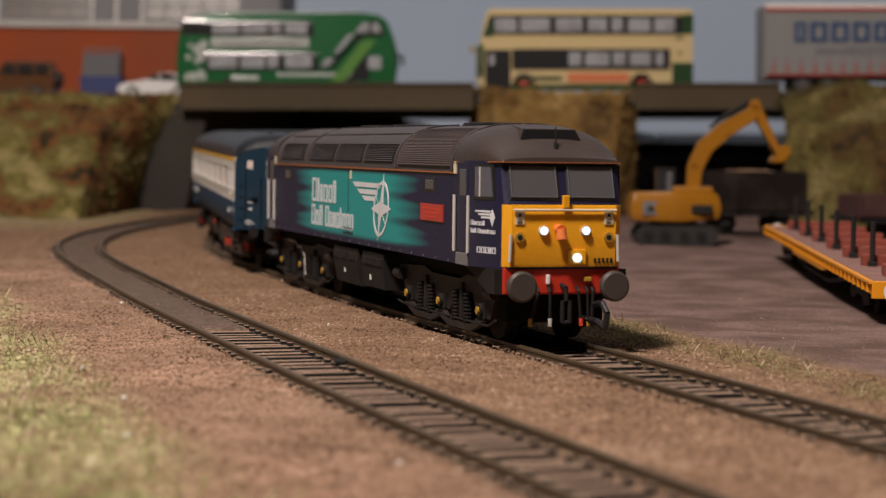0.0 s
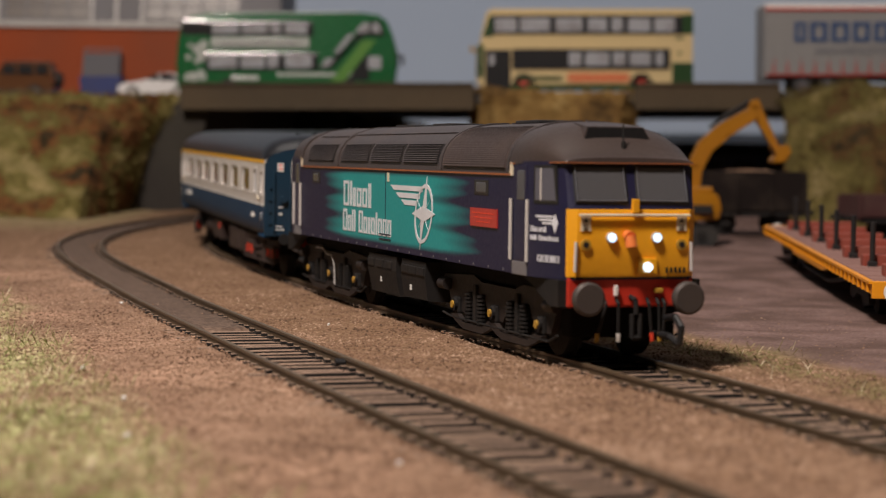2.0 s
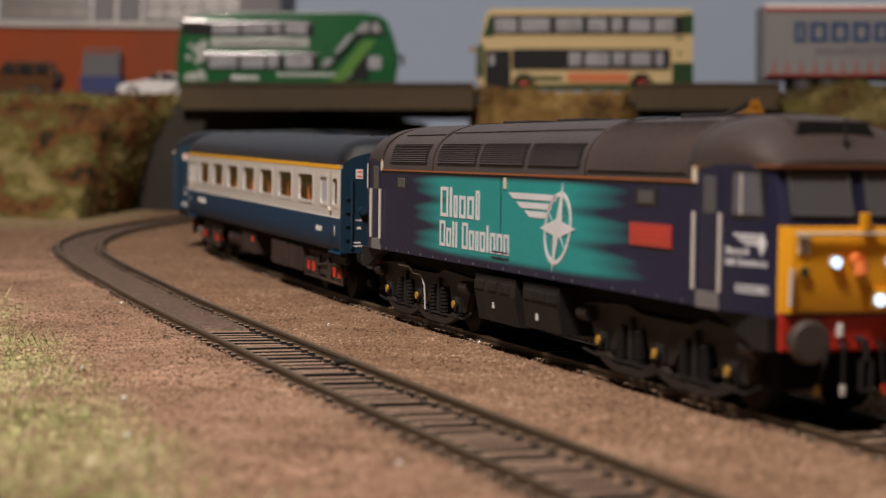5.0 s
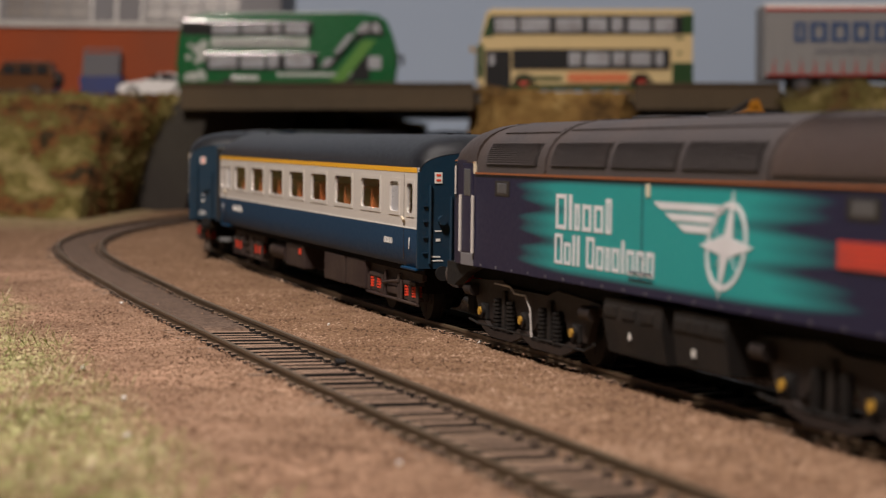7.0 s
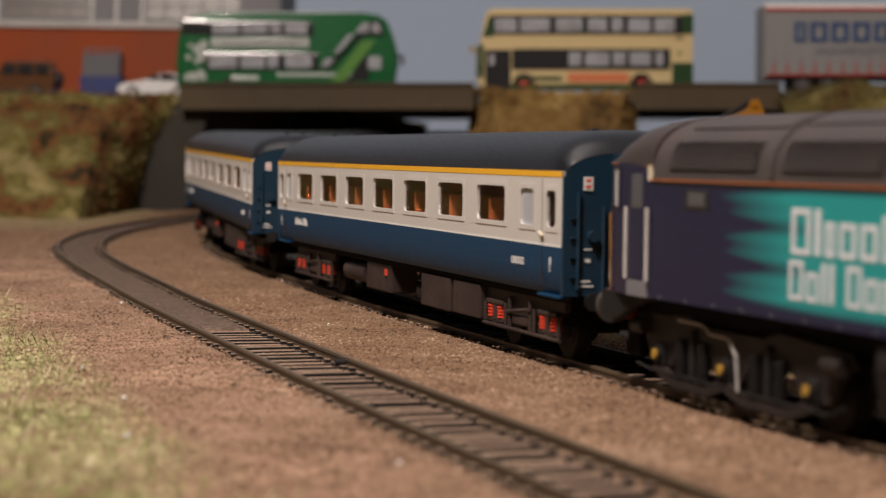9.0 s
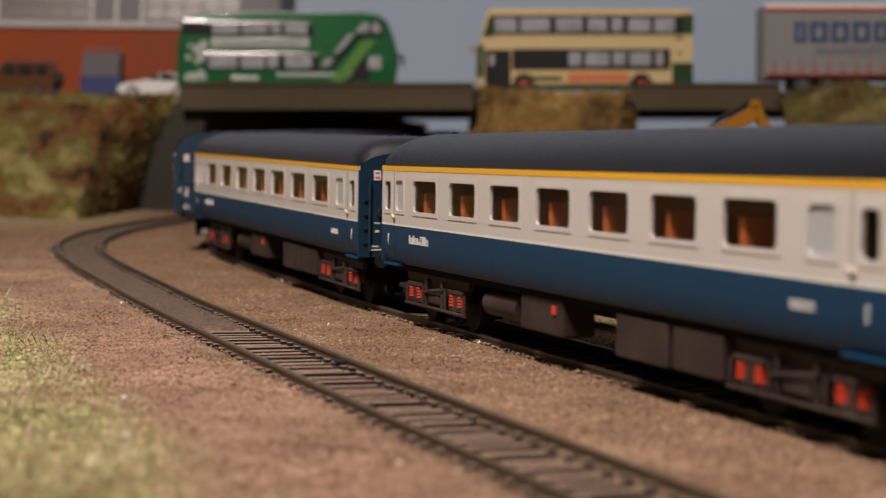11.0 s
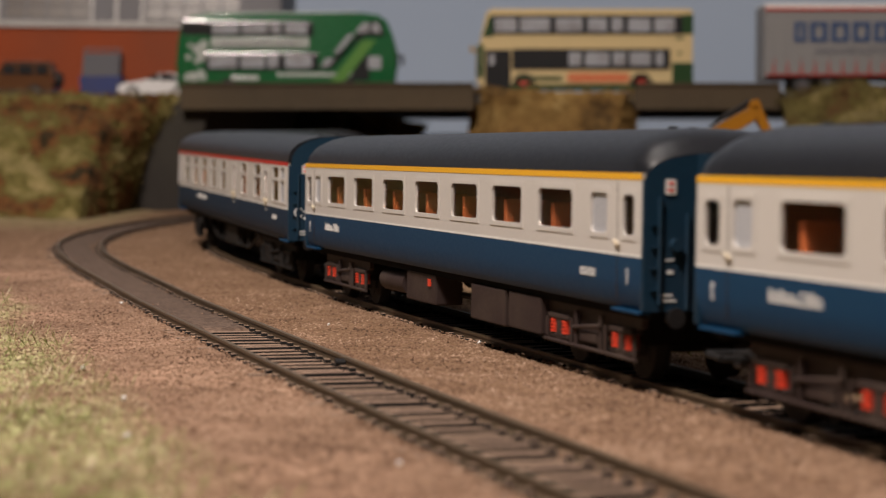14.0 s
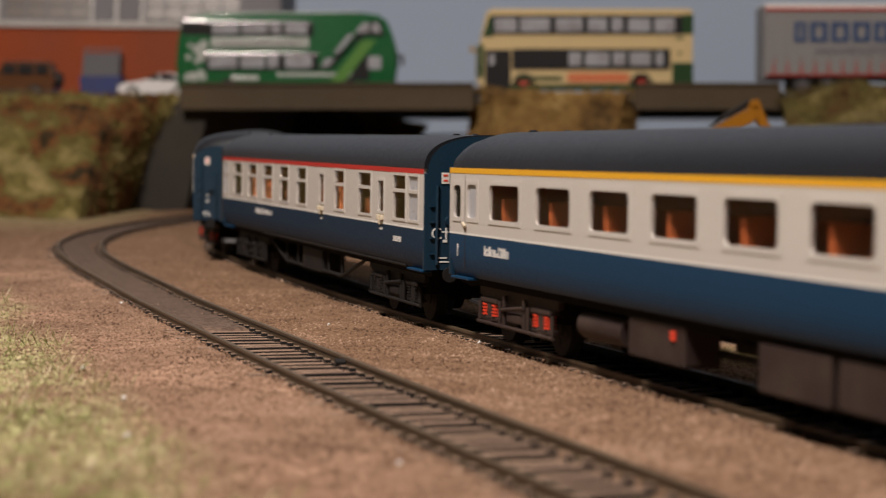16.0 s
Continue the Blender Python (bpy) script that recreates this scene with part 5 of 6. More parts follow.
def first_coach():
    t = thing("first_class_coach", "blue and light grey passenger coach with yellow stripe in the train", "railway coach", group="coaches of the train")
    half, zc = 128.4, 40.15
    main = [(-100.3 + k * 29.25, -81.0 + k * 29.25, 28.5, 36.8) for k in range(7)]
    small = [(-115.6, -108.8, 28.5, 36.7), (104.2, 112.6, 28.4, 36.6)]
    door = [(-125.4, -119.8, 28.4, 36.4), (119.8, 125.4, 28.4, 36.4)]
    holes = main + small + door
    coach_shell(t, holes, "stripe", half, zc, "coach_blue", "coach_roof")
    for s in (-1, 1):
        for h in holes:
            rim = bmesh.new()
            a, b, c, d = h
            y0, y1 = sorted((s * 17.9, s * 18.48))
            for q in ((a - 0.8, a + 0.2, c - 0.8, d + 0.8), (b - 0.2, b + 0.8, c - 0.8, d + 0.8), (a + 0.2, b - 0.2, c - 0.8, c + 0.2), (a + 0.2, b - 0.2, d - 0.2, d + 0.8)):
                box(rim, q[0], q[1], y0, y1, q[2], q[3])
            for cx, cz, ex, ez in ((a + 0.2, c + 0.2, 1, 1), (b - 0.2, c + 0.2, -1, 1), (a + 0.2, d - 0.2, 1, -1), (b - 0.2, d - 0.2, -1, -1)):
                prism(rim, [(cx, cz), (cx + ex * 1.1, cz), (cx + ex * 0.32, cz + ez * 0.32), (cx, cz + ez * 1.1)], 1, y0 - 0.0, y1)
            f = part("window_frame", rim, "coach_grey", t)
            mat = "frost" if h in small else "pane"
            slab("pane", mat, f, a - 0.1, b + 0.1, *sorted((s * 17.7, s * 17.95)), c - 0.1, d + 0.1).visible_shadow = mat == "frost"
        for x in (117.2, -117.2):
            slab("door_gap", "under_brown", t, x - 0.12, x + 0.12, *sorted((s * 18.2, s * 18.34)), 16.5, 38.6)
            rods("door_handle", "cream", t, [((x, s * 18.3, 26.0), (x, s * 18.9, 27.4)), ((x, s * 18.9, 27.4), (x + 1.6, s * 18.8, 26.6))], 0.35, label="small cream door handle")
        bm = bmesh.new()
        letters(bm, *(( -103.4, -87.6) if s < 0 else (87.6, 103.4)), 20.4, 22.6, 0, (1, 2, 1.4, 2, 1.4, 1.2, 2.4, 1, 1.4, 2), (1, 0.75, 1, 0.75, 0.75, 0.4, 1, 1, 1, 0.75), 0.14)
        mk = part("side_marks", bm, "white", t, "small white side marks")
        mk.location = (0, (-18.25 if s < 0 else 18.4) * K, 0)
        bm = bmesh.new()
        letters(bm, *((99.0, 106.5) if s < 0 else (-106.5, -99.0)), 19.9, 21.4, 0, (2, 2, 2, 2, 2), (1, 1, 1, 1, 1), 0.14)
        mk = part("running_marks", bm, "white", t, "small white bars")
        mk.location = (0, (-18.25 if s < 0 else 18.4) * K, 0)
        for x in (121.0, -123.4):
            cu = bpy.data.curves.new("class_figure", "FONT")
            cu.body, cu.size, cu.extrude = "1", 4.4 * K, 0.08 * K
            tx = new("class_figure", cu)
            tx.parent = t
            tx.matrix_basis = pose((x + (0 if s < 0 else 1.6)) * K, s * 18.3 * K, 19.3 * K, 90, 0, 0 if s < 0 else 180)
            cu.materials.append(M["white"])
    # inside: orange seats, partitions, ceiling
    slab("saloon_floor", "inside", t, -115, 115, -15.3, 15.3, 16.2, 17.0)
    for x in (-106.5, 101.5):
        slab("partition", "inside", t, x - 0.5, x + 0.5, -17.0, 17.0, 17.2, 40.0)
    # dark sheets added along the aisle stand for the dim saloon
    for y in (-4.2, 3.6):
        slab("inner_screen", "backing_brown", t, -100, 96, y, y + 0.6, 17.2, 39.0, label="added dark brown sheet for the dim interior")
    for k in range(14):
        x = -95 + k * 14.6
        for y0, y1 in ((-15.8, -5.0), (5.0, 15.8)):
            bm = bmesh.new()
            f = 1 if k % 2 else -1
            prism(bm, [(x - f * 3.6, 17.2), (x + f * 2.4, 17.2), (x + f * 3.0, 22.0), (x + f * 3.6, 33.4), (x + f * 2.0, 33.4), (x + f * 0.8, 23.4), (x - f * 3.8, 22.6)], 1, y0, y1)
            part("seat", bm, "seat", t, "orange high-backed seat")
    for x in (-92.5, 95.5):
        coach_bogie(t, x)
    for s in (-1, 1):
        slab("battery_box", "under_brown", t, 26, 49.5, *sorted((s * 8.0, s * 16.2)), 4.8, 13.0, bevel=0.4, label="brown equipment box")
        slab("battery_box", "under_brown", t, 51.5, 71.5, *sorted((s * 8.0, s * 16.0)), 5.0, 13.0, bevel=0.4, label="brown equipment box")
        slab("equipment_box", "under_brown", t, -28, -3, *sorted((s * 8.0, s * 15.6)), 5.4, 13.0, bevel=0.5, label="brown equipment box")
        slab("box_lid", "spring", t, -8.4, -6.6, *sorted((s * 15.5, s * 16.0)), 10.0, 11.8)
        rods("air_tank", "under_brown", t, [((-54, s * 12.5, 9.0), (-32, s * 12.5, 9.0))], 3.0, 16)
        rods("truss", "under", t, [((-24, s * 8, 8), (30, s * 8, 8))], 0.8)
    return t


def brake_coach():
    t = thing("brake_coach", "blue and light grey brake coach with red stripe in the train", "railway coach", group="coaches of the train")
    half, zc = 128.4, 39.9
    win = [(-127.0, -119.0), (-108.4, -93.5), (-82.5, -68.5), (-58, -43.5), (-32.5, -20.0), (-8.0, 4.6), (39.8, 51.0), (66.6, 79.6), (101.4, 113.0), (115.6, 124.0)]
    wins = [(a, b, 26.6, 38.2) for a, b in win]
    doors = [(21.0, 27.2, 28.0, 36.8), (86.8, 92.6, 27.8, 36.4)]
    holes = wins + doors
    coach_shell(t, holes, "red_stripe", half, zc, "coach_blue_dull", "coach_roof", False)
    for s in (-1, 1):
        for h in holes:
            a, b, c, d = h
            y0, y1 = sorted((s * 18.05, s * 18.5))
            rim = bmesh.new()
            for q in ((a - 0.5, a + 0.2, c - 0.5, d + 0.5), (b - 0.2, b + 0.5, c - 0.5, d + 0.5), (a + 0.2, b - 0.2, c - 0.5, c + 0.2), (a + 0.2, b - 0.2, d - 0.2, d + 0.5)):
                box(rim, *q[:2], y0, y1, *q[2:])
            if h in wins:
                box(rim, a + 0.2, b - 0.2, y0, y1, 33.6, 34.5)
            f = part("window_frame", rim, "coach_grey", t)
            slab("pane", "pane" if h != wins[-1] and h != wins[0] else "frost", f, a - 0.1, b + 0.1, *sorted((s * 17.7, s * 17.95)), c - 0.1, d + 0.1).visible_shadow = False
        for x in (24.0, 90.0):
            bm = bmesh.new()
            for e in (-1.6, 1.6):
                box(bm, x + e - 0.9, x + e + 0.9, *sorted((s * 18.2, s * 19.2)), 25.6, 27.0, bevel=0.2)
            box(bm, x - 0.5, x + 0.5, *sorted((s * 18.2, s * 19.0)), 24.4, 25.6, bevel=0.1)
            part("door_handle", bm, "cream", t, "cream door handles")
            slab("door_mark", "white", t, x - 1.4, x + 1.4, *sorted((s * 18.2, s * 18.36)), 23.0, 23.5)
        bm = bmesh.new()
        letters(bm, *((-70, -44) if s < 0 else (44, 70)), 21.2, 23.0, 0, (2, 1, 1, 2, 2, 2, 1, 2, 2), (1, 0.8, 0.8, 1, 1, 0.8, 1, 0.8, 0.8), 0.14)
        mk = part("side_marks", bm, "white", t, "small white side marks")
        mk.location = (0, (-18.25 if s < 0 else 18.4) * K, 0)
        bm = bmesh.new()
        letters(bm, *((102, 109) if s < 0 else (-109, -102)), 20.6, 22.0, 0, (2, 2, 2, 2, 2), (1, 1, 1, 1, 1), 0.14)
        mk = part("running_marks", bm, "white", t, "small white bars")
        mk.location = (0, (-18.25 if s < 0 else 18.4) * K, 0)
        rods("step_board", "under", t, [((-60, s * 17.0, 14.6), (110, s * 17.0, 14.6))], 0.4)
    cu = bpy.data.curves.new("end_code", "FONT")
    cu.body, cu.size, cu.extrude = "C1", 4.2 * K, 0.08 * K
    tx = new("end_code", cu)
    tx.parent = t
    tx.matrix_basis = pose((half + 0.7) * K, -16.4 * K, 22.4 * K, 90, 0, 90)
    cu.materials.append(M["white"])
    slab("saloon_floor", "inside", t, -118, 118, -15.3, 15.3, 16.2, 17.0)
    slab("corridor_wall", "inside", t, -118, 60, 4.0, 4.8, 17.2, 40)
    for k in range(9):
        x = -100 + k * 20
        slab("partition", "inside", t, x - 0.4, x + 0.4, -16.8, 3.8, 17.2, 36)
        slab("seat", "inside", t, x + 0.6, x + 4.5, -16, 3.6, 17.2, 31, bevel=0.6)
    for x in (-92, 92):
        coach_bogie(t, x, False)
    for s in (-1, 1):
        slab("battery_box", "under", t, -12, 14, *sorted((s * 8.0, s * 15.2)), 5.8, 13.0, bevel=0.4)
        rods("truss", "under", t, [((-62, s * 14.5, 13), (-36, s * 14.5, 6.5)), ((-36, s * 14.5, 6.5), (36, s * 14.5, 6.5)), ((36, s * 14.5, 6.5), (62, s * 14.5, 13)), ((-36, s * 14.5, 6.5), (-36, s * 14.5, 13)), ((36, s * 14.5, 6.5), (36, s * 14.5, 13)), ((20, s * 14.5, 6.5), (20, s * 14.5, 13)), ((-20, s * 14.5, 6.5), (-20, s * 14.5, 13))], 0.55)
    return t


def squeeze(t, f):
    """Brings a coach body to its true width."""
    for o in t.children_recursive:
        if o.name.startswith("bogie") or (o.parent and o.parent.name.startswith(("bogie", "side_frame"))):
            continue
        o.location.y *= f
        if o.type == "MESH":
            o.data.transform(Matrix.Diagonal((1, f, 1, 1)))
    return t


COACH_A = squeeze(first_coach(), 0.97)
COACH_C = squeeze(brake_coach(), 0.97)
COACH_B = copy_thing(COACH_A, Matrix())
COACH_D = copy_thing(COACH_A, Matrix())


# ---- on the road: buses, trailer, cars, skip, building ----
M["bus_cream"] = plain("bus_cream", (0.62, 0.48, 0.25), 0.35, dirt=0.05, coat=0.4)
M["bus_green"] = plain("bus_dark_green", (0.018, 0.055, 0.016), 0.35, dirt=0.05, coat=0.4)
M["bus_bright"] = plain("bus_bright_green", (0.008, 0.105, 0.032), 0.28, dirt=0.05, coat=0.6)
M["bus_lime"] = plain("bus_lime_green", (0.10, 0.24, 0.05), 0.3, dirt=0.05, coat=0.5)
M["bus_silver"] = plain("bus_silver_print", (0.42, 0.44, 0.42), 0.35, dirt=0.2, coat=0.3)
M["bus_glass"] = plain("bus_window_dark", (0.03, 0.03, 0.032), 0.12, dirt=0.05, bump=0.02)
M["bus_seen"] = plain("bus_window_pale", (0.32, 0.33, 0.36), 0.55, dirt=0.7, scale=90, dirt_colour=(0.12, 0.09, 0.08), bump=0.02)
M["ad_red"] = plain("advert_red", (0.62, 0.10, 0.035), 0.4, dirt=0.05)
M["ad_back"] = plain("advert_orange", (0.62, 0.26, 0.12), 0.4, dirt=0.05)
M["tyre"] = plain("tyre_black", (0.015, 0.015, 0.015), 0.8, dirt=0.2)
M["hub_red"] = plain("wheel_hub_red", (0.42, 0.035, 0.025), 0.5, dirt=0.1)
M["trailer_grey"] = plain("trailer_curtain_grey", (0.235, 0.23, 0.23), 0.55, dirt=0.12, scale=14)
M["letter_blue"] = plain("lettering_blue", (0.030, 0.065, 0.16), 0.5, dirt=0.05)
M["letter_grey"] = plain("lettering_grey", (0.16, 0.16, 0.18), 0.5, dirt=0.05)
M["car_brown"] = plain("car_bronze_paint", (0.20, 0.085, 0.036), 0.2, metal=0.5, dirt=0.1, coat=0.7)
M["car_white"] = plain("car_white_paint", (0.74, 0.72, 0.72), 0.25, dirt=0.05, coat=0.7)
M["skip_blue"] = plain("skip_blue", (0.030, 0.045, 0.17), 0.5, dirt=0.3)
M["skip_grey"] = plain("skip_grey", (0.075, 0.072, 0.085), 0.6, dirt=0.3)
M["plant_yellow"] = plain("excavator_yellow", (0.33, 0.135, 0.006), 0.35, dirt=0.35, scale=60, dirt_colour=(0.25, 0.10, 0.02), coat=0.2)
M["wagon_orange"] = plain("wagon_orange", (0.78, 0.30, 0.010), 0.4, dirt=0.12, dirt_colour=(0.25, 0.10, 0.02))
M["wagon_red"] = plain("wagon_deck_red", (0.24, 0.042, 0.024), 0.7, dirt=0.4, dirt_colour=(0.20, 0.10, 0.075))
M["wagon_deck"] = plain("wagon_deck_dusty", (0.24, 0.13, 0.11), 0.8, dirt=0.4, dirt_colour=(0.16, 0.08, 0.06))
M["wagon_dark"] = plain("wagon_dark_brown", (0.011, 0.007, 0.006), 0.85, dirt=0.3, spec=0.2)
M["wagon_maroon"] = plain("wagon_maroon", (0.055, 0.016, 0.016), 0.7, dirt=0.4)
M["stock_blue"] = plain("stock_dark_blue", (0.010, 0.015, 0.035), 0.45, dirt=0.2)


def road_wheel(parent, x, y0, y1, z, r, hub):
    w = rods("wheel", "tyre", parent, [((x, y0, z), (x, y1, z))], r, 22)
    rods("hub", hub, w, [((x, y0 - 0.25, z), (x, y0 + 0.4, z))], r * 0.62, 16)
    rods("hub_cap", hub, w, [((x, y0 - 0.6, z), (x, y0 - 0.2, z))], r * 0.25, 10)
    return w


def on_road(name, label, category, x, y, group=""):
    t = thing(name, label, category, group=group)
    t.matrix_world = Matrix.Translation((x * K, y * K, (road_z(x) - 0.2) * K)) @ Matrix.Rotation(-SLOPE, 4, "Y")
    return t


def cream_bus():
    """Double-decker seen from its door side; local x runs to its rear, y away from the viewer."""
    t = on_road("double_decker_bus", "cream and dark green double-decker bus parked on the road bridge", "bus", 20, 1206, "buses on the road")
    L, W, H = 137.0, 32.0, 52.6
    bm = bmesh.new()
    side = [(3.0, 3.0), (L, 3.0), (L, H - 1.2), (L - 1.5, H), (9.0, H), (6.0, H - 2.0), (2.5, 33.0), (0.6, 30.5), (0.6, 8.0)]
    prism(bm, side, 1, 0, W)
    body = part("body", bm, "bus_cream", t, "cream bus body")
    slab("roof", "bus_cream", t, 8, L - 1, 1.0, W - 1.0, H - 0.2, H + 0.9, bevel=0.4)
    # dark green zones
    slab("skirt", "bus_green", t, 14, 120, -0.35, 0, 2.6, 5.8)
    slab("rear_panel", "bus_green", t, 124, L + 0.3, -0.4, W + 0.4, 5, 19.5, bevel=0.3)
    slab("skirt_band", "bus_green", t, 26, 54, -0.4, 0, 8.2, 10.8)
    slab("front_pillar", "bus_green", t, 1.0, 4.6, -0.4, 0, 10, 31.0)
    bm = bmesh.new()
    prism(bm, [(4.0, 36), (10.5, 36), (10.5, 49.4), (8.2, 49.4)], 1, -0.4, 0)
    part("upper_pillar", bm, "bus_green", t)
    slab("upper_rear_pillar", "bus_green", t, 130, L + 0.2, -0.4, 0, 37.5, 50)
    # windows
    band = slab("upper_window_band", "bus_glass", t, 10.0, 130.2, -0.9, 0, 37.6, 49.4)
    for a, b in ((11.5, 25.5), (27.5, 46.5), (50, 67), (70.5, 82.5), (85.5, 92.5), (96, 110), (112.5, 125.5)):
        slab("window_pane", "bus_seen", band, a, b, -1.05, -0.8, 38.9, 47.6, bevel=0.12)
    band = slab("lower_window_band", "bus_glass", t, 22.5, 122.5, -0.9, 0, 15.4, 28.2)
    for a, b in ((58.5, 66.5), (69, 84), (86.5, 94.5), (97, 110.5), (113.5, 118.5)):
        slab("window_pane", "bus_seen", band, a, b, -1.05, -0.8, 17.4, 26.2, bevel=0.12)
    d = slab("entrance_door", "bus_glass", t, 5.5, 21.5, -0.6, 0, 3.4, 27.6)
    for x in (7.2, 14.2):
        slab("door_leaf", "bus_glass", d, x, x + 6.2, -0.85, -0.55, 4.2, 26.6, bevel=0.2)
    slab("door_pane", "bus_seen", d, 8.0, 11.5, -1.0, -0.8, 18, 25)
    ad = slab("advert", "ad_back", t, 57.5, 97, -0.55, 0, 6.8, 13.2, label="orange and red advert panel")
    bm = bmesh.new()
    letters(bm, 59, 95.5, 8.2, 12.2, -0.55, (3, 2, 3, 2, 3, 3, 2, 3, 2, 2, 3), (1, 0.8, 1, 1, 0.8, 1, 0.8, 1, 0.8, 1, 0.9), 0.15)
    part("advert_marks", bm, "ad_red", ad)
    slab("vent", "bus_green", t, 126.5, 131, -0.3, 0, 34.2, 35.6)
    slab("vent", "bus_green", t, 127.5, 130, -0.3, 0, 24.6, 26.2)
    bm = bmesh.new()
    prism(bm, [(1.2, 11), (3.0, 30), (0.2, 30.4), (-0.2, 11)], 1, 2.0, W - 2.0)
    part("windscreen", bm, "bus_glass", t)
    bm = bmesh.new()
    prism(bm, [(4.2, 36.0), (7.6, 49), (6.2, 49.4), (2.6, 36.0)], 1, 2.0, W - 2.0)
    part("upper_windscreen", bm, "bus_seen", t)
    rods("mirror", "axlebox", t, [((0, -1.5, 26.5), (-3.2, -2.0, 27.5)), ((-3.2, -2.0, 29.8), (-3.2, -2.0, 26.2))], 0.9)
    for x in (30, 104.5):
        road_wheel(t, x, 0.0, 7.5, 5.6, 5.6, "hub_red")
        bm = bmesh.new()
        for k in range(10):
            a, b = math.pi * k / 10, math.pi * (k + 1) / 10
            prism(bm, [(x + 6.1 * math.cos(a), 5.4 + 6.1 * math.sin(a)), (x + 6.1 * math.cos(b), 5.4 + 6.1 * math.sin(b)), (x + 7.4 * math.cos(b), 5.4 + 7.4 * math.sin(b)), (x + 7.4 * math.cos(a), 5.4 + 7.4 * math.sin(a))], 1, -0.65, 0)
        part("wheel_arch", bm, "tyre", t)
        rods("wheel", "tyre", t, [((x, W - 7.5, 5.6), (x, W, 5.6))], 5.6, 22)
    return t


def green_bus():
    """Rounded modern double-decker, its front to the right."""
    t = on_road("double_decker_bus", "glossy bright green rounded double-decker bus with silver advert", "bus", -176, 1246, "buses on the road")
    L, W, H = 145.0, 32.0, 54.0
    bm = bmesh.new()
    side = [(2, 3), (L - 2, 3), (L - 1, 14), (L + 0.5, 22), (L - 2.0, 27), (L - 0.4, 30), (L - 3.4, 40), (L - 7, 49), (L - 13, 53), (L - 22, H), (20, H), (9, 51.8), (3.6, 46), (1.0, 36), (0, 22), (0.4, 8)]
    prism(bm, side, 1, 0, W)
    bmesh.ops.bevel(bm, geom=[e for e in bm.edges if abs(e.verts[0].co.y - e.verts[1].co.y) < 0.1], offset=2.2, segments=3, affect="EDGES", profile=0.6)
    part("body", bm, "bus_bright", t, "glossy green bus body", True)
    up = slab("upper_window_band", "bus_glass", t, 20, 90, -0.9, 2.4, 38.8, 48.0, bevel=0.4)
    for a, b in ((24, 41), (43.5, 60), (62, 68.5), (71.5, 86)):
        slab("window_pane", "bus_seen", up, a, b, -1.1, -0.8, 40.2, 46.6, bevel=0.12)
    lo = slab("lower_window_band", "bus_glass", t, 19, 93, -0.9, 2.4, 16.6, 27.8, bevel=0.4)
    for a, b in ((21.5, 40), (42.5, 58), (60, 67), (71.5, 89)):
        slab("window_pane", "bus_seen", lo, a, b, -1.1, -0.8, 18.0, 26.2, bevel=0.12)
    bm = bmesh.new()
    prism(bm, [(92, 17.4), (101, 17.4), (122, 44), (127, 48.5), (134, 48.5), (137, 39), (124, 39), (119, 36)], 1, -0.8, 2.4)
    st = part("stair_glazing", bm, "bus_glass", t, "slanting stair window")
    for q in ([(94.5, 18.6), (99.5, 18.6), (104, 24.4), (98, 24.4)], [(103, 28), (107, 28), (117, 40), (113, 40)], [(117, 41), (126, 41), (127, 47.4), (122, 47.2)], [(128, 41), (134.5, 41), (132.5, 47.4), (129, 47.4)]):
        bm = bmesh.new()
        prism(bm, q, 1, -1.05, -0.7)
        part("window_pane", bm, "bus_seen", st)
    bm = bmesh.new()
    prism(bm, [(101, 9), (110, 9), (131, 36), (122, 36)], 1, -0.45, 2.4)
    part("lime_flash", bm, "bus_lime", t, "paler green slanting flash")
    bm = bmesh.new()
    prism(bm, [(112, 10), (126, 10), (128, 26), (124, 26)], 1, -0.45, 2.4)
    part("cab_window", bm, "bus_glass", t)
    slab("cab_pane", "bus_seen", t, 125.5, 134.5, -0.55, 2.0, 17, 25.5, bevel=0.5)
    ad = slab("advert", "bus_silver", t, 23, 87, -0.5, 2.0, 31.0, 37.6, bevel=0.4, label="pale silver advert strip")
    bm = bmesh.new()
    letters(bm, 28, 82, 33.0, 35.4, -0.5, (3, 2, 3, 3, 2, 4, 2, 3, 3, 2, 3, 4, 2, 3), (1, 0.7, 0.9, 1, 0.7, 0.8, 1, 0.7, 0.9, 0.7, 1, 0.8, 0.7, 1), 0.15)
    part("advert_marks", bm, "skip_grey", ad)
    rng = random.Random(4)
    for i in range(16):
        x, z, r = rng.uniform(5, 19), rng.uniform(10, 38), rng.uniform(1.4, 3.4)
        rods("pale_blotch", "bus_silver", t, [((x, -0.15 - 0.02 * i, z), (x, 1.5, z))], r, 10)
    rear = slab("rear_window", "bus_glass", t, 3.6, 21, -0.3, 2.4, 39, 50, bevel=1.6)
    sk = slab("skirt_print", "bus_silver", t, 66, 122, -0.4, 2.2, 12.4, 14.6, bevel=0.3)
    slab("skirt_print", "bus_silver", t, 36, 54, -0.4, 2.2, 10.0, 13.0, bevel=0.3)
    bm = bmesh.new()
    prism(bm, [(L - 8, 12), (L - 1, 14.4), (L + 0.8, 22), (L - 1.6, 27), (L - 8, 26)], 1, 1.0, W - 1.0)
    part("windscreen", bm, "bus_glass", t)
    rods("mirror", "black", t, [((L - 2, 1, 27), (L + 3.4, -1.6, 25)), ((L + 3.4, -1.6, 26), (L + 3.4, -1.6, 19.6))], 0.9)
    for x in (34, 112):
        road_wheel(t, x, -0.1, 7.5, 5.6, 5.6, "skip_grey")
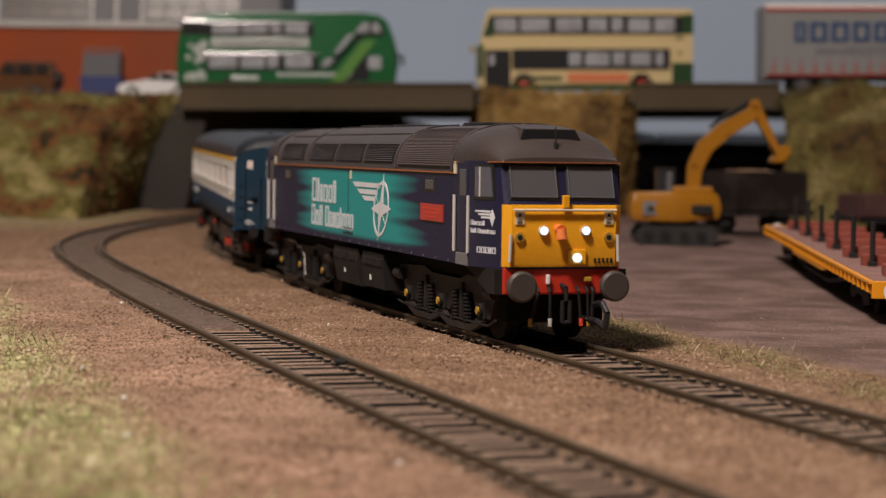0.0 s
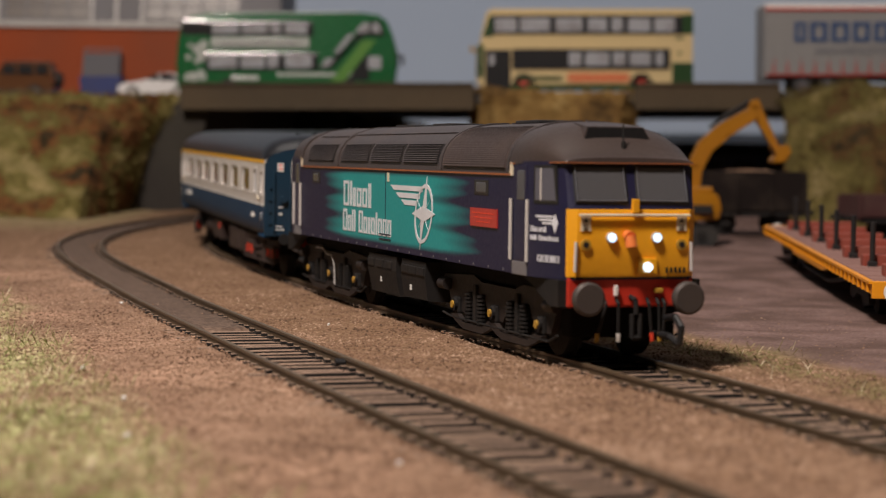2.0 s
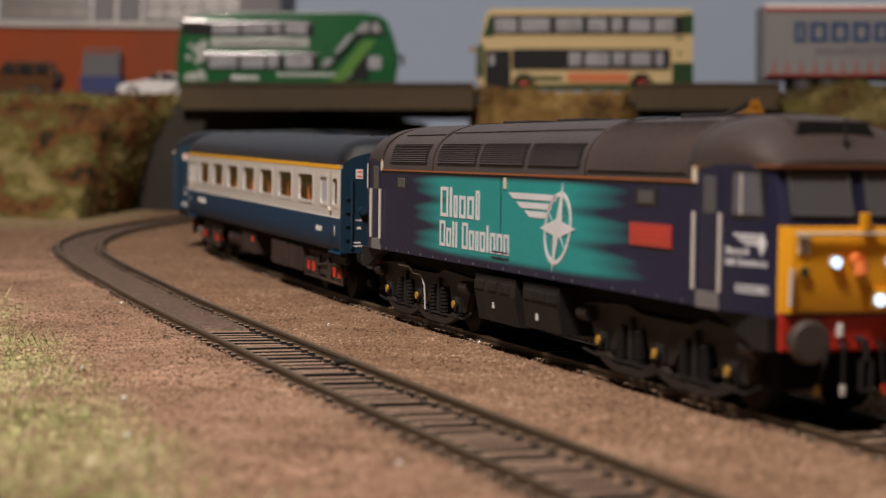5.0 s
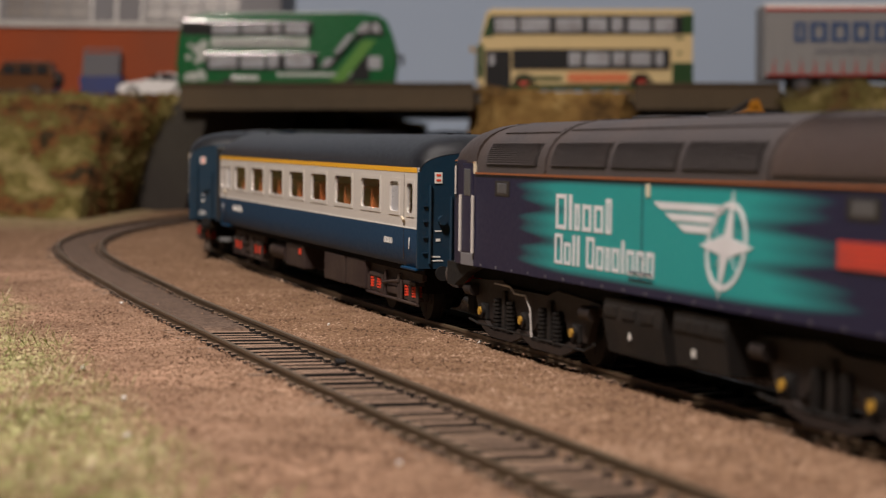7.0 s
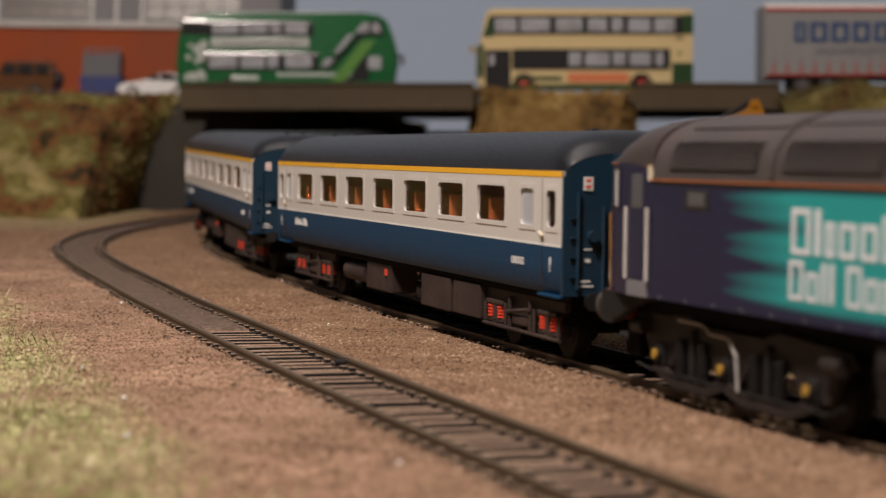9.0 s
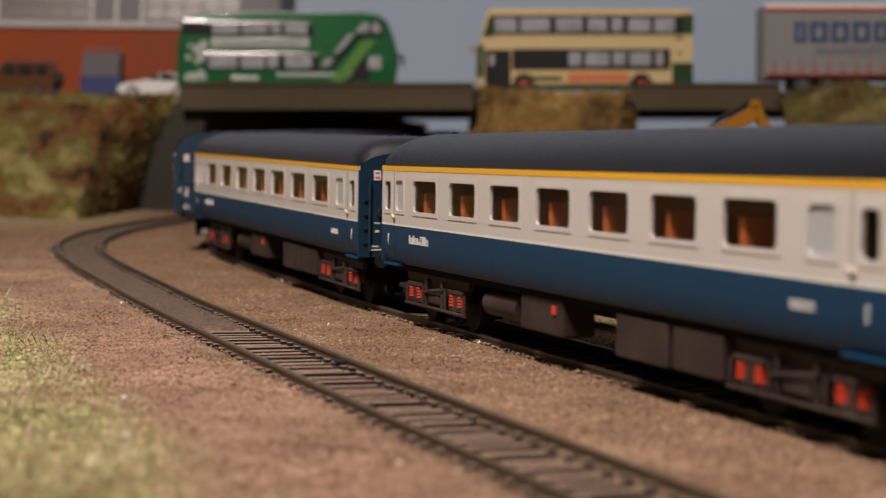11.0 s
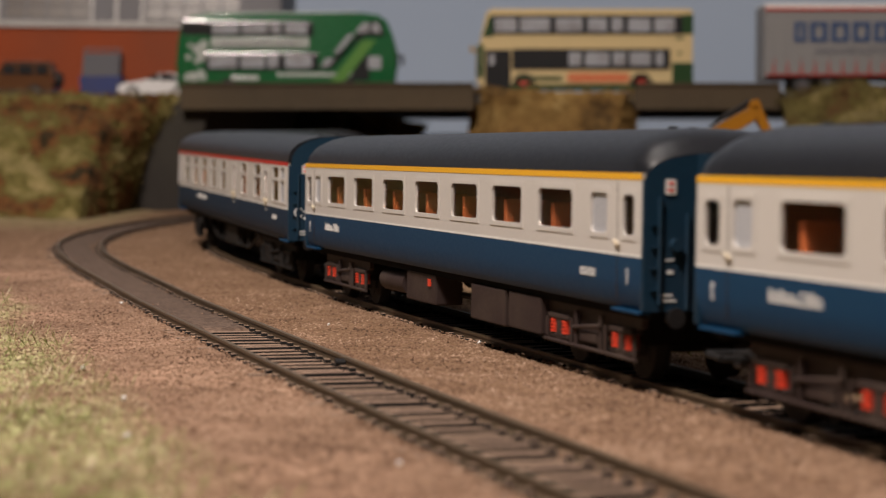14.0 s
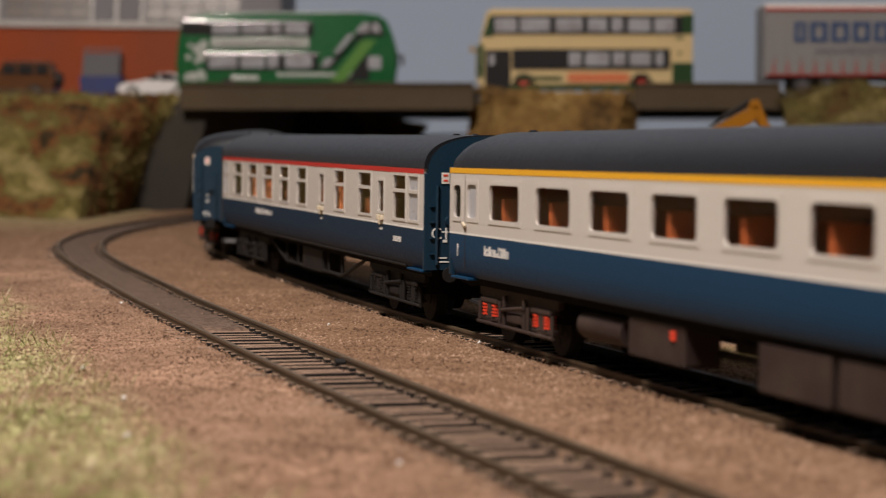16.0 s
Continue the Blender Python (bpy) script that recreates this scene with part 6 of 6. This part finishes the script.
        rods("wheel", "tyre", t, [((x, W - 7.5, 5.6), (x, W, 5.6))], 5.6, 20)
    rods("roof_rail", "bus_silver", t, [((24, 6, H + 0.3), (120, 6, H + 0.3)), ((24, 26, H + 0.3), (120, 26, H + 0.3))], 0.7, label="pale roof edge strips")
    return t


def lorry_trailer():
    t = on_road("lorry_trailer", "grey curtain-sided lorry trailer with red top rail", "trailer", 206, 1224)
    L, W = 178.0, 33.0
    slab("curtain", "trailer_grey", t, 0, L, 0, W, 13, 55.4, bevel=0.4, label="grey curtain side")
    slab("top_rail", "white", t, -0.4, L + 0.4, -0.5, W + 0.5, 55.0, 58.2, bevel=0.4)
    slab("red_rail", "plate", t, -0.3, L + 0.3, -0.8, -0.3, 53.6, 55.6)
    slab("rear_frame", "trailer_grey", t, -0.8, 0.8, -0.4, W + 0.4, 10, 57, bevel=0.3)
    slab("side_rail", "wagon_dark", t, 0, L, 0.6, W - 0.6, 9.4, 13, bevel=0.3)
    slab("base_rail", "plate", t, 0, L, -0.3, 0.4, 12.0, 13.2)
    for i in range(20):
        x = 4 + i * 8.8
        slab("curtain_strap", "trailer_grey", t, x - 0.9, x + 0.9, -0.35, -0.02, 13.2, 53)
        bm = bmesh.new()
        prism(bm, [(x + 0.8, 14), (x + 2.4, 14), (x + 1.8, 23.5)], 1, -0.45, -0.02)
        part("red_tag", bm, "plate", t)
    bm = bmesh.new()
    letters(bm, 18.5, 139, 33.6, 46.5, -0.4, (3.4, 5, 5, 5, 4.4, 4, 4, 5, 4, 4), (1,) * 10, 0.2, 1.1, stroke=0.5)
    part("large_lettering", bm, "letter_blue", t, "large dark blue lettering shown as bars")
    cu = bpy.data.curves.new("small_lettering", "FONT")
    cu.body, cu.size, cu.extrude, cu.offset = "HAULAGE & STORAGE", 5.9 * K, 0.08 * K, 0.22 * K
    cu.materials.append(M["letter_grey"])
    tx = new("small_lettering", cu)
    tx.parent = t
    tx.matrix_basis = pose(32 * K, -0.45 * K, 26.2 * K, 90, 0, 0)
    for x in (24, 41, 58):
        road_wheel(t, x, 0.6, 7.0, 6.2, 6.2, "skip_grey")
        rods("wheel", "tyre", t, [((x, W - 7, 6.2), (x, W - 0.6, 6.2))], 6.2, 18)
    rods("landing_leg", "wagon_dark", t, [((120, 5, 0.2), (120, 5, 12)), ((120, W - 5, 0.2), (120, W - 5, 12))], 1.2)
    return t


def car_body(t, prof, W, mat, tuck=3.0, roof_from=None):
    bm = bmesh.new()
    top = max(z for _, z in prof)
    rings = []
    for y, k in ((0.0, 0.0), (0.8, 1.0), (W - 0.8, 1.0), (W, 0.0)):
        rings.append([(x, y + (tuck * max(0, (z - roof_from) / (top - roof_from)) * (1 if y < W / 2 else -1)), z - (0.35 if k == 0 else 0)) for x, z in prof])
    loft(bm, rings, closed=True)
    return part("body", bm, mat, t, "", True)


def off_roader():
    t = on_road("off_road_car", "bronze off-road estate car with rear spare wheel", "car", -331, 1330)
    L, W = 57.0, 24.0
    car_body(t, [(0, 6), (2, 4.4), (L - 1, 4.4), (L, 7), (L, 16), (L - 2, 25.2), (L - 5, 26), (22, 26), (16, 17.2), (2, 15.6), (0, 13)], W, "car_brown", 2.2, 16.5)
    slab("roof_panel", "black", t, 22, L - 4, 2.6, W - 2.6, 25.7, 26.6, bevel=0.3)
    for a, b in ((21, 31), (32.5, 43), (44.5, 53.5)):
        bm = bmesh.new()
        prism(bm, [(a, 17.6), (b, 17.6), (b - 0.5, 24.4), (a + (1.6 if a < 25 else 0.4), 24.4)], 1, 0.15, 3.0)
        part("side_window", bm, "bus_glass", t)
    slab("sill", "black", t, 2, L - 1, -0.3, W + 0.3, 4.0, 6.4, bevel=0.3)
    rods("spare_wheel", "tyre", t, [((L, W / 2, 14), (L + 4, W / 2, 14))], 5.4, 20)
    slab("rear_lamp", "plate", t, L - 0.6, L + 0.2, 0.6, 2.0, 12, 16)
    for x in (11, 44):
        road_wheel(t, x, -0.4, 4.2, 5.2, 5.2, "skip_grey")
        rods("wheel", "tyre", t, [((x, W - 4, 5.2), (x, W + 0.2, 5.2))], 5.2, 18)
    return t


def white_car():
    t = on_road("saloon_car", "low white saloon car parked on the road", "car", -224.5, 1304)
    L, W = 53.0, 23.0
    car_body(t, [(0.4, 5), (2, 3.4), (L - 2, 3.4), (L, 6), (L - 0.4, 10), (L - 7, 12), (L - 13, 16.6), (L - 19, 17.6), (L - 27, 17.0), (L - 36, 12.2), (4, 10.6), (0, 8)], W, "car_white", 3.2, 11.6)
    for q in ([(18, 12.4), (28, 12.2), (28, 16.6), (25.4, 16.4)], [(29, 12.2), (41.5, 12.2), (38.5, 16.0), (34, 16.9), (29, 16.6)]):
        bm = bmesh.new()
        prism(bm, q, 1, 0.9, 4.0)
        part("side_window", bm, "bus_glass", t)
    slab("headlamp", "bus_seen", t, 0.2, 3.0, 0.2, 3.0, 8.0, 9.6, bevel=0.3)
    slab("tail_lamp", "plate", t, L - 2.0, L + 0.1, 0.4, 3.0, 8.6, 10.2, bevel=0.2)
    for x in (10.5, 42):
        road_wheel(t, x, -0.2, 4.0, 4.3, 4.3, "rail_grey")
        rods("wheel", "tyre", t, [((x, W - 4, 4.3), (x, W + 0.2, 4.3))], 4.3, 18)
    return t


def skip():
    t = on_road("waste_skip", "blue waste container with grey lid and rail", "skip", -266, 1392)
    bm = bmesh.new()
    prism(bm, [(0, 2), (28, 2), (29.5, 19), (-1.5, 19)], 1, 0, 22)
    part("bin_body", bm, "skip_blue", t, "blue container body")
    bm = bmesh.new()
    prism(bm, [(0, 19), (22, 19), (22, 36), (7, 36)], 0, 0.5, 27.5)
    part("lid", bm, "skip_grey", t, "grey sloping lid")
    rods("rail", "clad", t, [((1, 8, 35), (1, 8, 39)), ((27, 8, 35), (27, 8, 39)), ((1, 8, 39), (27, 8, 39))], 0.7)
    for x in (3, 25):
        slab("foot", "skip_grey", t, x - 1.6, x + 1.6, 2, 20, 0, 2.2)
        slab("lifting_rib", "skip_blue", t, x - 0.9, x + 0.9, -0.9, 0.2, 3, 18)
    return t


def shed_building():
    t = thing("industrial_building", "orange brick industrial building with grey glazed upper wall", "building", 0, 1480, road_z(-300) - 1)
    slab("brick_wall", "brick", t, -520, -128, 0, 160, 0, 61, label="plain orange brick wall")
    slab("eaves_trim", "rail_grey", t, -521, -127, -2.5, 162, 61, 66, bevel=0.5, label="pale grey eaves trim")
    bm = bmesh.new()
    prism(bm, [(0, 66), (160, 66), (160, 110), (10, 110)], 0, -518, -129)
    part("upper_wall", bm, "clad", t, "grey clad upper wall")
    for x0, x1, n in ((-500, -432, 4), (-424, -352, 4), (-343, -277, 4), (-233, -160, 5)):
        step = (x1 - x0) / n
        for i in range(n):
            for z0, z1 in ((68.5, 77.4), (78.6, 92.0)):
                bm = bmesh.new()
                prism(bm, [(0.23 * (z0 - 66) - 0.6, z0), (0.23 * (z0 - 66) + 2.5, z0), (0.23 * (z1 - 66) + 2.5, z1), (0.23 * (z1 - 66) - 0.6, z1)], 0, x0 + i * step + 0.7, x0 + (i + 1) * step - 0.7)
                part("glazing", bm, "clad_brown", t, "brown glazing panel")
    for x in (-428, -348, -275, -256, -236):
        bm = bmesh.new()
        prism(bm, [(-1.2, 66), (3, 66), (13, 109), (8.6, 109)], 0, x - 1.1, x + 1.1)
        part("cladding_rib", bm, "rail_grey", t)
    slab("corner_trim", "clad", t, -131, -127.5, -2, 20, 66, 109, bevel=0.4)
    bm = bmesh.new()
    for i in range(22):
        box(bm, -520, -128, -0.25, 0, 2.0 + i * 2.7, 2.25 + i * 2.7)
    part("mortar_courses", bm, "brick", t)
    return t


cream_bus()
green_bus()
lorry_trailer()
off_roader()
white_car()
skip()
shed_building()


# ---- in the yard: excavator, wagons ----
def yard_z(x, y):
    return float(climb(y)) - 2.7


def excavator():
    t = thing("excavator", "yellow tracked excavator with raised folded boom", "excavator", 108, 905, yard_z(108, 905), 0)
    for s, y in ((0, -17), (1, 9)):
        bm = bmesh.new()
        prism(bm, [(-17, 3), (-14, 0.2), (18, 0.2), (21, 3), (21, 6.5), (18, 9.4), (-14, 9.4), (-17, 6.5)], 1, y, y + 8.5)
        tr = part("crawler_track", bm, "tyre", t, "black crawler track")
        for i in range(15):
            x = -14 + i * 2.25
            slab("track_pad", "tyre", tr, x - 0.9, x + 0.9, y - 0.3, y + 8.8, 9.2, 9.9)
        for x in (-12, -4, 5, 13):
            rods("roller", "under", tr, [((x, y - 0.4, 4.6), (x, y + 0.2, 4.6))], 2.6, 14)
    slab("turntable", "under", t, -9, 12, -10, 10, 8.5, 12.5, bevel=0.6)
    bm = bmesh.new()
    loft(bm, [[(-19, -14, 11.5), (-2, -17, 11.0), (4, -17, 11.0), (22, -13, 12.5), (23, 12, 12.5), (-19, 14, 11.5)],
              [(-20, -15, 18), (-2, -18, 18), (5, -18, 18), (23, -13.5, 18), (24, 12, 18), (-20, 15, 18)],
              [(-18, -14, 25), (-2, -16.5, 25.4), (5, -16, 26), (21, -12, 25), (22, 11, 25), (-18, 14, 25)]], closed=True)
    bmesh.ops.bevel(bm, geom=list(bm.edges), offset=0.8, segments=2, affect="EDGES")
    h = part("house", bm, "plant_yellow", t, "yellow superstructure", True)
    slab("engine_cover", "plant_yellow", h, 0, 19, -12, 6, 24.5, 28.0, bevel=1.0)
    slab("grille", "black", h, 8, 18, -17.0, -13.0, 15.4, 19.5, bevel=0.3)
    slab("emblem_plate", "clad", h, -14.6, -7.4, -16.6, -14.0, 14.6, 21, label="pale square emblem")
    bm = bmesh.new()
    prism(bm, [(-13.2, 16.4), (-8.6, 16.4), (-11, 19.6)], 1, -16.8, -16.4)
    part("emblem_mark", bm, "black", h)
    cab = slab("cab", "bus_glass", t, -6, 3, 4, 13, 24, 36, bevel=1.0, label="dark glazed cab")
    slab("cab_roof", "under", cab, -6.4, 3.4, 3.6, 13.4, 35.4, 36.6, bevel=0.5)
    slab("exhaust_pipe", "exhaust", h, -2.3, 0.5, -6, -3.2, 25, 34.5, bevel=0.9, label="shiny bluish exhaust stack")

    def limb(name, pts, y0, y1, label):
        bm = bmesh.new()
        prism(bm, pts, 1, y0, y1)
        bmesh.ops.bevel(bm, geom=list(bm.edges), offset=0.5, segments=2, affect="EDGES")
        return part(name, bm, "plant_yellow", t, label, True)
    limb("boom", [(7.4, 24), (13.4, 24), (14.2, 36), (19, 45.5), (29, 53.0), (41, 60.5), (40.4, 65.6), (37.4, 66), (22, 57.4), (13, 49), (8.2, 38.6)], -4, 3, "bent yellow boom")
    limb("dipper_arm", [(36, 64.4), (37, 69), (41, 70), (43, 64.6), (52.0, 46), (48.8, 44.8), (39.6, 61)], -3, 2, "yellow dipper arm")
    bm = bmesh.new()
    prism(bm, [(47, 47), (54.6, 48.4), (56.6, 44.6), (53.6, 40), (48.6, 39.2), (46.8, 40.6), (50, 43.4)], 1, -7, 6)
    bmesh.ops.bevel(bm, geom=list(bm.edges), offset=0.6, segments=2, affect="EDGES")
    part("bucket", bm, "plant_yellow", t, "curled yellow bucket")
    rods("ram", "under", t, [((24, -0.5, 60.6), (37, -0.5, 68.5))], 1.3, 10, "dark hydraulic ram")
    rods("ram_rod", "under", t, [((18, -0.5, 56), (25, -0.5, 61.2))], 0.8, 8)
    rods("boom_pin", "plant_yellow", t, [((38.4, -4.6, 67.4), (38.4, 3.6, 67.4)), ((10.4, -4.8, 39), (10.4, 3.8, 39)), ((26, -4.6, 54), (26, 3.6, 54))], 1.5, 12)
    return t


def flat_wagon():
    t = thing("flat_wagon", "orange flat wagon with red deck and black stakes", "wagon")
    t.matrix_world = pose(146 * K, 670 * K, -0.9 * K, 0, -1.05, 86.2)
    L, W = 145.0, 17.0
    pocket = []
    for s in (-1, 1):
        bm = bmesh.new()
        prism(bm, [(-L, 13.0), (L, 13.0), (L, 9.6), (50, 9.6), (40, 8.2), (-40, 8.2), (-50, 9.6), (-L, 9.6)], 1, *sorted((s * (W - 1.2), s * W)))
        side = part("side_beam", bm, "wagon_orange", t, "bright orange side beam")
        if not pocket:
            bm = bmesh.new()
            box(bm, -0.7, 0.7, -0.45, 0.45, 9.9, 12.7)
            first = part("stake_pocket", bm, "wagon_orange", side, at=(-L + 5, s * (W + 0.35), 0))
            pocket.append(first.data)
        for i in range(len(pocket) if s < 0 else 0, 34):
            o = new("stake_pocket", pocket[0])
            o.parent = side
            o.location = ((-L + 5 + i * 8.6) * K, s * (W + 0.35) * K, 0)
        slab("flange", "wagon_orange", side, -L, L, *sorted((s * (W - 0.2), s * (W + 0.9))), 12.5, 13.2)
        rods("truss_rod", "under", t, [((-70, s * 13, 8), (-30, s * 13, 4)), ((-30, s * 13, 4), (30, s * 13, 4)), ((30, s * 13, 4), (70, s * 13, 8))], 0.8)
    for g in (-1, 1):
        e = slab("end_beam", "wagon_orange", t, *sorted((g * (L - 1.2), g * (L + 0.2))), -W, W, 8.4, 13.3, bevel=0.3)
        for s in (-1, 1):
            b = rods("buffer", "under", e, [((g * L, s * 11.3, 10.6), (g * (L + 4.5), s * 11.3, 10.6))], 1.4, 12)
            rods("buffer_head", "white", e, [((g * (L + 4.3), s * 11.3, 10.6), (g * (L + 5.6), s * 11.3, 10.6))], 3.2, 22, "white buffer head")
        slab("lamp_bracket", "wagon_orange", e, *sorted((g * L, g * (L + 1.5))), -14.5, -12.8, 6.2, 8.6)
        bo = new("bogie")
        bo.parent = t
        bo.location = (g * 96 * K, 0, 0)
        for dx in (-12, 12):
            bm = bmesh.new()
            for s in (-1, 1):
                rod(bm, (dx, s * 7.2, 5.6), (dx, s * 9.6, 5.6), 5.6, 20)
            rod(bm, (dx, -7, 5.6), (dx, 7, 5.6), 0.9, 8)
            part("wheelset", bm, "under", bo)
        for s in (-1, 1):
            bm = bmesh.new()
            prism(bm, [(-19, 4), (-18, 8.6), (18, 8.6), (19, 4), (13, 3), (5, 5.4), (-5, 5.4), (-13, 3)], 1, *sorted((s * 11, s * 13)))
            part("side_frame", bm, "under", bo)
        slab("bolster", "under", bo, -6, 6, -11, 11, 6, 9.6)
    for i in range(29):
        x = -L + 1.4 + i * 9.93
        slab("deck_plank", "wagon_deck", t, x, x + 9.6, -W + 1.3, W - 1.3, 12.2, 13.0 + 0.12 * (i % 3), bevel=0.1)
    for i in range(7):
        x = -L + 22 + i * 40
        slab("bolster_beam", "wagon_red", t, x - 3.0, x + 3.0, -W + 2.0, W - 6.5, 13.0, 16.6, bevel=0.3, label="red cross beam")
        st = rods("stake", "black", t, [((x - 4.4, W - 9.0, 12.6), (x - 4.4, W - 9.0, 27))], 0.85, 8, "black upright stake")
        slab("stake_foot", "black", st, x - 5.8, x - 3.0, W - 10.4, W - 7.6, 13.0, 14.8, bevel=0.2)
    slab("underframe", "under", t, -L + 12, L - 12, -9, 9, 8.5, 12.1)
    return t


def open_wagon(label, x, y, rz, L, H, mat, load):
    t = thing("open_wagon", label, "wagon", x, y, yard_z(x, y) + 0.8, rz, "open wagons in the yard")
    W = 16.0
    for s in (-1, 1):
        sd = slab("side", mat, t, -L, L, *sorted((s * (W - 1), s * W)), 13, H, bevel=0.2)
        n = int(L / 7)
        for i in range(n + 1):
            xx = -L + 2 * L * i / n
            slab("stanchion", mat, sd, xx - 0.9, xx + 0.9, *sorted((s * (W - 0.1), s * (W + 1.0))), 12, H - 0.5)
        slab("sole_bar", "under", t, -L, L, *sorted((s * 13.5, s * 15)), 10, 13)
    for g in (-1, 1):
        slab("end", mat, t, *sorted((g * (L - 1), g * L)), -W + 1.1, W - 1.1, 13, H, bevel=0.2)
        for s in (-1, 1):
            rods("buffer", "under", t, [((g * L, s * 11, 12), (g * (L + 6), s * 11, 12))], 1.3, 10)
        for s in (-1, 1):
            rods("wheel", "under", t, [((g * L * 0.55, s * 7.2, 6.2), (g * L * 0.55, s * 9.8, 6.2))], 6.2, 20)
            bm = bmesh.new()
            prism(bm, [(g * L * 0.55 - 4, 11), (g * L * 0.55 + 4, 11), (g * L * 0.55 + 2, 4.5), (g * L * 0.55 - 2, 4.5)], 1, *sorted((s * 11, s * 12.5)))
            part("axle_guard", bm, "under", t)
    slab("floor", mat, t, -L + 1, L - 1, -W + 1, W - 1, 12.6, 13.6)
    if load:
        bm = bmesh.new()
        bmesh.ops.create_grid(bm, x_segments=24, y_segments=12, size=1.0)
        for v in bm.verts:
            v.co.x *= L - 1.2
            v.co.y *= W - 1.2
            v.co.z = H - 3.4 + 4.2 * (1 - (v.co.x / L) ** 2) * (1 - (v.co.y / W) ** 2) + noise.noise(v.co * 0.3) * 1.2
        part("load", bm, "grain", t, "heap of pale stone")
    return t


def dark_stock():
    t = thing("parked_coach", "dark blue coach standing behind the bridge", "railway coach", 190, 1290, yard_z(190, 1290) + 0.5, 8)
    slab("body", "stock_blue", t, -100, 100, -17, 17, 12, 38, bevel=0.6)
    bm = bmesh.new()
    loft(bm, [[(x, y, z) for y, z in arch(17.4, 37.5, 45, 14)] for x in (-100.5, 100.5)])
    part("roof", bm, "under", t, "black roof", True)
    for i in range(8):
        slab("window", "bus_glass", t, -90 + i * 23, -76 + i * 23, -17.4, -16.8, 25, 33, bevel=0.2)
        slab("window_edge", "stock_blue", t, -91 + i * 23, -75 + i * 23, -17.2, -16.9, 24, 34)
    slab("waist_stripe", "coach_end", t, -100, 100, -17.25, -16.9, 20.5, 22)
    slab("underframe", "under", t, -96, 96, -12, 12, 6, 12)
    for x in (-70, 70):
        for dx in (-14, 14):
            rods("wheel", "under", t, [((x + dx, -9.8, 6), (x + dx, -7.2, 6)), ((x + dx, 7.2, 6), (x + dx, 9.8, 6))], 6, 18)
    return t


excavator()
flat_wagon()
open_wagon("dark brown open wagon loaded with stone", 158, 985, 4, 26, 33, "wagon_dark", True)
open_wagon("dark maroon open wagon standing in the yard", 238, 930, 6, 40, 23.5, "wagon_maroon", False)
dark_stock()

# a small dark lump by the empty track, and white specks as ground glints
rods_ob = thing("coupling_fragment", "small dark plastic fragment lying between the rails", "debris", -21.4, 402.9, -2.0, 20)
rods("lump", "black", rods_ob, [((-1.4, 0, 0.8), (1.6, 0, 0.8))], 0.85, 10)
rods("lump_tip", "black", rods_ob, [((1.4, 0, 0.8), (2.2, 0, 0.9))], 0.95, 8)
rng = random.Random(21)
for x, y in ((-6, 275), (-62, 470), (-95, 560), (-58, 345), (-50, 300), (-75, 395), (9, 455), (24, 430), (-30, 500)):
    bm = bmesh.new()
    bmesh.ops.create_icosphere(bm, subdivisions=1, radius=0.55)
    for v in bm.verts:
        v.co *= rng.uniform(0.7, 1.2)
    st = part("stone", bm, "white", None, at=(x, y, float(ground_z(np.array([float(x)]), np.array([float(y)]))[0]) + 0.25))
    tagged(st, "tiny white speck standing for a glint on the earth", "stone", "stone chips")


# ---- what moves: the train runs along its line ----
RUN = (-0.5, 7.3, 16.4, 26.5, 38.0, 50.9, 65.0, 79.9, 95.5, 112.2, 129.9, 148.3, 167.1, 186.4, 206.2, 227.8, 251.2, 276.9, 305.1, 335.2, 366.6, 398.8, 431.4, 463.8, 496.0, 527.9, 559.8, 592.5, 626.8, 662.9, 699.8, 736.0, 771.3)


def run_at(t):
    return float(np.interp(t, np.arange(33) * 0.5, RUN))


def body_pose(s, base):
    a, b = Vector(on_line(s + base)), Vector(on_line(s - base))
    d = a - b
    m = (a + b) / 2
    return m, math.atan2(d.y, d.x), math.atan2(d.z, math.hypot(d.x, d.y))


def line_turn(s):
    a, b = on_line(s + 8), on_line(s - 8)
    return math.atan2(a[1] - b[1], a[0] - b[0])


def motions():
    for ob, offset, base in ((LOCO, 0.0, 74), (COACH_A, -269.29, 93), (COACH_B, -551.36, 93), (COACH_C, -828.69, 93), (COACH_D, -1107.7, 93)):
        rows = []
        bogies = [c for c in ob.children if c.name.startswith("bogie")]
        turns = {b: [] for b in bogies}
        wheels = {w: [] for b in bogies for w in b.children if w.name.startswith("wheelset")}
        for i in range(33):
            t = i * 0.5
            s = run_at(t) + offset
            m, yaw, rise = body_pose(s, base)
            rows.append((t, Matrix.Translation(m * K) @ Euler((0, -rise, yaw)).to_matrix().to_4x4()))
            for b in bogies:
                x = b.location.x / K
                turns[b].append((t, pose(b.location.x, 0, 0, 0, 0, math.degrees(line_turn(s + x) - yaw))))
        walk(ob, rows)
        for b in bogies:
            walk(b, turns[b])
        for i in range(0, 161):
            t = i * 0.1
            for w in wheels:
                a = math.degrees(run_at(t) / (w.location.z / K))
                wheels[w].append((t, pose(w.location.x, 0, w.location.z, 0, a % 360, 0)))
        for w in wheels:
            walk(w, wheels[w])


motions()
